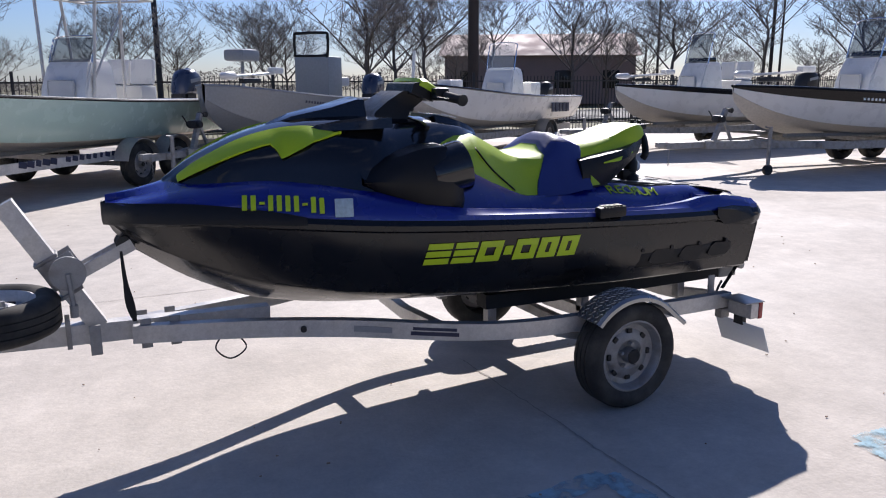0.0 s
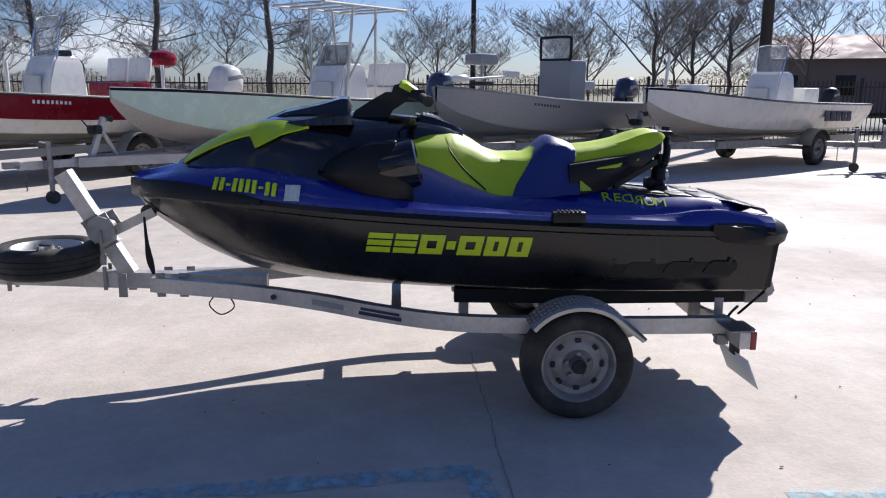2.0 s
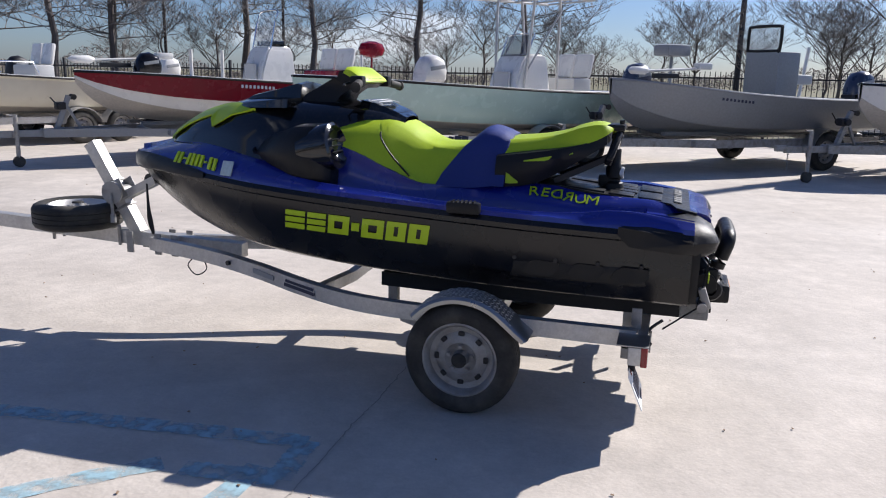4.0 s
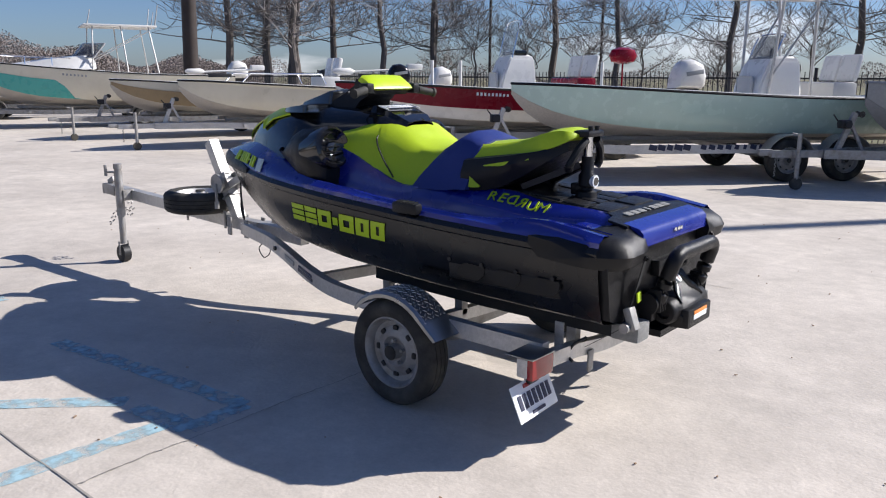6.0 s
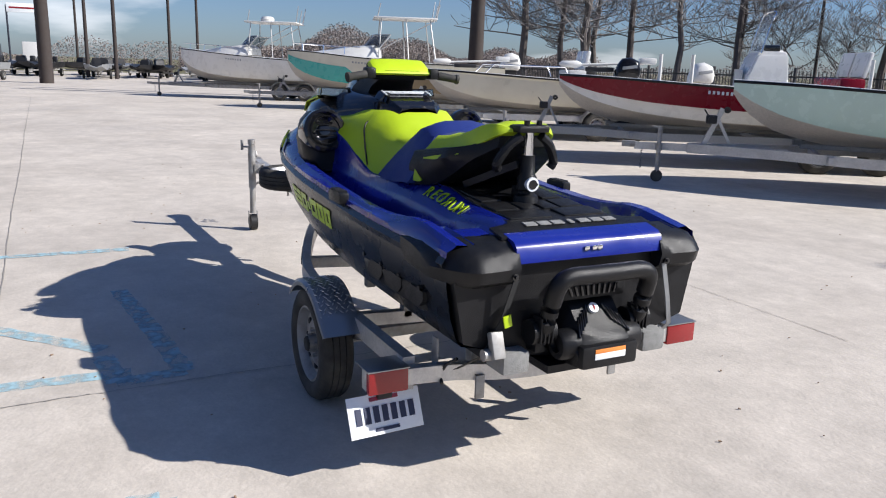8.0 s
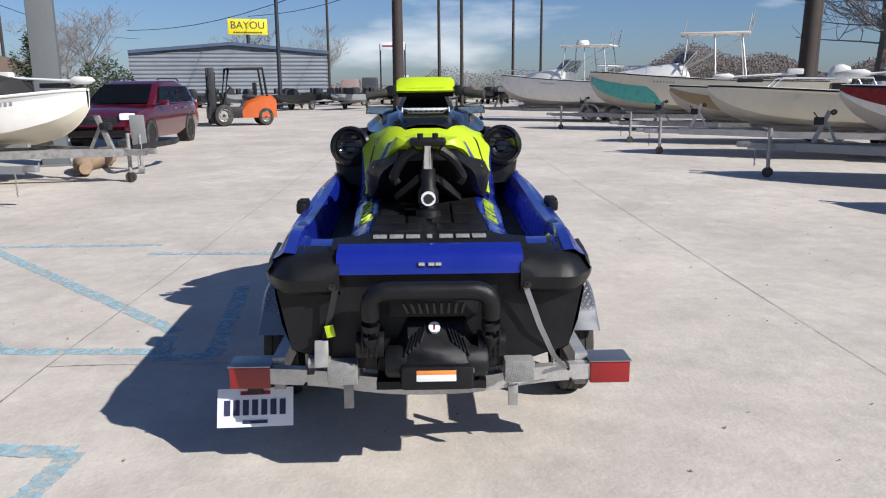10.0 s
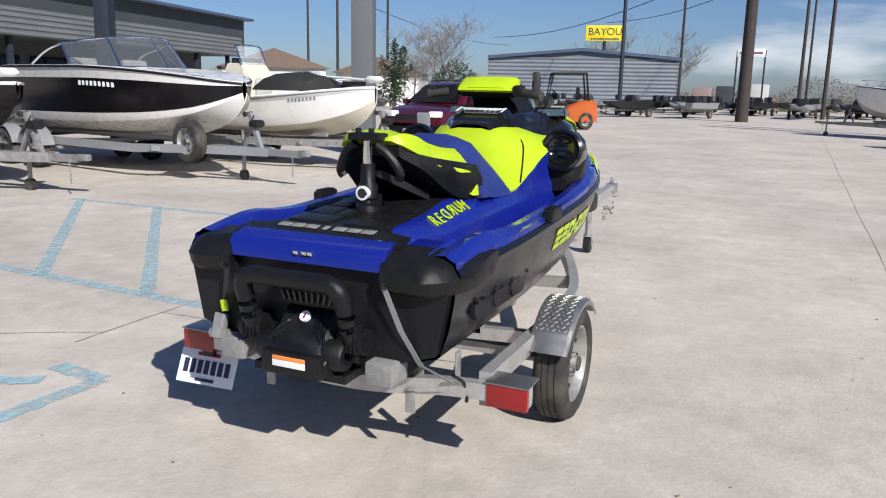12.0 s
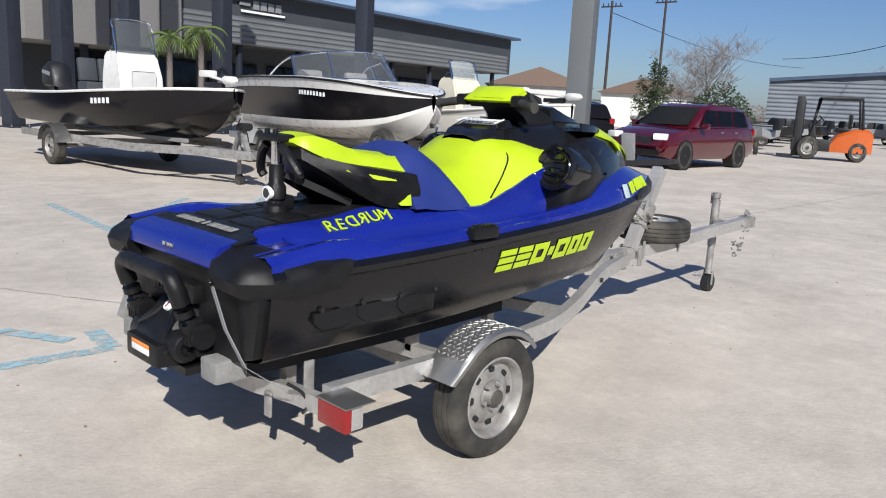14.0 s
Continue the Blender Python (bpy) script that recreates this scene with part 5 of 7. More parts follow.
def boat_hull(bt, L, W, tab, side, bottom, stripe=None, stripe_frac=0.4, inner="white", rub="plastic", lower=None, low=0.4):
    """tab: fraction of length, keel z, chine z, sheer z, half beam share."""
    def ring(f):
        zk, zc, zs, b = interp(tab, f)
        x = f * L
        y = W / 2 * b
        pts = [(0, zk), (y * 0.42, zk + (zc - zk) * 0.52), (y * 0.80, zc), (y * 0.82, zc + 0.02), (y * (0.82 + 0.2 * low), zc + (zs - zc) * low), (y * 0.955, zc + (zs - zc) * (1 - stripe_frac)), (y, zs)]
        return x, pts
    fs = [(i / 26) ** 1.3 for i in range(27)]
    def shell(sel, name, material, label, lift=0.0):
        for s in (-1, 1):
            bm = B()
            loft(bm, [[Vector((ring(f)[0] - lift, s * (max(0, y) + lift), z)) for y, z in [ring(f)[1][i] for i in sel]] for f in fs], closed=False)
            bmesh.ops.solidify(bm, geom=bm.faces[:], thickness=0.012)
            part(name, bm, material, bt, label)
    shell((0, 1, 2), "hull_bottom", bottom, "")
    if lower:
        shell((2, 3, 4), "hull_band", lower, "")
        shell((4, 5), "hull_side", side, "")
        shell((5, 6), "hull_stripe", stripe, "")
    elif stripe:
        shell((2, 3, 4, 5), "hull_side", side, "")
        shell((5, 6), "hull_stripe", stripe, "")
    else:
        shell((2, 3, 4, 5, 6), "hull_side", side, "")
    x1, p1 = ring(1.0)
    bm = B()
    vs = [bm.verts.new((x1, y, z)) for y, z in p1] + [bm.verts.new((x1, -y, z)) for y, z in reversed(p1[1:])]
    bm.faces.new(vs)
    bmesh.ops.solidify(bm, geom=bm.faces[:], thickness=0.03)
    part("transom", bm, side, bt)
    # deck: fore deck, side decks and a sunken cockpit
    bm = B()
    rings = []
    for f in fs:
        x, p = ring(f)
        y, z = p[-1]
        open_ = 0.0 if f < 0.16 else min(1, (f - 0.16) / 0.05)
        if f > 0.985:
            open_ = 0
        yi, d = max(0, y - 0.20), 0.30 * open_
        rings.append([Vector((x, yy, zz)) for yy, zz in ((y, z), (y - 0.02, z + 0.025), (yi, z + 0.03), (yi - 0.02 if yi > 0.03 else 0, z + 0.03 - d), (-(yi - 0.02) if yi > 0.03 else 0, z + 0.03 - d), (-yi, z + 0.03), (-y + 0.02, z + 0.025), (-y, z))])
    loft(bm, rings, closed=False)
    part("deck", bm, inner, bt)
    for s in (-1, 1):
        bm = B()
        tube(bm, [Vector((ring(f)[0], s * ring(f)[1][-1][0], ring(f)[1][-1][1])) for f in fs], 0.022, 6)
        part("rub_rail", bm, rub, bt)
    return ring


BAY = [(0.0, 1.30, 1.36, 1.46, 0.02), (0.03, 1.05, 1.22, 1.455, 0.20), (0.1, 0.78, 1.02, 1.44, 0.47), (0.22, 0.63, 0.86, 1.40, 0.73), (0.4, 0.57, 0.77, 1.34, 0.92), (0.65, 0.56, 0.73, 1.27, 1.0), (1.0, 0.56, 0.72, 1.23, 0.96)]
SKIFF = [(0.0, 1.20, 1.30, 1.50, 0.03), (0.03, 0.98, 1.15, 1.49, 0.22), (0.1, 0.74, 0.98, 1.45, 0.46), (0.22, 0.60, 0.83, 1.38, 0.70), (0.4, 0.55, 0.75, 1.29, 0.88), (0.65, 0.55, 0.72, 1.22, 0.97), (1.0, 0.55, 0.72, 1.18, 0.97)]
BIG = [(0.0, 1.55, 1.62, 1.92, 0.02), (0.03, 1.15, 1.40, 1.91, 0.20), (0.1, 0.85, 1.15, 1.88, 0.47), (0.22, 0.66, 0.95, 1.80, 0.75), (0.4, 0.60, 0.85, 1.70, 0.93), (0.65, 0.58, 0.80, 1.60, 1.0), (1.0, 0.58, 0.80, 1.55, 0.96)]


def bow_patch(bt, ring, end, material, label):
    """A coloured panel on both bows with a raked rear edge."""
    for s in (-1, 1):
        bm = B()
        rows = []
        for k in range(10):
            row = []
            for i in (2, 3, 4, 5):
                x, p = ring(max(0.004, k / 9 * (end + 0.035 * (5 - i))))
                row.append(Vector((x - 0.012, s * (p[i][0] + 0.016), p[i][1])))
            rows.append(row)
        loft(bm, rows, closed=False)
        bmesh.ops.solidify(bm, geom=bm.faces[:], thickness=0.004)
        part("bow_patch", bm, material, bt, label)


def boat_trailer(m, L, W, label, wheels=(0.66,), jack_side=-0.12, spare=False, jack_x=None, finish="steel", tongue_len=1.3):
    tr = thing("boat_trailer", label, "trailer", m, "boat trailers")
    for s in (-1, 1):
        bm = B()
        beam(bm, [(-0.55, s * 0.06, 0.50), (0.6, s * 0.42, 0.50), (1.6, s * (W / 2 - 0.30), 0.49), (L * 0.98, s * (W / 2 - 0.30), 0.48)], 0.06, 0.13)
        part("frame_rail", bm, finish, tr)
        bm = B()
        beam(bm, [(0.9, s * 0.30, 0.63), (L * 0.97, s * 0.42, 0.60)], 0.09, 0.06)
        part("bunk", bm, "carpet", tr)
    bm = B()
    beam(bm, [(-tongue_len, 0, 0.50), (0.8, 0, 0.50)], 0.08, 0.10)
    part("tongue", bm, finish, tr)
    bm = B()
    box(bm, (-tongue_len - 0.08, 0, 0.52), (0.2, 0.09, 0.09), 0.02)
    for k in range(10):
        cyl(bm, (-tongue_len + 0.10 + 0.02 * (k % 2), 0.05, 0.46 - 0.03 * k), (-tongue_len + 0.12 - 0.02 * (k % 2), 0.06, 0.44 - 0.03 * k), 0.009, seg=5)
    part("coupler", bm, "steel", tr)
    for x in (1.2, L * 0.5, L * 0.85):
        bm = B()
        beam(bm, [(x, -W / 2 + 0.35, 0.50), (x, 0, 0.47), (x, W / 2 - 0.35, 0.50)], 0.06, 0.08)
        part("cross_member", bm, finish, tr)
    # winch stand
    bm = B()
    beam(bm, [(-0.35, 0, 0.52), (-0.12, 0, 1.08)], 0.07, 0.07)
    beam(bm, [(0.05, 0, 0.52), (-0.18, 0, 0.95)], 0.04, 0.04)
    ws = part("winch_stand", bm, finish, tr)
    bm = B()
    box(bm, (-0.26, 0, 0.92), (0.15, 0.14, 0.12), 0.02)
    cyl(bm, (-0.26, -0.12, 0.92), (-0.26, 0.12, 0.92), 0.05)
    cyl(bm, (-0.26, 0.13, 0.92), (-0.36, 0.14, 1.05), 0.01)
    part("winch", bm, "darkmetal", ws)
    bm = B()
    lathe(bm, [(0.01, -0.07), (0.045, -0.07), (0.03, 0), (0.045, 0.07), (0.01, 0.07)], pose(-0.06, 0, 1.06, 90, 0, 0), 14)
    part("bow_roller", bm, "rubber", ws)
    # jack
    jx = -tongue_len + 0.35 if jack_x is None else jack_x
    bm = B()
    cyl(bm, (jx, jack_side, 0.15), (jx, jack_side, 0.80), 0.032)
    cyl(bm, (jx, jack_side, 0.78), (jx - 0.12, jack_side, 0.80), 0.012)
    box(bm, (jx, jack_side / 2, 0.5), (0.1, abs(jack_side), 0.1), 0.01)
    jk = part("tongue_jack", bm, "steel", tr)
    bm = B()
    cyl(bm, (jx, jack_side - 0.03, 0.085), (jx, jack_side + 0.03, 0.085), 0.085, seg=18)
    part("castor", bm, "rubber", jk)
    for f in wheels:
        for s in (-1, 1):
            y = s * (W / 2 - 0.10)
            wheel(tr, pose(f * L, y, 0.33, -90 * s, 0, 0), r=0.33, w=0.20, rim=0.20)
            bm = B()
            rings = []
            for i in range(11):
                a = radians(12 + 156 * i / 10)
                rings.append([Vector((f * L + 0.40 * math.cos(a), y + dy, 0.33 + rr * math.sin(a) * 1.0)) for dy, rr in ((-0.13, 0.40), (0.13, 0.40), (0.13, 0.385), (-0.13, 0.385))])
            loft(bm, rings)
            part("fender", bm, "tread" if finish == "steel" else finish, tr)
        bm = B()
        cyl(bm, (f * L, -W / 2 + 0.1, 0.33), (f * L, W / 2 - 0.1, 0.33), 0.035)
        part("axle", bm, "steel", tr)
    if spare:
        sp = wheel(tr, pose(0.74, 0.50, 0.62, -90, 0, 0), r=0.33, w=0.20, rim=0.21, name="spare_wheel")
    return tr


def place(x, y, heading):
    """Bow at x, y; the stern lies in the direction of heading."""
    return pose(x, y, 0, 0, 0, heading)


def hull_marks(bt, ring, f0, n, material, drop=0.10, size=0.055, gap=0.07):
    """A registration mark as a row of plain bars on both bows."""
    for s in (-1, 1):
        for i in range(n):
            f = f0 + i * gap / ring(1.0)[0]
            x, p = ring(f)
            (ya, za), (yb, zb) = p[-2], p[-1]
            t = 1 - drop / max(0.05, zb - za)
            bm = B()
            box(bm, (x, s * (ya + (yb - ya) * t + 0.012), zb - drop), (size * 0.7, 0.006, size), 0.0, pose(0, 0, 0, 0, 0, s * math.degrees(math.atan2(ring(f + 0.01)[1][-1][0] - p[-1][0], 0.01 * ring(1.0)[0]))))
            part("registration_bar", bm, material, bt)


def trolling_motor(bt, x, z, side=0.35, reach=1.1):
    bm = B()
    cyl(bm, (x - 0.1, side, z + 0.14), (x + reach, side, z + 0.20), 0.022)
    tm = part("trolling_motor", bm, "white", bt, "stowed white trolling motor")
    bm = B()
    loft(bm, [[Vector((xx, side + r * math.cos(t), z + 0.15 + r * math.sin(t))) for t in (2 * math.pi * i / 10 for i in range(10))] for xx, r in ((x - 0.42, 0.02), (x - 0.36, 0.06), (x - 0.10, 0.07), (x - 0.02, 0.03))])
    part("motor_pod", bm, "white", tm)
    bm = B()
    box(bm, (x + reach + 0.05, side, z + 0.24), (0.30, 0.16, 0.11), 0.03)
    part("motor_head", bm, "white", tm)
    bm = B()
    box(bm, (x + 0.3, side - 0.05, z + 0.07), (0.5, 0.10, 0.08), 0.02)
    part("mount", bm, "darkmetal", tm)


def t_top(bt, x, z, top, w=1.1, l=1.7):
    t = None
    for s in (-1, 1):
        bm = B()
        tube(bm, [(x - 0.35, s * 0.42, z), (x - 0.25, s * w * 0.42, top)], 0.025, 8)
        tube(bm, [(x + 0.40, s * 0.42, z), (x + 0.30, s * w * 0.42, top)], 0.025, 8)
        tube(bm, [(x - 0.32, s * 0.43, z + 0.5), (x + 0.34, s * w * 0.42, top - 0.2)], 0.018, 6)
        tube(bm, [(x - l * 0.5, s * w / 2, top), (x + l * 0.5, s * w / 2, top)], 0.022, 8)
        t = part("t_top_side", bm, "alu", bt, "tubular aluminium T-top frame")
    for k in range(6):
        xx = x - l * 0.5 + l * k / 5
        bm = B()
        tube(bm, [(xx, -w / 2, top), (xx, w / 2, top)], 0.018, 6)
        part("cross_tube", bm, "alu", t)
    return t


# mint bay boat
m = place(-4.75, 6.9, 48)
mint_trailer = boat_trailer(m, 6.8, 2.4, "aluminium tandem trailer under the mint boat", (0.60, 0.74), finish="alu")
bt = thing("bay_boat", "mint green bay boat with an unpainted T-top frame", "boat", m, "boats on trailers")
rg = boat_hull(bt, 6.8, 2.4, BAY, "mint", "bottom", rub="plastic")
console(bt, 4.3, 1.05, 0.85, 0.85, "white", "screen", 0.32, dark_top=False)
t_top(bt, 4.4, 1.05, 2.85, 1.3, 2.0)
bench(bt, 5.35, 1.0, 1.0)
outboard(bt, 6.85, 1.2, "navy", scale=1.0)
for k, w in enumerate((0.13, 0.12, 0.09, 0.13, 0.12, 0.0, 0.09, 0.10, 0.09, 0.09, 0.07, 0.05, 0.10, 0.08)):
    if w:
        bm = B()
        box(bm, (2.0 + 0.135 * k, -0.934, 0.52), (w, 0.006, 0.085 if k < 5 else 0.07), 0.001, pose(0, 0, 0, 0, 12, 0))
        part("brand_block", bm, "ink", mint_trailer, "dark brand block on the rail")
# red and white bass boat
m = place(-8.4, 6.5, 58)
boat_trailer(m, 7.0, 2.4, "painted trailer under the red and white boat", (0.60, 0.74), finish="hullgrey")
bt = thing("bay_boat", "red and white bay boat with a white outboard", "boat", m, "boats on trailers")
rg = boat_hull(bt, 7.0, 2.4, BAY, "white", "bottom", "redhull", 0.64)
hull_marks(bt, rg, 0.34, 9, "plate", 0.10)
console(bt, 3.5, 1.08, 0.75, 0.9, "white", "clear", 0.60)
bench(bt, 4.8, 1.05, 1.2, "redhull")
outboard(bt, 7.05, 1.2, "white", scale=1.25)
outboard(bt, 0.9, 1.3, "darkhull", "spare_outboard", 0.75)
bm = B()
cyl(bm, (6.1, 0.3, 1.2), (6.1, 0.3, 1.85), 0.02)
loft(bm, [[Vector((6.1 + r * math.cos(u), 0.3 + 0.2 * math.sin(u) * r / 0.3, 2.0 + zz)) for u in (2 * math.pi * i / 14 for i in range(14))] for zz, r, t in ((-0.17, 0.10, 0), (-0.12, 0.26, 0), (0.0, 0.32, 0), (0.12, 0.26, 0), (0.17, 0.10, 0))])
part("covered_seat", bm, "redhull", bt, "red covered fishing seat on a post")
trolling_motor(bt, 0.4, 1.5, 0.2)
for x, y in ((1.6, -0.8), (2.1, -0.9), (4.9, -1.0)):
    bm = B()
    cyl(bm, (x, y, 1.35), (x, y, 1.85), 0.03)
    part("rod_tube", bm, "white", bt)
# grey aluminium boat
m = place(-0.18, 9.1, 42.5)
boat_trailer(m, 5.7, 2.3, "galvanised trailer under the grey boat", (0.68,))
bt = thing("work_skiff", "bare grey aluminium skiff with a boxy console", "boat", m, "boats on trailers")
rg = boat_hull(bt, 5.7, 2.3, SKIFF, "hullgrey", "hullgrey", inner="hullgrey", rub="hullgrey")
hull_marks(bt, rg, 0.28, 9, "ink", 0.12)
bm = B()
box(bm, (3.6, 0.0, 1.55), (0.55, 0.75, 0.95), 0.03)
c = part("console", bm, "hullgrey", bt, "boxy grey console")
for x, z in ((3.35, 2.26), ):
    bm = B()
    tube(bm, catmull([(x, -0.34, 2.0), (x, -0.36, 2.15), (x, -0.36, 2.40), (x, -0.30, 2.46), (x, 0.30, 2.46), (x, 0.36, 2.40), (x, 0.36, 2.10), (x, 0.30, 2.04), (x, -0.30, 2.04), (x, -0.34, 2.10)], 3), 0.03, 6)
    part("window_frame", bm, "plastic", c, "black rubber window frame")
    bm = B()
    box(bm, (x, 0, 2.25), (0.01, 0.66, 0.40))
    part("windscreen", bm, "clear", c)
bm = B()
box(bm, (1.5, 0.3, 2.0), (0.5, 0.42, 0.20), 0.06)
cyl(bm, (1.5, 0.3, 1.1), (1.5, 0.3, 1.95), 0.03)
part("radar_box", bm, "hullgrey", bt)
outboard(bt, 5.7, 1.15, "navy", scale=0.95)
bm = B()
box(bm, (4.1, 0.1, 1.55), (0.5, 0.8, 0.18), 0.05)
part("leaning_seat", bm, "seatgrey", bt)
trolling_motor(bt, 0.6, 1.5, -0.2)
for x, y in ((5.6, -1.1), (5.6, 1.1)):
    bm = B()
    cyl(bm, (x, y, 0.5), (x + 0.25, y, 2.2), 0.035)
    part("guide_pole", bm, "white", bt)
# white skiff with lettered side
m = place(3.6, 9.65, 34)
boat_trailer(m, 6.3, 2.2, "galvanised trailer under the white skiff", (0.66,))
bt = thing("center_console", "white centre console skiff with dark maker's lettering", "boat", m, "boats on trailers")
rg = boat_hull(bt, 6.3, 2.2, SKIFF, "white", "bottom", rub="gloss")
for s in (-1, 1):
    for i in range(5):
        f = 0.70 + i * 0.036
        x, p = rg(f)
        bm = B()
        box(bm, (x, s * (p[-2][0] + p[-1][0]) / 2 + s * 0.02, p[-1][1] - 0.24), (0.17, 0.02, 0.20), 0.0)
        part("brand_block", bm, "ink", bt, "dark brand block")
console(bt, 4.0, 0.95, 0.75, 0.9, "white", "clear", 0.5, dark_top=False)
outboard(bt, 6.3, 1.05, "darkmetal", scale=0.75)
bm = B()
box(bm, (5.1, 0, 1.35), (0.6, 0.7, 0.35), 0.04)
part("cooler_seat", bm, "white", bt)
bm = B()
box(bm, (0.95, -0.30, 1.50), (0.5, 0.3, 0.16), 0.03)
part("anchor_box", bm, "white", bt)
# two boats with dark stripes
m = place(8.6, 10.0, 4)
boat_trailer(m, 6.2, 2.3, "galvanised trailer under a striped white boat", (0.66,))
bt = thing("bay_boat", "white bay boat with a black stripe", "boat", m, "boats on trailers")
rg = boat_hull(bt, 6.2, 2.3, BAY, "white", "bottom", "darkhull", 0.16)
hull_marks(bt, rg, 0.2, 8, "ink", 0.22)
console(bt, 2.6, 1.08, 0.75, 0.9, "white", "screen", 0.6)
outboard(bt, 6.2, 1.2, "darkmetal")
bench(bt, 3.6, 1.05, 1.0)
trolling_motor(bt, 0.5, 1.5, 0.1)
m = place(7.95, 6.15, -6)
boat_trailer(m, 6.2, 2.4, "galvanised trailer under the black-striped boat", (0.6, 0.74), jack_x=0.4, jack_side=-0.5)
bt = thing("bay_boat", "white bay boat with a broad black band", "boat", m, "boats on trailers")
rg = boat_hull(bt, 6.2, 2.4, BAY, "white", "bottom", "darkhull", 0.32)
hull_marks(bt, rg, 0.30, 8, "plate", 0.12)
console(bt, 3.0, 1.08, 0.8, 0.9, "white", "screen", 0.6)
outboard(bt, 6.2, 1.2, "darkmetal")
trolling_motor(bt, 0.5, 1.5, 0.1)
# cream bay boat
m = place(-13.05, 6.12, 70)
boat_trailer(m, 6.2, 2.4, "white trailer under the cream boat", (0.6, 0.74), finish="alu")
bt = thing("bay_boat", "cream flat skiff with a dark winch post", "boat", m, "boats on trailers")
rg = boat_hull(bt, 6.2, 2.4, BAY, "cream", "bottom", "cream", 0.1)
outboard(bt, 6.2, 1.2, "white")
bench(bt, 3.4, 1.05, 0.9)
trolling_motor(bt, 0.5, 1.5, -0.4)
bm = B()
for y in (-0.8, 0.8):
    tube(bm, [(1.2, y * 0.9, 1.42), (1.4, y * 0.9, 1.62), (3.0, y, 1.60), (3.1, y, 1.38)], 0.016, 6)
part("bow_rail", bm, "chrome", bt)
# cream hull beside it; the tan patch paints in its bow's shaded side
m = place(-16.6, 6.4, 75)
boat_trailer(m, 5.6, 2.3, "galvanised trailer under the low cream boat", (0.66,))
bt = thing("bass_boat", "low cream bass boat with the bow's shade painted tan", "boat", m, "boats on trailers")
rg = boat_hull(bt, 5.6, 2.3, BAY, "cream", "bottom")
bow_patch(bt, rg, 0.27, "tan", "shaded side of the bow, painted in dull tan")
outboard(bt, 5.6, 1.2, "darkmetal", scale=0.9)


def cuddy(m, side, label, patch=None):
    """A cabin boat with a windscreen frame, arch and hard top."""
    boat_trailer(m, 7.2, 2.6, "galvanised trailer under a cabin boat", (0.6, 0.74))
    bt = thing("cabin_boat", label, "boat", m, "boats on trailers")
    rg = boat_hull(bt, 7.2, 2.6, BIG, side, "bottom")
    if patch:
        bow_patch(bt, rg, 0.27, patch, "bright teal bow panel")
    hull_marks(bt, rg, 0.30, 7, "hullgrey", 0.16, 0.07, 0.10)
    bm = B()
    loft(bm, [[Vector((x, y, z)) for y, z in ((-w, 1.75), (-w * 0.8, z1), (0, z1 + 0.04), (w * 0.8, z1), (w, 1.75))] for x, w, z1 in ((0.9, 0.35, 1.86), (1.8, 0.75, 2.02), (2.9, 0.95, 2.15), (3.1, 0.95, 2.0))])
    part("cabin_top", bm, "white", bt)
    bm = B()
    rows = []
    for t, zz in ((0.0, 2.08), (0.35, 2.50)):
        rows.append([Vector((2.5 + t + 0.55 * (abs(f)) ** 2, f * (1.0 - t * 0.3), zz)) for f in (-1, -0.7, -0.3, 0, 0.3, 0.7, 1)])
    loft(bm, rows, closed=False)
    bmesh.ops.solidify(bm, geom=bm.faces[:], thickness=0.01)
    ws = part("windscreen", bm, "screen", bt, "raked tinted windscreen")
    bm = B()
    for row in rows:
        tube(bm, row, 0.02, 6)
    for i in (0, 2, 4, 6):
        tube(bm, [rows[0][i], rows[1][i]], 0.02, 6)
    part("screen_frame", bm, "alu", ws)
    bm = B()
    box(bm, (3.9, 0, 3.05), (2.1, 1.7, 0.06), 0.025)
    top = part("hard_top", bm, "white", bt)
    for s in (-1, 1):
        bm = B()
        for x, xx in ((3.0, 3.1), (4.0, 3.9), (4.9, 4.7)):
            tube(bm, [(x, s * 0.95, 1.65), (xx, s * 0.75, 3.03)], 0.022, 6)
        tube(bm, [(3.05, s * 0.9, 2.0), (4.7, s * 0.78, 2.9)], 0.016, 6)
        part("top_frame", bm, "alu", top)
    for x, y, h in ((2.95, -0.7, 0.5), (4.9, 0.7, 0.7), (4.9, -0.7, 0.7), (4.95, 0.3, 0.55), (4.95, -0.3, 0.55)):
        bm = B()
        cyl(bm, (x, y, 3.0), (x + 0.12, y * 1.1, 3.0 + h), 0.02, 0.014, 6)
        part("rod_holder", bm, "alu", top)
    bm = B()
    for s in (-1, 1):
        tube(bm, catmull([(0.2, s * 0.12, 2.15), (0.9, s * 0.6, 2.12), (2.4, s * 1.05, 2.05)], 4), 0.014, 6)
        for x, y, z in ((0.5, 0.32, 2.14), (1.2, 0.75, 2.1), (1.9, 0.95, 2.07)):
            tube(bm, [(x, s * y, z), (x, s * (y + 0.03), 1.84)], 0.012, 5)
    part("bow_rail", bm, "chrome", bt)
    outboard(bt, 7.2, 1.35, "white", scale=1.2)
    return bt


cuddy(place(-23.0, 5.7, 70), "cream", "pale cabin boat with a teal painted bow and hard top", "teal")
b3 = cuddy(place(-31.0, 3.5, 62), "white", "large white fishing boat with a hard top and radar")
bm = B()
lathe(bm, [(0.0, 0.22), (0.22, 0.2), (0.28, 0.1), (0.26, 0.0), (0.0, 0.0)], pose(3.6, 0, 3.09), 20)
part("radar_dome", bm, "white", b3)

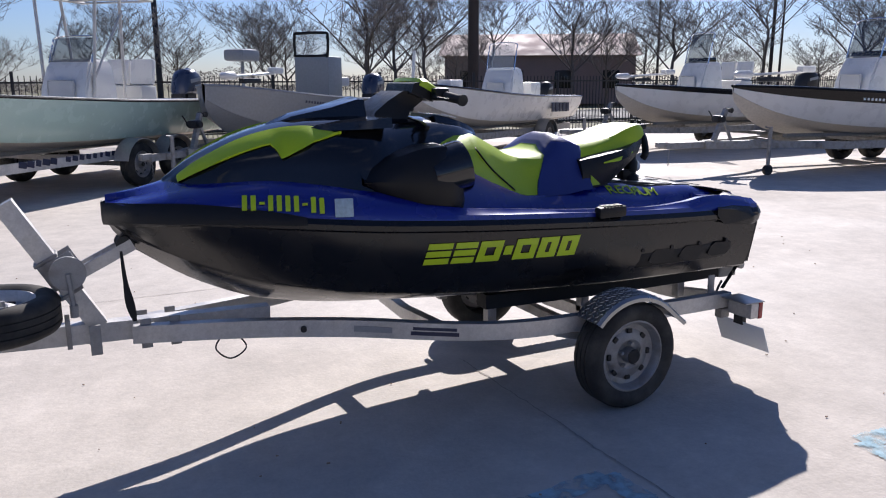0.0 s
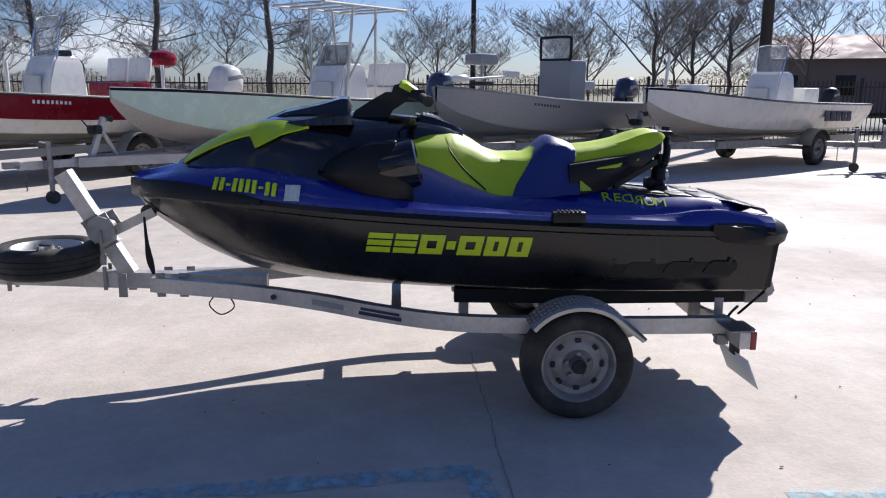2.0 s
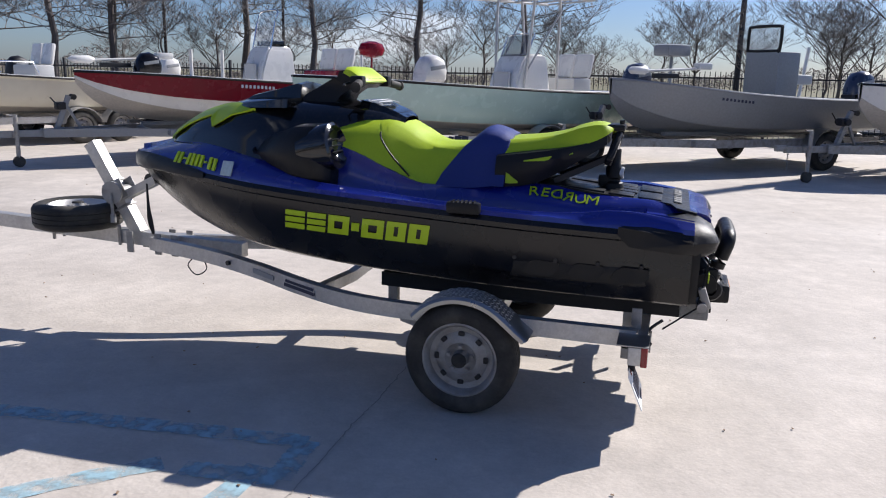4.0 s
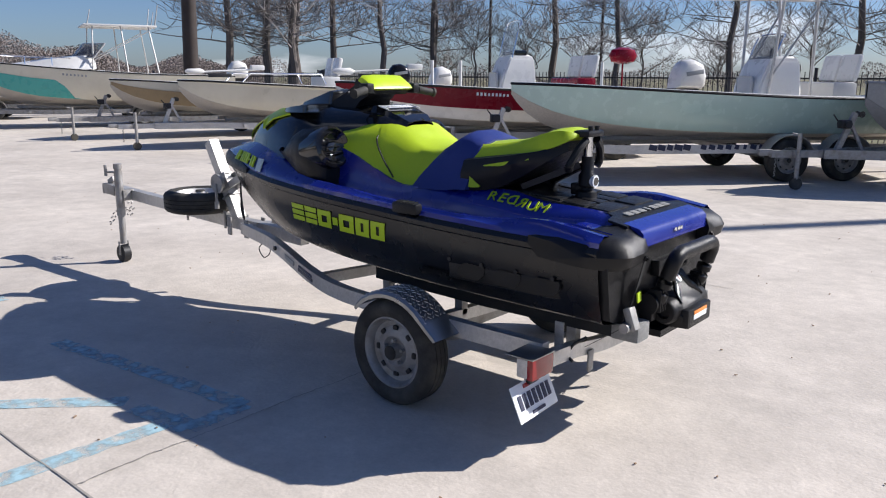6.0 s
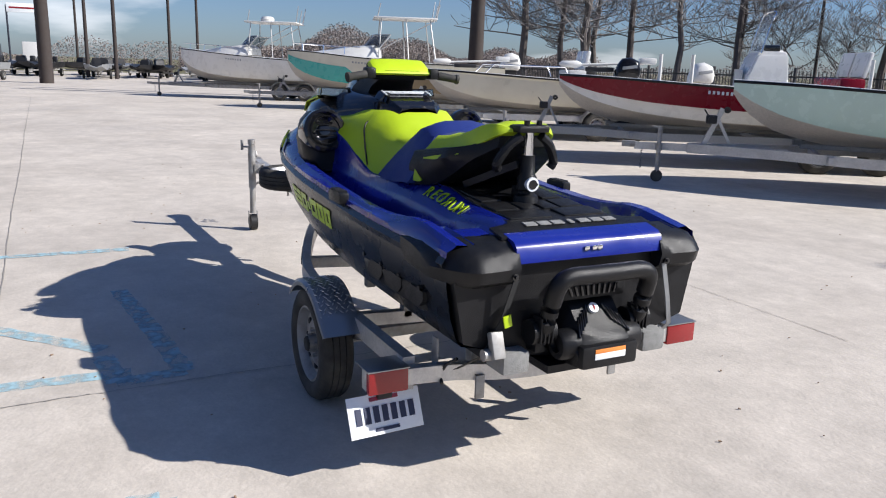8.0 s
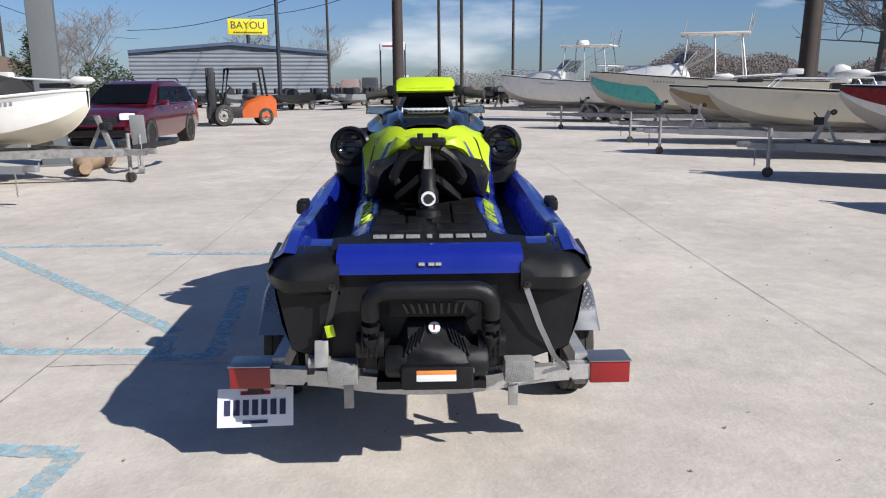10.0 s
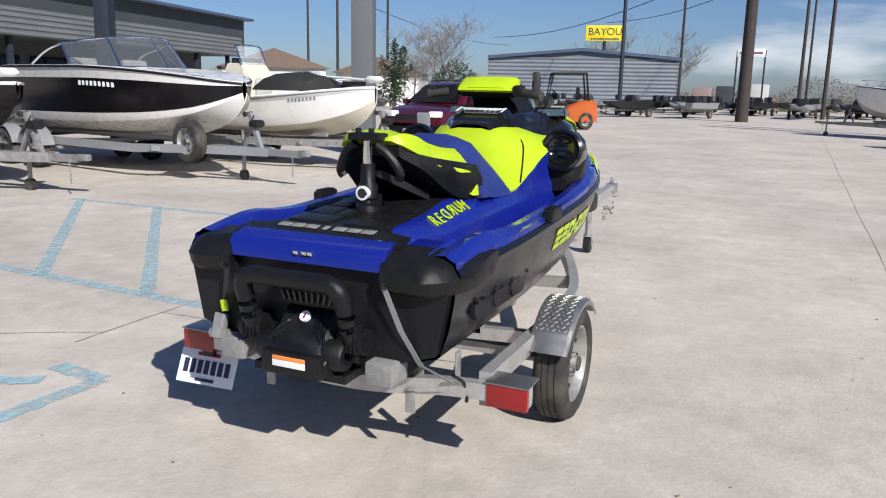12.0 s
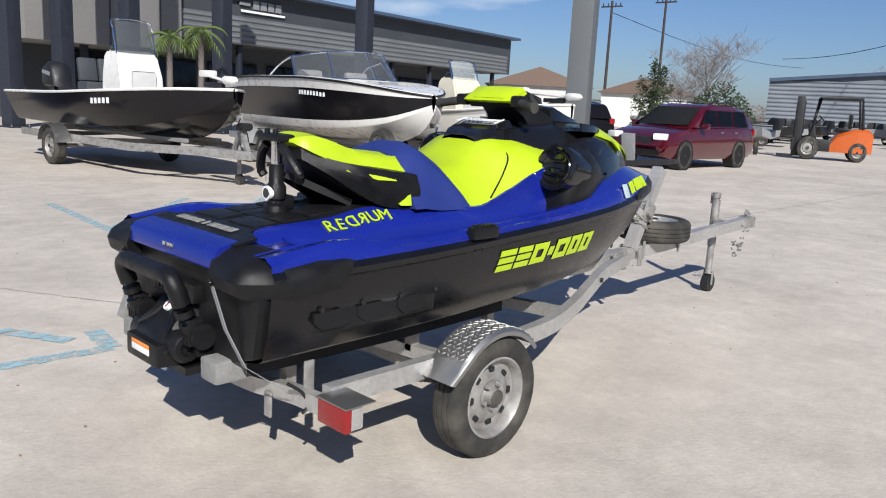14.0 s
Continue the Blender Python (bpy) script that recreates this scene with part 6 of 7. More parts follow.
# black bow-rider, white skiff and black bay boat by the posts
m = place(-6.55, -6.3, 259)
boat_trailer(m, 7.0, 2.5, "grey trailer under the black and white runabout", (0.60, 0.74), finish="hullgrey", spare=True, tongue_len=1.2, jack_x=0.2)
bt = thing("runabout", "black and white runabout with a raked windscreen", "boat", m, "boats on trailers")
RUN = [(0.0, 1.25, 1.36, 1.52, 0.03), (0.03, 1.02, 1.22, 1.55, 0.26), (0.1, 0.80, 1.04, 1.62, 0.52), (0.22, 0.64, 0.92, 1.70, 0.78), (0.4, 0.57, 0.86, 1.75, 0.95), (0.65, 0.56, 0.84, 1.75, 1.0), (1.0, 0.56, 0.82, 1.65, 0.96)]
rg = boat_hull(bt, 7.0, 2.5, RUN, "darkhull", "white", "white", 0.20, lower="white", low=0.16)
hull_marks(bt, rg, 0.28, 9, "plate", 0.26, 0.075, 0.095)
bm = B()
rows = []
for t, zz in ((0.0, 1.76), (0.45, 2.26)):
    rows.append([Vector((1.9 + t + 1.1 * abs(f) ** 2.2, f * (1.08 - t * 0.25), zz - (0.0 if t == 0 else 0.12 * abs(f) ** 3))) for f in (-1, -0.85, -0.6, -0.3, 0, 0.3, 0.6, 0.85, 1)])
loft(bm, rows, closed=False)
bmesh.ops.solidify(bm, geom=bm.faces[:], thickness=0.01)
ws = part("windscreen", bm, "screen", bt, "raked tinted windscreen")
bm = B()
for row in rows:
    tube(bm, row, 0.02, 6)
for i in (0, 2, 4, 6, 8):
    tube(bm, [rows[0][i], rows[1][i]], 0.018, 6)
for s in (-1, 1):
    tube(bm, catmull([rows[1][0 if s < 0 else 8], (4.0, s * 0.95, 2.02), (4.4, s * 1.0, 1.80)], 5), 0.018, 6)
part("screen_frame", bm, "chrome", ws)
for x, y in ((3.6, -0.5), (3.6, 0.5)):
    bm = B()
    box(bm, (x, y, 1.62), (0.14, 0.5, 0.6), 0.06, pose(0, 0, 0, 0, 10, 0))
    part("seat_back", bm, "seatgrey", bt)
bm = B()
box(bm, (5.7, 0, 1.60), (1.0, 1.9, 0.22), 0.08)
part("sun_pad", bm, "white", bt)
bm = B()
for s in (-1, 1):
    tube(bm, catmull([(0.25, s * 0.2, 1.56), (0.6, s * 0.52, 1.63), (1.2, s * 0.85, 1.64)], 4), 0.014, 6)
part("bow_rail", bm, "chrome", bt)

m = place(-9.1, -5.4, 262)
boat_trailer(m, 5.6, 2.2, "galvanised trailer under the pale skiff", (0.66,), tongue_len=0.9)
bt = thing("center_console", "pale grey skiff with a cream console", "boat", m, "boats on trailers")
rg = boat_hull(bt, 5.6, 2.2, SKIFF, "white", "cream", "seatgrey", 0.18, rub="white")
console(bt, 3.2, 1.10, 0.75, 0.85, "cream", "clear", 0.30)
trolling_motor(bt, 0.4, 1.5, -0.2)
bm = B()
loft(bm, [[Vector((x, y, z)) for y, z in ((-w, 1.42), (-w * 0.9, 1.42 + h * 0.7), (-w * 0.4, 1.42 + h), (w * 0.4, 1.42 + h * 0.95), (w * 0.9, 1.42 + h * 0.65), (w, 1.42))] for x, w, h in ((1.1, 0.35, 0.05), (1.25, 0.5, 0.26), (1.7, 0.62, 0.36), (2.2, 0.66, 0.32), (2.5, 0.6, 0.10))])
part("canvas_cover", bm, "strap", bt, "black canvas cover over the foredeck gear")
outboard(bt, 5.6, 1.1, "darkmetal", scale=0.9)
hull_marks(bt, rg, 0.16, 8, "hullgrey", 0.11)

m = place(-3.98, -8.05, 273)
boat_trailer(m, 6.0, 2.4, "galvanised trailer with tread-plate fenders", (0.66,), tongue_len=1.0, jack_x=0.05)
bt = thing("bay_boat", "black bay boat with a white console", "boat", m, "boats on trailers")
rg = boat_hull(bt, 6.0, 2.4, BAY, "darkhull", "darkhull", "darkhull", 0.3, rub="white")
hull_marks(bt, rg, 0.34, 5, "plate", 0.16, 0.09, 0.11)
console(bt, 3.2, 1.10, 0.8, 0.95, "white", "screen", 0.5)
bench(bt, 4.35, 0.98, 0.8, "fascia")
outboard(bt, 6.0, 1.2, "darkmetal", scale=1.1)
trolling_motor(bt, 0.5, 1.46, -0.1, 0.35)
m = place(-0.2, -12.2, 290)
boat_trailer(m, 6.0, 2.4, "galvanised trailer under a pontoon-sided boat", (0.66,))
bt = thing("bay_boat", "dark red bay boat with a dark T-top", "boat", m, "boats on trailers")
boat_hull(bt, 6.0, 2.4, BAY, "redhull", "darkhull", "redhull", 0.3)
console(bt, 3.0, 1.1, 0.8, 0.9, "darkhull", "screen", 0.4)
outboard(bt, 6.0, 1.2, "darkmetal")
t_top(bt, 3.2, 1.05, 2.7, 1.4, 2.0)


# ---- posts, buildings, signs ----
def steel_post(x, y, turn, material, label, h=11.0, w=0.46):
    bm = B()
    box(bm, (0, 0, h / 2), (w, w, h), 0.02)
    p = thing("canopy_post", label, "post", pose(x, y, 0, 0, 0, turn), "canopy posts")
    part("shaft", bm, material, p)
    bm = B()
    box(bm, (0, 0, 0.02), (w + 0.2, w + 0.2, 0.04), 0.005)
    part("base_plate", bm, material, p)
    for a in (-1, 1):
        for b in (-1, 1):
            bm = B()
            cyl(bm, (a * (w / 2 + 0.06), b * (w / 2 + 0.06), 0.0), (a * (w / 2 + 0.06), b * (w / 2 + 0.06), 0.09), 0.018, seg=6)
            part("anchor_bolt", bm, "steel", p)


steel_post(-12.2, -7.45, 20, "post", "pale grey square steel canopy post", w=0.48)
# farther posts of the same row, their shade put into the dark colour
for x, y in ((-5.4, -23.1), (-6.74, -22.66), (-8.5, -21.95), (-11.0, -20.7), (-14.8, -18.1)):
    steel_post(x, y, 20, "darkpost", "square steel canopy post with its shade painted dark navy")


def corrugated(bm, a, b, z0, z1, pitch, depth, vertical=False):
    """A ribbed wall skin from a to b in plan."""
    a, b = Vector((*a, 0)), Vector((*b, 0))
    d = (b - a).normalized()
    nrm = Vector((d.y, -d.x, 0))
    n = max(2, int((z1 - z0) / pitch))
    rows = []
    for i in range(n + 1):
        z = z0 + (z1 - z0) * i / n
        for dz, o in ((0.0, 0.0), (pitch * 0.3, depth), (pitch * 0.5, depth), (pitch * 0.8, 0.0)):
            if z + dz <= z1 + 1e-6:
                rows.append([a + nrm * o + Vector((0, 0, z + dz)), b + nrm * o + Vector((0, 0, z + dz))])
    loft(bm, rows, closed=False)
    return bm


# metal warehouse with a low gable
wh = thing("warehouse", "grey corrugated metal warehouse with blue trim", "building")
fl, fr = Vector((-66.6, -25.6, 0)), Vector((-71.0, -8.8, 0))
dd = (fr - fl).normalized()
inn = Vector((-dd.y, dd.x, 0))
if inn.x > 0:
    inn = -inn
bl_, br_ = fl + inn * 22, fr + inn * 22
bm = B()
ridge_f, ridge_b = (fl + fr) / 2 + Vector((0, 0, 5.35)), (bl_ + br_) / 2 + Vector((0, 0, 5.35))
up = Vector((0, 0, 4.6))
rings = [[p + inn * 0.15 for p in (fl, fl + up, ridge_f, fr + up, fr)], [bl_, bl_ + up, ridge_b, br_ + up, br_]]
loft(bm, rings)
part("wall", bm, "siding", wh)
bm = B()
corrugated(bm, fr.xy, fl.xy, 0, 4.6, 0.33, 0.07)
corrugated(bm, br_.xy, fr.xy, 0, 4.6, 0.33, 0.07)
part("cladding", bm, "siding", wh, "ribbed grey cladding", 10)
for a, b in ((fl + up, ridge_f), (ridge_f, fr + up), (fr + up, br_ + up)):
    bm = B()
    beam(bm, [a - inn * 0.1, b - inn * 0.1], 0.3, 0.28)
    part("eave_trim", bm, "trimblue", wh)
for side in (0, 1):
    a, b, c, d = (fl + up, bl_ + up, ridge_b, ridge_f) if side == 0 else (fr + up, br_ + up, ridge_b, ridge_f)
    bm = B()
    vs = [bm.verts.new(p + Vector((0, 0, 0.12))) for p in (a, b, c, d)]
    bm.faces.new(vs)
    bmesh.ops.solidify(bm, geom=bm.faces[:], thickness=0.08)
    part("roof", bm, "siding", wh)
bm = B()
e = fr + inn * 7
box(bm, (e.x + 0.1, e.y + 0.05, 1.3), (2.6, 0.12, 2.6), 0.02, pose(0, 0, 0, 0, 0, math.degrees(math.atan2(inn.y, inn.x))))
part("roller_door", bm, "fascia", wh)

# showroom with a dark fascia over a shaded front
shop = thing("showroom", "long boat showroom with a dark fascia and ribbed band", "building")
sa, sb = Vector((-39.6, -32.8, 0)), Vector((-6.8, -26.75, 0))
sd = (sb - sa).normalized()
sn = Vector((-sd.y, sd.x, 0))
ang = math.degrees(math.atan2(sd.y, sd.x))
ln = (sb - sa).length
mid = (sa + sb) / 2
bm = B()
box(bm, mid - sn * 9 + Vector((0, 0, 1.7)), (ln, 12, 3.4), 0.0, pose(0, 0, 0, 0, 0, ang))
part("wall", bm, "fascia", shop)
bm = B()
box(bm, mid - sn * 7.5 + Vector((0, 0, 4.55)), (ln + 1, 15, 2.3), 0.0, pose(0, 0, 0, 0, 0, ang))
part("fascia", bm, "fascia", shop)
bm = B()
corrugated(bm, (sb + sn * 0.05).xy, (sa + sn * 0.05).xy, 3.4, 4.6, 0.2, 0.05)
part("ribbed_band", bm, "band", shop, "ribbed grey metal band", 10)
bm = B()
box(bm, mid - sn * 7.3 + Vector((0, 0, 5.78)), (ln + 1.6, 15.8, 0.16), 0.02, pose(0, 0, 0, 0, 0, ang))
part("roof", bm, "trimblue", shop)
for i in range(9):
    p = sa.lerp(sb, (i + 0.3) / 9) - sn * 0.4
    bm = B()
    box(bm, p + Vector((0, 0, 1.7)), (0.22, 0.22, 3.4), 0.01, pose(0, 0, 0, 0, 0, ang))
    part("pillar", bm, "darkpost", shop)
    if i < 8:
        bm = B()
        box(bm, sa.lerp(sb, (i + 0.8) / 9) - sn * 2.93 + Vector((0, 0, 1.5)), (3.0, 0.06, 2.4), 0.01, pose(0, 0, 0, 0, 0, ang))
        part("window", bm, "glassdark", shop)
sg = part("sign_emblem", box(B(), sa.lerp(sb, 0.67) + sn * 0.08 + Vector((0, 0, 4.85)), (2.6, 0.05, 0.10), 0.0, pose(0, 0, 0, 0, 0, ang)), "plate", shop, "white boat-shaped emblem")
for k, (dx, w, h) in enumerate(((-0.9, 0.34, 0.36), (-0.45, 0.34, 0.36), (0.0, 0.34, 0.36), (0.45, 0.34, 0.36), (1.1, 0.6, 0.14))):
    bm = B()
    box(bm, sa.lerp(sb, 0.67) + sd * dx + sn * 0.08 + Vector((0, 0, 5.16)), (w, 0.05, h), 0.0, pose(0, 0, 0, 0, 0, ang))
    part("sign_block", bm, "hullgrey", shop)

bm = B()
box(bm, sa.lerp(sb, 0.905) - sn * 5.6 + Vector((0, 0, 5.3)), (ln * 0.19, 12, 5.0), 0.03, pose(0, 0, 0, 0, 0, ang))
part("tall_block", bm, "render_wall", shop, "taller pale grey end block")
for k in range(3):
    bm = B()
    box(bm, sa.lerp(sb, 0.84 + 0.065 * k) + sn * 0.42 + Vector((0, 0, 5.3)), (0.05, 0.03, 4.9), 0.004, pose(0, 0, 0, 0, 0, ang))
    part("panel_joint", bm, "fascia", shop)

# tall yellow sign
sg = thing("pole_sign", "yellow board sign with dark lettering on a pole", "sign", pose(-89.0, -19.9, 0, 0, 0, 13.6))
bm = B()
box(bm, (0, 0, 8.25), (0.35, 4.4, 1.75), 0.04)
part("board", bm, "yellow", sg)
bm = B()
cyl(bm, (0, 0, 0), (0, 0, 7.4), 0.2)
part("pole", bm, "darkpost", sg)
words("BAYOU", 1.15, pose(0.19, 0, 8.4, 90, 0, 90), "signtext", sg, "letters", 0.01)
for i in range(12):
    bm = B()
    box(bm, (0.19, -1.5 + i * 0.27, 7.62), (0.02, 0.2, 0.17))
    part("small_bar", bm, "signtext", sg)
sg = thing("pole_sign", "white and red board on two thin posts", "sign", pose(-68, -2.6, 0))
bm = B()
box(bm, (0, 0, 5.0), (0.2, 2.2, 0.7), 0.02)
part("board", bm, "plate", sg)
for y in (-1.1, 1.1):
    bm = B()
    cyl(bm, (0, y, 0), (0, y, 5.2), 0.07)
    part("post", bm, "darkpost", sg)
bm = B()
box(bm, (0.11, 0, 5.0), (0.02, 1.8, 0.12))
part("bar", bm, "red", sg)


# ---- vehicles ----
def car(m, paint, label, L=4.95, W=1.92, H=1.75, pick_up=False):
    """A family estate standing along x, nose at -x."""
    c = thing("car", label, "car", m, "parked cars")
    low = [(-0.5, 0.62, 0.45, 0.70), (-0.485, 0.80, 0.35, 0.92), (-0.42, 0.96, 0.28, 0.98), (-0.30, 1.06, 0.26, 1.0), (-0.22, 1.10, 0.26, 1.0), (0.25, 1.12, 0.26, 1.0), (0.44, 1.12, 0.28, 0.98), (0.49, 1.0, 0.38, 0.94), (0.5, 0.8, 0.45, 0.88)]
    bm = B()
    loft(bm, [[Vector((f * L, y, z)) for y, z in ((-w * W / 2 * 0.92, zb), (-w * W / 2, zb + 0.15), (-w * W / 2, zt - 0.25), (-w * W / 2 * 0.93, zt - 0.03), (0, zt + 0.02), (w * W / 2 * 0.93, zt - 0.03), (w * W / 2, zt - 0.25), (w * W / 2, zb + 0.15), (w * W / 2 * 0.92, zb))] for f, zt, zb, w in low])
    body = part("body", bm, paint, c, "", 30)
    cab = [(-0.24, 1.08, 0.90, 1.09), (-0.07, 1.62, 0.80, 1.10), (0.02, 1.71, 0.78, 1.10), (0.25, 1.71, 0.78, 1.10), (0.40, 1.60, 0.78, 1.10), (0.485, 1.12, 0.84, 1.08)]
    bm = B()
    loft(bm, [[Vector((f * L, y, z)) for y, z in ((-0.92 * W / 2, zb), (-w * W / 2, zt - 0.08), (-w * W / 2 * 0.85, zt), (w * W / 2 * 0.85, zt), (w * W / 2, zt - 0.08), (0.92 * W / 2, zb))] for f, zt, w, zb in cab])
    cabin = part("cabin", bm, paint, c, "", 30)
    for s in (-1, 1):
        for f0, f1, g0, g1 in ((-0.15, 0.04, -0.07, 0.04), (0.055, 0.22, 0.055, 0.215), (0.235, 0.40, 0.235, 0.365)):
            bm = B()
            q = [Vector((f0 * L, s * (0.925 * W / 2 + 0.004), 1.14)), Vector((f1 * L, s * (0.925 * W / 2 + 0.004), 1.14)), Vector((g1 * L, s * (0.80 * W / 2 + 0.012), 1.56)), Vector((g0 * L, s * (0.80 * W / 2 + 0.012), 1.56))]
            bm.faces.new([bm.verts.new(p) for p in q])
            bmesh.ops.solidify(bm, geom=bm.faces[:], thickness=0.012)
            part("side_window", bm, "glassdark", c)
        bm = B()
        box(bm, (-0.16 * L, s * (W / 2 + 0.10), 1.14), (0.16, 0.2, 0.15), 0.04)
        part("wing_mirror", bm, paint, c)
        bm = B()
        box(bm, (-0.468 * L, s * 0.68, 0.84), (0.26, 0.36, 0.16), 0.04, pose(0, 0, 0, 0, 0, -s * 22))
        part("headlight", bm, "plate", c)
        bm = B()
        box(bm, (0.488 * L, s * 0.78, 0.98), (0.10, 0.22, 0.22), 0.03)
        part("tail_light", bm, "red", c)
        for f in (0.06, 0.22):
            bm = B()
            box(bm, (f * L, s * (W / 2 + 0.012), 0.98), (0.17, 0.03, 0.03), 0.008)
            part("door_handle", bm, "chrome", c)
        for f in (-0.31, 0.29):
            bm = B()
            cyl(bm, (f * L, s * (W / 2 - 0.28), 0.37), (f * L, s * (W / 2 + 0.006), 0.37), 0.41, seg=30)
            part("wheel_arch", bm, "plastic", c)
            wheel(c, pose(f * L, s * (W / 2 - 0.09), 0.37, -90 * s, 0, 0), r=0.37, w=0.22, rim=0.25)
    bm = B()
    q = [Vector((-0.232 * L, -0.76, 1.12)), Vector((-0.232 * L, 0.76, 1.12)), Vector((-0.082 * L, 0.64, 1.60)), Vector((-0.082 * L, -0.64, 1.60))]
    bm.faces.new([bm.verts.new(p + Vector((-0.012, 0, 0.02))) for p in q])
    bmesh.ops.solidify(bm, geom=bm.faces[:], thickness=0.01)
    part("windscreen", bm, "glassdark", c)
    bm = B()
    box(bm, (-0.487 * L, 0, 0.70), (0.10, 0.95, 0.26), 0.04)
    part("grille", bm, "darkmetal", c)
    bm = B()
    box(bm, (-0.49 * L, 0, 0.44), (0.12, 1.5, 0.16), 0.04)
    part("front_bumper", bm, "plastic", c)
    for s in (-1, 1):
        bm = B()
        tube(bm, [(0.0, s * 0.62, 1.73), (0.04 * L, s * 0.62, 1.77), (0.30 * L, s * 0.62, 1.77), (0.34 * L, s * 0.62, 1.70)], 0.018, 6)
        part("roof_rail", bm, "darkmetal", c)
    return c


car(pose(-17.9, -7.8, 0, 0, 0, 178), "carred", "dark red sport utility vehicle parked on concrete")
car(pose(-24.5, -16.5, 0, 0, 0, 60), "darkhull", "black pickup-height car parked behind the post")

fk = thing("forklift", "orange forklift with a dark mast and overhead guard", "forklift", pose(-28.2, -7.4, 0, 0, 0, 113))
fk.scale = (0.92, 0.95, 1.06)
bm = B()
loft(bm, [[Vector((x, y, z)) for y, z in ((-w, 0.30), (-w, z1 - 0.1), (-w * 0.8, z1), (w * 0.8, z1), (w, z1 - 0.1), (w, 0.30))] for x, w, z1 in ((0.05, 0.5, 0.66), (0.30, 0.55, 0.92), (0.9, 0.58, 1.10), (1.35, 0.56, 1.12), (1.55, 0.48, 0.95))])
part("body", bm, "orange", fk)
bm = B()
box(bm, (-0.35, 0, 0.5), (1.1, 1.0, 0.4), 0.04)
part("floor_frame", bm, "darkmetal", fk)
for x, y, r in ((-0.75, 0.5, 0.40), (-0.75, -0.5, 0.40), (1.05, 0.48, 0.33), (1.05, -0.48, 0.33)):
    wheel(fk, pose(x, y, r, -90 if y > 0 else 90, 0, 0), r=r, w=0.26, rim=r * 0.6)
bm = B()
for s in (-1, 1):
    tube(bm, [(-0.70, s * 0.45, 0.7), (-0.45, s * 0.45, 2.1), (1.0, s * 0.45, 2.12), (1.15, s * 0.45, 1.1)], 0.06, 6)
guard = part("overhead_guard", bm, "darkmetal", fk)
for k in range(7):
    bm = B()
    tube(bm, [(-0.4 + 0.22 * k, -0.45, 2.12), (-0.4 + 0.22 * k, 0.45, 2.12)], 0.025, 6)
    part("guard_bar", bm, "darkmetal", guard)
for s in (-1, 1):
    bm = B()
    box(bm, (-1.16, s * 0.32, 1.12), (0.26, 0.10, 2.05), 0.01)
    part("mast_rail", bm, "darkmetal", fk)
    bm = B()
    box(bm, (-1.55, s * 0.25, 0.10), (0.6, 0.12, 0.05), 0.008)
    part("fork", bm, "darkmetal", fk)
bm = B()
box(bm, (-1.30, 0, 0.5), (0.06, 0.9, 0.45), 0.01)
part("carriage", bm, "darkmetal", fk)
for z in (0.4, 0.9, 1.4, 1.9):
    bm = B()
    box(bm, (-1.12, 0, z), (0.08, 0.6, 0.10), 0.01)
    part("mast_cross_bar", bm, "darkmetal", fk)
for y in (-0.18, 0.18):
    bm = B()
    cyl(bm, (-1.02, y, 0.3), (-1.02, y, 2.0), 0.05, seg=10)
    part("lift_cylinder", bm, "darkmetal", fk)
bm = B()
box(bm, (-0.62, 0, 0.95), (0.22, 0.8, 0.6), 0.05, pose(0, 0, 0, 0, -14, 0))
part("dash_panel", bm, "darkmetal", fk)
bm = B()
cyl(bm, (-0.52, 0, 1.2), (-0.34, 0, 1.42), 0.025)
lathe(bm, [(0.15, -0.012), (0.165, 0.0), (0.15, 0.012), (0.138, 0.0), (0.15, -0.012)], pose(-0.33, 0, 1.43, 0, 40, 0), 16)
part("steering_wheel", bm, "plastic", fk)
bm = B()
box(bm, (0.45, 0, 1.05), (0.5, 0.5, 0.16), 0.05)
box(bm, (0.72, 0, 1.35), (0.12, 0.5, 0.5), 0.05)
part("operator_seat", bm, "plastic", fk)

# utility trailer front with gear and a fallen log by it
ut = thing("utility_trailer", "bare steel trailer tongue with a battery box", "trailer", pose(-11.5, -5.4, 0, 0, 0, 190))
bm = B()
for s in (-1, 1):
    beam(bm, [(-1.4, 0, 0.48), (0.2, s * 0.5, 0.48), (0.9, s * 0.5, 0.48)], 0.06, 0.1)
part("frame", bm, "darkmetal", ut)
for s in (-1, 1):
    bm = B()
    beam(bm, [(0.8, s * 0.5, 0.0), (0.8, s * 0.5, 0.45)], 0.08, 0.08)
    part("stand", bm, "darkmetal", ut)
bm = B()
box(bm, (-0.6, 0, 0.76), (0.08, 0.26, 0.56), 0.02, pose(0, 0, 0, 0, -14, 0))
part("tool_panel", bm, "hullgrey", ut)
bm = B()
cyl(bm, (-1.1, -0.1, 0.1), (-1.1, -0.1, 0.7), 0.03)
cyl(bm, (-1.1, -0.14, 0.08), (-1.1, -0.06, 0.08), 0.08)
part("jack", bm, "steel", ut)
lg = B()
tube(lg, catmull([(-12.6, -6.6, 0.17), (-11.8, -6.3, 0.2), (-10.9, -6.35, 0.19), (-9.9, -5.9, 0.15)], 4), [0.16, 0.18, 0.17, 0.19, 0.2, 0.18, 0.19, 0.2, 0.17, 0.16, 0.17, 0.15, 0.1], 10)
tagged(part("log", lg, "log"), "weathered broken log lying on the concrete", "log")


# ---- far row of small craft and machines ----
rnd = random.Random(5)


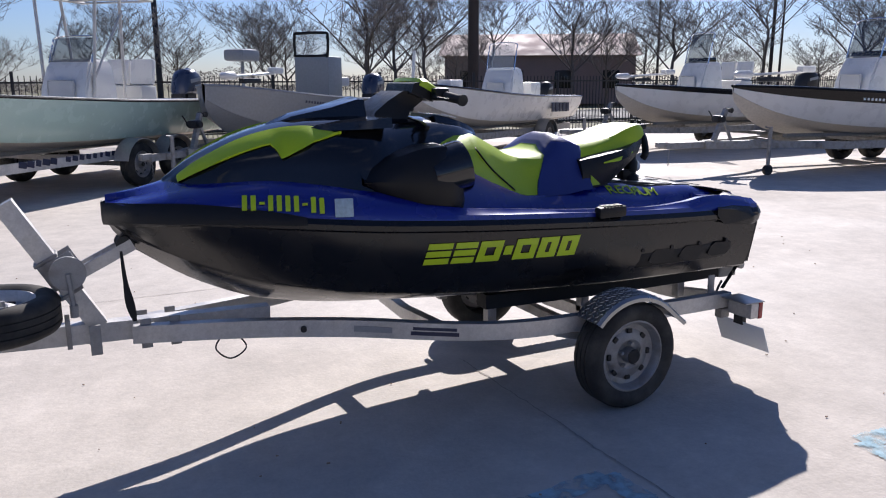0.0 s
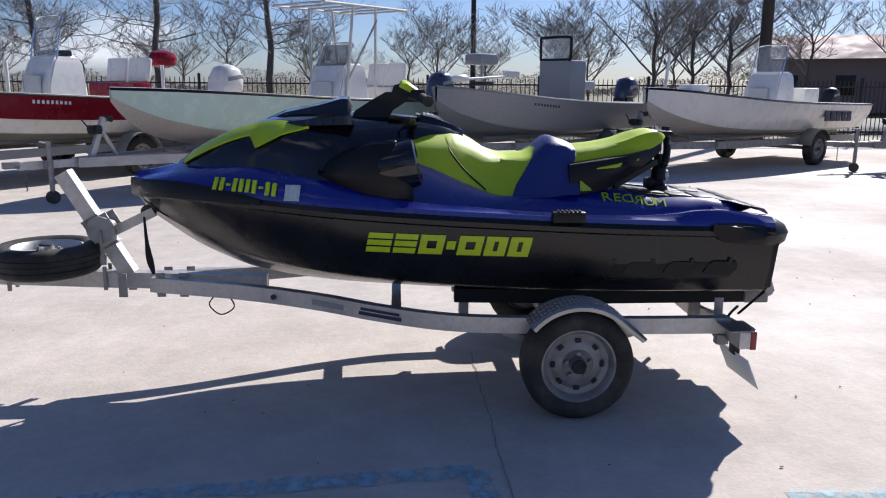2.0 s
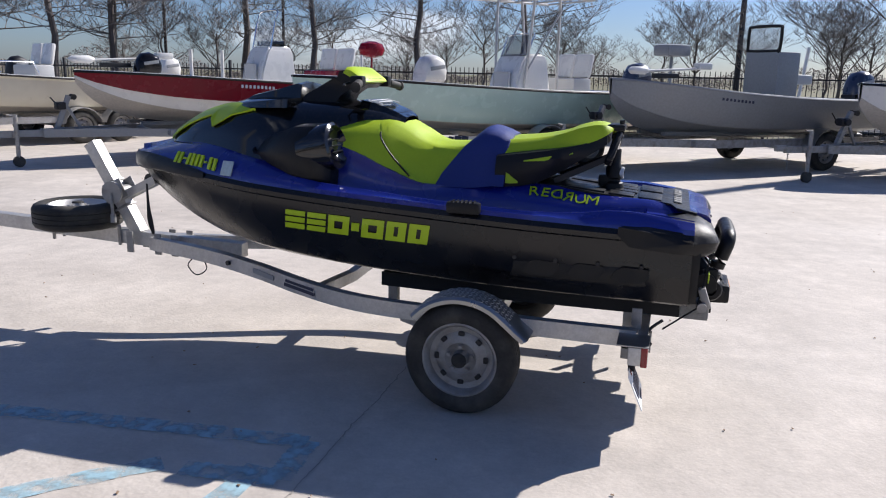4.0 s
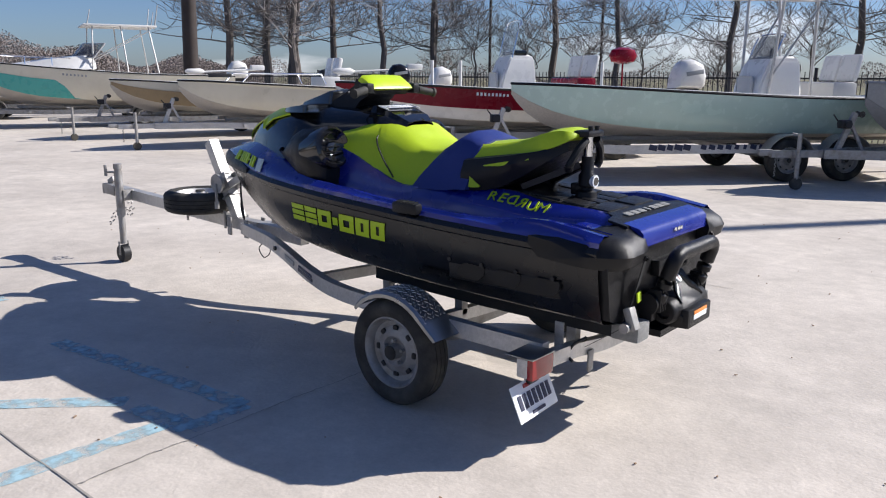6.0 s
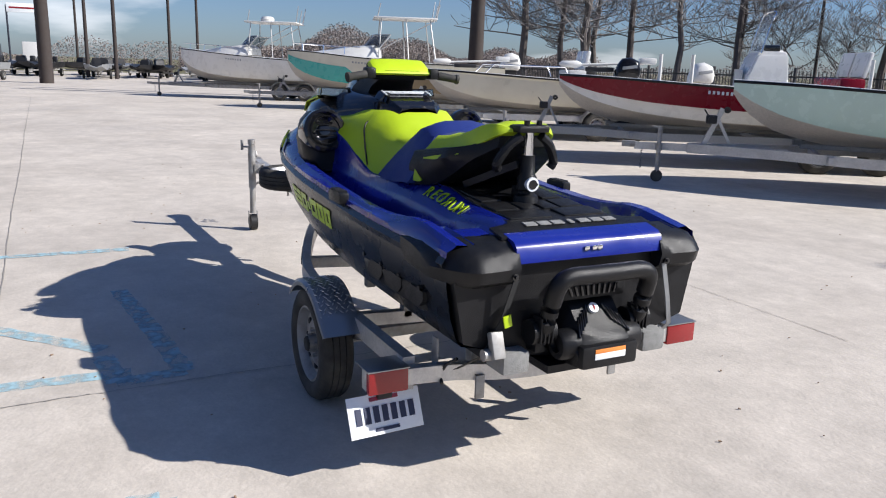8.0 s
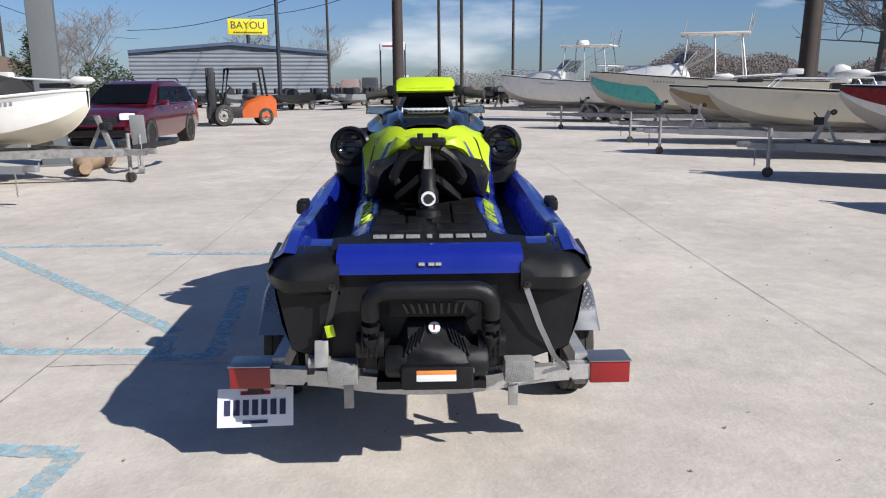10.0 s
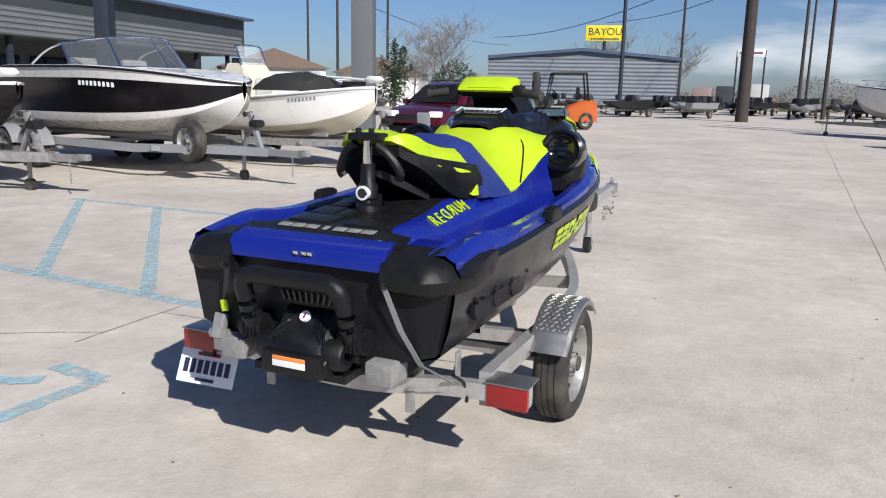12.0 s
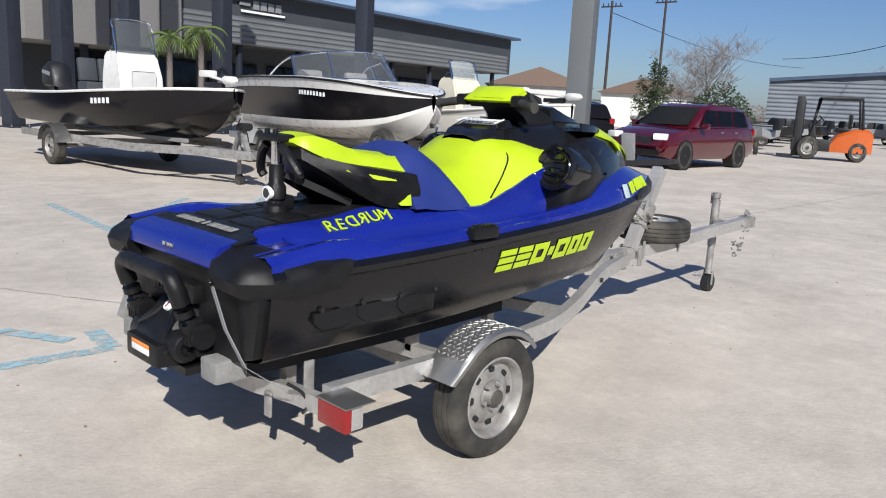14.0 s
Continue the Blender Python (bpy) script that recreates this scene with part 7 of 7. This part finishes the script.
def parked_skiff(m, c1):
    s = thing("jon_boat", "small dark open boat on a low trailer", "boat", m, "far row of small boats")
    bm = B()
    loft(bm, [[Vector((x, y, z)) for y, z in ((0, zk), (w, zk + 0.12), (w * 1.15, 1.0), (w * 1.02, 0.97), (0, 0.8), (-w * 1.02, 0.97), (-w * 1.15, 1.0), (-w, zk + 0.12))] for x, w, zk in ((0, 0.35, 0.75), (0.8, 0.6, 0.55), (2.0, 0.7, 0.5), (4.4, 0.7, 0.5))])
    part("hull", bm, c1, s)
    bm = B()
    beam(bm, [(-1.2, 0, 0.45), (4.2, 0, 0.45)], 0.08, 0.1)
    part("trailer_frame", bm, "steel", s)
    for y in (-0.85, 0.85):
        wheel(s, pose(3.0, y, 0.28, -90 if y > 0 else 90, 0, 0), r=0.28, w=0.16, rim=0.15)
    bm = B()
    box(bm, (4.65, 0, 1.15), (0.35, 0.3, 0.5), 0.08)
    part("outboard_cowl", bm, "darkmetal", s)
    bm = B()
    loft(bm, [[Vector((2.2 + a, y, z)) for a, y in ((-d, -w), (-d, w), (d, w * 0.9), (d, -w * 0.9))] for z, d, w in ((0.8, 0.28, 0.32), (1.2, 0.22, 0.3), (1.38, 0.10, 0.22))])
    part("console", bm, "white" if rnd.random() < 0.5 else "darkmetal", s)
    return s


first = parked_skiff(pose(-46, -9.5, 0, 0, 0, 150), "darkmetal")
alt = parked_skiff(pose(-47, -5.5, 0, 0, 0, 160), "hullgrey")
for i in range(26):
    y = -30 + i * 1.75
    x = -50 - 6 * (i % 3) - rnd.uniform(0, 3)
    if -8 < y < -3 and x > -56:
        continue
    copy_thing(first if i % 3 else alt, pose(x, y, 0, 0, 0, rnd.uniform(120, 200)))
for i in range(9):
    copy_thing(first if i % 2 else alt, pose(-33 - 3.0 * i, -15.5 - 0.7 * i + rnd.uniform(-1, 1), 0, 0, 0, rnd.uniform(60, 130)))
for i in range(10):
    copy_thing(first if i % 2 else alt, pose(-61 - 8 * (i // 5), -10.5 + 2.3 * (i % 5) + rnd.uniform(-0.3, 0.3), 0, 0, 0, rnd.uniform(160, 200)))
copy_thing(alt, pose(-24.6, -9.6, 0, 0, 0, 200))
for i in range(10):
    copy_thing(first if i % 3 else alt, pose(-58 - 7 * (i // 5), 2.2 + 2.4 * (i % 5) + rnd.uniform(-0.3, 0.3), 0, 0, 0, rnd.uniform(150, 210)))
for i, (x, y, h, c) in enumerate(((-78, -7.4, 2.2, "brick"), (-82, -5.6, 2.4, "fascia"), (-80, -2.2, 2.6, "seatgrey"))):
    bm = B()
    box(bm, (x, y, h / 2), (2, 1.6 if i < 3 else 12, h), 0.1)
    s = tagged(part("shed", bm, c), "small far shed behind the yard", "shed", "far sheds")

# ---- poles, wires, fence ----
def pole(x, y, h, r, label, arms=0, lean=0.0, material="wood", turn=0):
    p = thing("utility_pole", label, "pole", pose(x, y, 0, 0, lean, turn), "poles")
    bm = B()
    cyl(bm, (0, 0, -0.1), (0, 0, h), r, r * 0.7, 14)
    part("shaft", bm, material, p)
    for k in range(arms):
        bm = B()
        box(bm, (0, 0, h - 0.5 - k * 0.9), (0.12, 2.2, 0.12), 0.01)
        part("cross_arm", bm, material, p)
        for yy in (-0.9, -0.4, 0.4, 0.9):
            bm = B()
            cyl(bm, (0, yy, h - 0.44 - k * 0.9), (0, yy, h - 0.2 - k * 0.9), 0.05)
            part("insulator", bm, "darkmetal", p)
    return p


pole(-45.0, -1.45, 16, 0.36, "thick dark timber pole beside the yard")
pole(-25.4, 14.2, 15, 0.30, "thick leaning timber pole behind the boats", lean=2.5)
pole(-26.6, 15.0, 15, 0.26, "timber pole behind the boats", lean=1.0)
pole(10.2, 19.2, 13, 0.19, "dark timber pole behind the fence")
pole(4.6, 52, 17, 0.20, "slim light pole with a stay", material="darkpost")
pole(-50.6, -9.7, 13, 0.15, "dark steel light pole in the yard", material="darkpost")
for x, y, h in ((-56, 3.0, 12), (-60, 1.4, 9), (-75, 11.8, 15), (-72, -8.8, 13), (-90, 2, 14), (-66, 8, 10)):
    pole(x, y, h, 0.14, "distant timber utility pole with wires", 1)
for x, y, h in ((60, 66, 17), (48, 40, 13), (75, 62, 15), (-45, 60, 17), (-36, 66, 15), (62, 36, 13), (-70, -48, 14), (-60, -38, 11), (-66, -36, 12)):
    pole(x, y, h, 0.15, "distant utility pole with a cross arm", 1)
lines = thing("power_line", "thin sagging overhead power lines", "cable")
for a, b in (((-75, 11.8, 14.4), (-25, 60, 15.5)), ((-75, 11.8, 13.9), (-25, 61, 14.8)), ((-90, 2, 13.5), (-75, 11.8, 14.4)), ((-90, -20, 9.5), (-56, 3, 11.4)), ((-56, 3.0, 11.5), (-20, 40, 14)), ((-90, -34, 8), (-45, -1.4, 9)), ((-25, 60, 14.5), (70, 62, 14.0)), ((-25, 61, 15.5), (70, 63, 15.0)), ((-140, -50, 10), (-60, -38, 10))):
    a, b = Vector(a), Vector(b)
    wire = B()
    tube(wire, [a.lerp(b, t / 10) - Vector((0, 0, 1.2 * math.sin(math.pi * t / 10))) for t in range(11)], 0.03, 4)
    part("wire", wire, "darkmetal", lines)

fence = thing("fence", "black iron picket fence behind the boats", "fence")
for x0 in range(-54, 30, 3):
    bm = B()
    box(bm, (x0, 17.0, 0.85), (0.07, 0.07, 1.9), 0.006)
    part("post", bm, "darkmetal", fence)
    for z in (0.25, 1.55):
        bm = B()
        box(bm, (x0 + 1.5, 17.0, z), (2.95, 0.035, 0.04))
        part("rail", bm, "darkmetal", fence)
    bm = B()
    for k in range(1, 24):
        box(bm, (x0 + k * 0.125, 17.0, 0.88), (0.018, 0.018, 1.65))
    tagged(part("picket_panel", bm, "darkmetal", fence), kind="stuff")
bm = B()
box(bm, (-20, 28, -0.055), (300, 9, 0.06))
tagged(part("road", bm, "asphalt"), "grey asphalt road beyond the fence", "road", kind="structure")


def far_house(m, L, W, H, wall, roof, label):
    h = thing("building", label, "building", m, "far buildings")
    bm = B()
    box(bm, (0, 0, H / 2), (L, W, H))
    part("wall", bm, wall, h)
    bm = B()
    loft(bm, [[Vector((x, y, z)) for y, z in ((-W / 2 - 0.4, H - 0.05), (0, H + W * 0.18), (W / 2 + 0.4, H - 0.05))] for x in (-L / 2 - 0.4, L / 2 + 0.4)])
    part("roof", bm, roof, h)
    n = int(L / 3)
    for i in range(n):
        bm = B()
        box(bm, (-L / 2 + (i + 0.5) * L / n, -W / 2 - 0.02, H * 0.5), (1.1, 0.08, 1.2), 0.01)
        part("window", bm, "glassdark", h)
    return h


far_house(pose(30.5, 46, 0, 0, 0, -32), 13, 9, 3.3, "brick", "brick", "long low brown building behind the fence")
far_house(pose(-53, -40.5, 0, 0, 0, 40), 12, 8, 3.0, "seatgrey", "roofbrown", "small house with a brown shingle roof")
far_house(pose(-60, -33, 0, 0, 0, 20), 9, 7, 2.8, "white", "roofbrown", "small white house with a brown roof")



# ---- trees ----
def bare_tree(seed, h, trunk_r, spread, levels=4, up=0.35, conifer=False):
    """A winter tree: tapered trunk and limbs, and a crown of fine twigs."""
    rn = random.Random(seed)
    limbs, twigs = B(), []
    def branch(p, d, length, r, level):
        n = 4
        pts, rad = [p], [r]
        for i in range(n):
            d = (d + Vector((rn.uniform(-1, 1), rn.uniform(-1, 1), rn.uniform(-0.6, 1) * 0.7)) * 0.16).normalized()
            p = p + d * length / n
            pts.append(p)
            rad.append(r * (1 - 0.55 * (i + 1) / n))
        if level <= 1:
            tube(limbs, pts, rad, 6)
        else:
            twigs.append((pts, rad))
        if level < levels:
            for k in range(rn.randint(4, 6)):
                i = rn.randint(1, n)
                side = Vector((rn.uniform(-1, 1), rn.uniform(-1, 1), rn.uniform(0.0, 1.0) * up * 2)).normalized()
                branch(pts[i], (d * 0.45 + side).normalized(), length * rn.uniform(0.42, 0.68), rad[i] * 0.6, level + 1)
    top = Vector((0, 0, h))
    n = 9
    pts, rad = [Vector((0, 0, -0.1))], [trunk_r]
    for i in range(1, n + 1):
        f = i / n
        pts.append(Vector((rn.uniform(-1, 1) * 0.012 * h, rn.uniform(-1, 1) * 0.012 * h, h * (f if conifer else f * 0.55))))
        rad.append(trunk_r * (1 - 0.86 * f) if conifer else trunk_r * (1 - 0.45 * f))
    tube(limbs, pts, rad, 9)
    if conifer:
        for k in range(46):
            f = 0.20 + 0.78 * k / 46
            i = min(n - 1, int(f * n))
            p = pts[i].lerp(pts[i + 1], f * n - i)
            a = rn.uniform(0, 2 * math.pi)
            branch(p, Vector((math.cos(a), math.sin(a), 0.12)), spread * (1.05 - f) * rn.uniform(0.6, 1.1) + 0.3, trunk_r * 0.22 * (1.1 - f), 2)
    else:
        for k in range(9):
            a = 2 * math.pi * k / 9 + rn.uniform(-0.3, 0.3)
            i = rn.randint(4, n)
            branch(pts[i], Vector((math.cos(a) * spread, math.sin(a) * spread, 1.0)).normalized(), h * rn.uniform(0.28, 0.42), rad[i] * 0.55, 1)
    return limbs, twigs


def twig_mesh(twigs, thick):
    verts, faces = [], []
    for pts, rad in twigs:
        for (a, b, ra, rb) in zip(pts, pts[1:], rad, rad[1:]):
            d = (b - a)
            s = d.cross(Vector((0.3, 0.2, 1))).normalized()
            u = s.cross(d).normalized()
            k = len(verts)
            for p, r in ((a, ra), (b, rb)):
                r = max(r, thick)
                for t in (0, 2.094, 4.189):
                    verts.append(p + s * r * math.cos(t) + u * r * math.sin(t))
            for i in range(3):
                j = (i + 1) % 3
                faces.append((k + i, k + j, k + 3 + j, k + 3 + i))
    me = bpy.data.meshes.new("twigs")
    me.from_pydata([tuple(v) for v in verts], [], faces)
    me.materials.append(M["twig"])
    return me


def tree_thing(seed, h, r, spread, m, label, conifer=False, levels=4, thick=0.012, up=0.35):
    t = thing("tree", label, "tree", m, "winter trees")
    limbs, twigs = bare_tree(seed, h, r, spread, levels, up, conifer)
    part("trunk", limbs, "bark", t)
    ob = new("crown", twig_mesh(twigs, thick))
    ob.parent = t
    return t


E5 = Vector((1.96, -3.65, 0))
CYP = "tall leafless cypress with level branches"
BARE = "wide leafless tree with a fine twiggy crown"
cyp = [tree_thing(11 + k, 15, 0.22, 4.2, pose(-5000, 0, 0), CYP, True, 4, 0.012) for k in range(2)]
oak = [tree_thing(21 + k, 8.0, 0.10, 1.25, pose(-5000, 20, 0), BARE, False, 4, 0.010) for k in range(3)]
spots = []
for k, (x, y) in enumerate(((-21.6, 14.9), (-21.1, 15.5), (-20.1, 16.7), (-18.8, 18.0), (-17.4, 19.3), (-13.8, 21.9), (-11.8, 23.1), (-8.2, 24.7), (-4.4, 25.8))):
    p = E5 + (Vector((x, y, 0)) - E5) * (1.5 + 0.08 * (k % 3))
    spots.append((cyp[k % 2], p.x, p.y, 0.9 + 0.1 * (k % 3)))
for x, y, s in ((-31, 24, 1.0), (-34, 22, 1.1), (-38, 30, 1.0), (-36, 26, 0.9), (-29, 33, 1.0)):
    spots.append((cyp[len(spots) % 2], x, y, s))
rt = random.Random(9)
for k in range(30):
    a = radians(128 - 108 * k / 29 + rt.uniform(-1.5, 1.5))
    d = rt.uniform(46, 62)
    spots.append((oak[k % 3], d * math.cos(a), -3.5 + d * math.sin(a), rt.uniform(0.6, 0.95)))
for x, y, s in ((12.5, 31, 1.0), (15.5, 34, 1.1), (19, 33, 0.9), (22, 30, 1.0), (26, 27, 1.0), (29, 24, 1.0), (8, 36, 0.8), (32, 21, 1.0), (-41, -18.5, 0.72), (8.6, 24.6, 0.95), (-48, -24, 0.7), (-60, -28, 0.9), (-110, -24, 1.4), (-105, -14, 1.2)):
    spots.append((oak[len(spots) % 3], x, y, s))
for src, x, y, s in spots:
    c = copy_thing(src, pose(x, y, 0, 0, 0, rt.uniform(0, 360)))
    c.scale = (s, s, s)
for o in cyp + oak:
    for ch in list(o.children):
        bpy.data.objects.remove(ch)
    bpy.data.objects.remove(o)

# dark evergreen, low shrub and palms
ev = thing("tree", "ragged dark evergreen tree", "tree", pose(-36.6, -19.6, 0))
ev.scale = (0.85, 0.85, 0.62)
bm = B()
cyl(bm, (0, 0, 0), (0, 0, 6.6), 0.16, 0.03)
part("trunk", bm, "bark", ev)


def leaf_cloud(n, place_fn, size, seed):
    rn = random.Random(seed)
    verts, faces = [], []
    for _ in range(n):
        p = place_fn(rn)
        d = Vector((rn.uniform(-1, 1), rn.uniform(-1, 1), rn.uniform(-0.3, 1))).normalized() * size * rn.uniform(0.6, 1.5)
        s = d.cross(Vector((rn.uniform(-1, 1), rn.uniform(-1, 1), rn.uniform(-1, 1)))).normalized() * size * 0.3
        k = len(verts)
        verts += [tuple(p), tuple(p + d * 0.5 + s), tuple(p + d), tuple(p + d * 0.5 - s)]
        faces.append((k, k + 1, k + 2, k + 3))
    me = bpy.data.meshes.new("leaves")
    me.from_pydata(verts, [], faces)
    return me


def ever_spot(rn):
    """Loose upright plumes of needles, uneven in height."""
    k = rn.choice((0, 0, 1, 1, 2, 3, 4, 5, 6))
    a, lift, reach = k * 1.1 + 0.4, (5.6, 5.0, 3.6, 3.0, 4.2, 2.4, 3.3)[k], (0.25, 0.7, 1.3, 1.5, 0.9, 1.4, 1.1)[k]
    f = rn.random() ** 0.7
    w = 0.42 * (1 - f) + 0.08
    return Vector((reach * math.cos(a) * f + rn.gauss(0, w), reach * math.sin(a) * f + rn.gauss(0, w), 1.0 + lift * f + rn.gauss(0, 0.15)))


me = leaf_cloud(2600, ever_spot, 0.2, 3)
me.materials.append(M["needle"])
ob = new("crown", me)
ob.parent = ev
sh = thing("shrub", "dense dark shrub under a bare tree", "shrub", pose(-40.5, -17.5, 0))


def shrub_spot(rn):
    a, b = rn.uniform(0, 6.28), rn.random() ** 0.5
    return Vector((2.4 * b * math.cos(a), 2.4 * b * math.sin(a), 0.2 + 3.0 * (1 - b * b) * rn.random() ** 0.4))


me = leaf_cloud(3500, shrub_spot, 0.16, 4)
me.materials.append(M["needle"])
ob = new("crown", me)
ob.parent = sh
for x, y, h in ((-8.7, -19.7, 2.9), (-9.5, -19.3, 3.1)):
    pm = thing("palm_tree", "palm with drooping yellow-green fronds", "tree", pose(x, y, 0), "palms")
    bm = B()
    cyl(bm, (0, 0, 0), (0, 0, h), 0.11, 0.08)
    part("trunk", bm, "bark", pm)
    rn = random.Random(int(h * 10))
    for k in range(16):
        a = 2 * math.pi * k / 16 + rn.uniform(-0.2, 0.2)
        el = rn.uniform(-0.2, 1.1)
        verts, faces = [], []
        spine = []
        for i in range(9):
            f = i / 8
            r = 0.62 * f
            spine.append(Vector((math.cos(a) * r * math.cos(el * (1 - f)), math.sin(a) * r * math.cos(el * (1 - f)), h + 0.7 * f * math.sin(el) - 0.5 * f * f)))
        for i in range(1, 9):
            dr = (spine[i] - spine[i - 1]).normalized()
            sd_ = dr.cross(Vector((0, 0, 1))).normalized()
            for s in (-1, 1):
                q = len(verts)
                tip = spine[i] + sd_ * s * 0.24 * math.sin(math.pi * (i + 0.5) / 10) + dr * 0.22 - Vector((0, 0, 0.14))
                verts += [tuple(spine[i] - dr * 0.04), tuple(tip), tuple(spine[i] + dr * 0.05)]
                faces.append((q, q + 1, q + 2))
        me = bpy.data.meshes.new("frond")
        me.from_pydata(verts, [], faces)
        me.materials.append(M["palm"])
        ob = new("frond", me)
        ob.parent = pm
# far low woods at the edge of the land
def wood_spot(rn):
    a, d = rn.uniform(0, 2 * math.pi) if rn.random() < 0.6 else rn.uniform(2.5, 3.0), rn.uniform(110, 150)
    top = 2.8 + 1.2 * math.sin(a * 23) + 0.8 * math.sin(a * 61)
    if 2.55 < a < 2.95:
        top += 2.6 * math.sin((a - 2.55) / 0.4 * math.pi)
    return Vector((d * math.cos(a), d * math.sin(a), rn.random() * top))


me = leaf_cloud(330000, wood_spot, 0.24, 8)
me.materials.append(M["woods"])
tagged(new("far_woods", me), "far low belt of bare grey-brown woods", "woods", kind="stuff")

# small leaves and grit blown over the yard
bm = B()
rn = random.Random(31)
for k in range(300):
    x, y = rn.uniform(-9, 4.5), rn.uniform(-6, 6)
    s = rn.uniform(0.003, 0.009)
    a = rn.uniform(0, 6.28)
    box(bm, (x, y, 0.006), (s * 1.8, s, 0.004), 0.0, pose(0, 0, 0, rn.uniform(-12, 12), rn.uniform(-12, 12), math.degrees(a)))
tagged(part("grit", bm, "log"), "scattered dry leaf scraps and grit", "debris", kind="stuff")
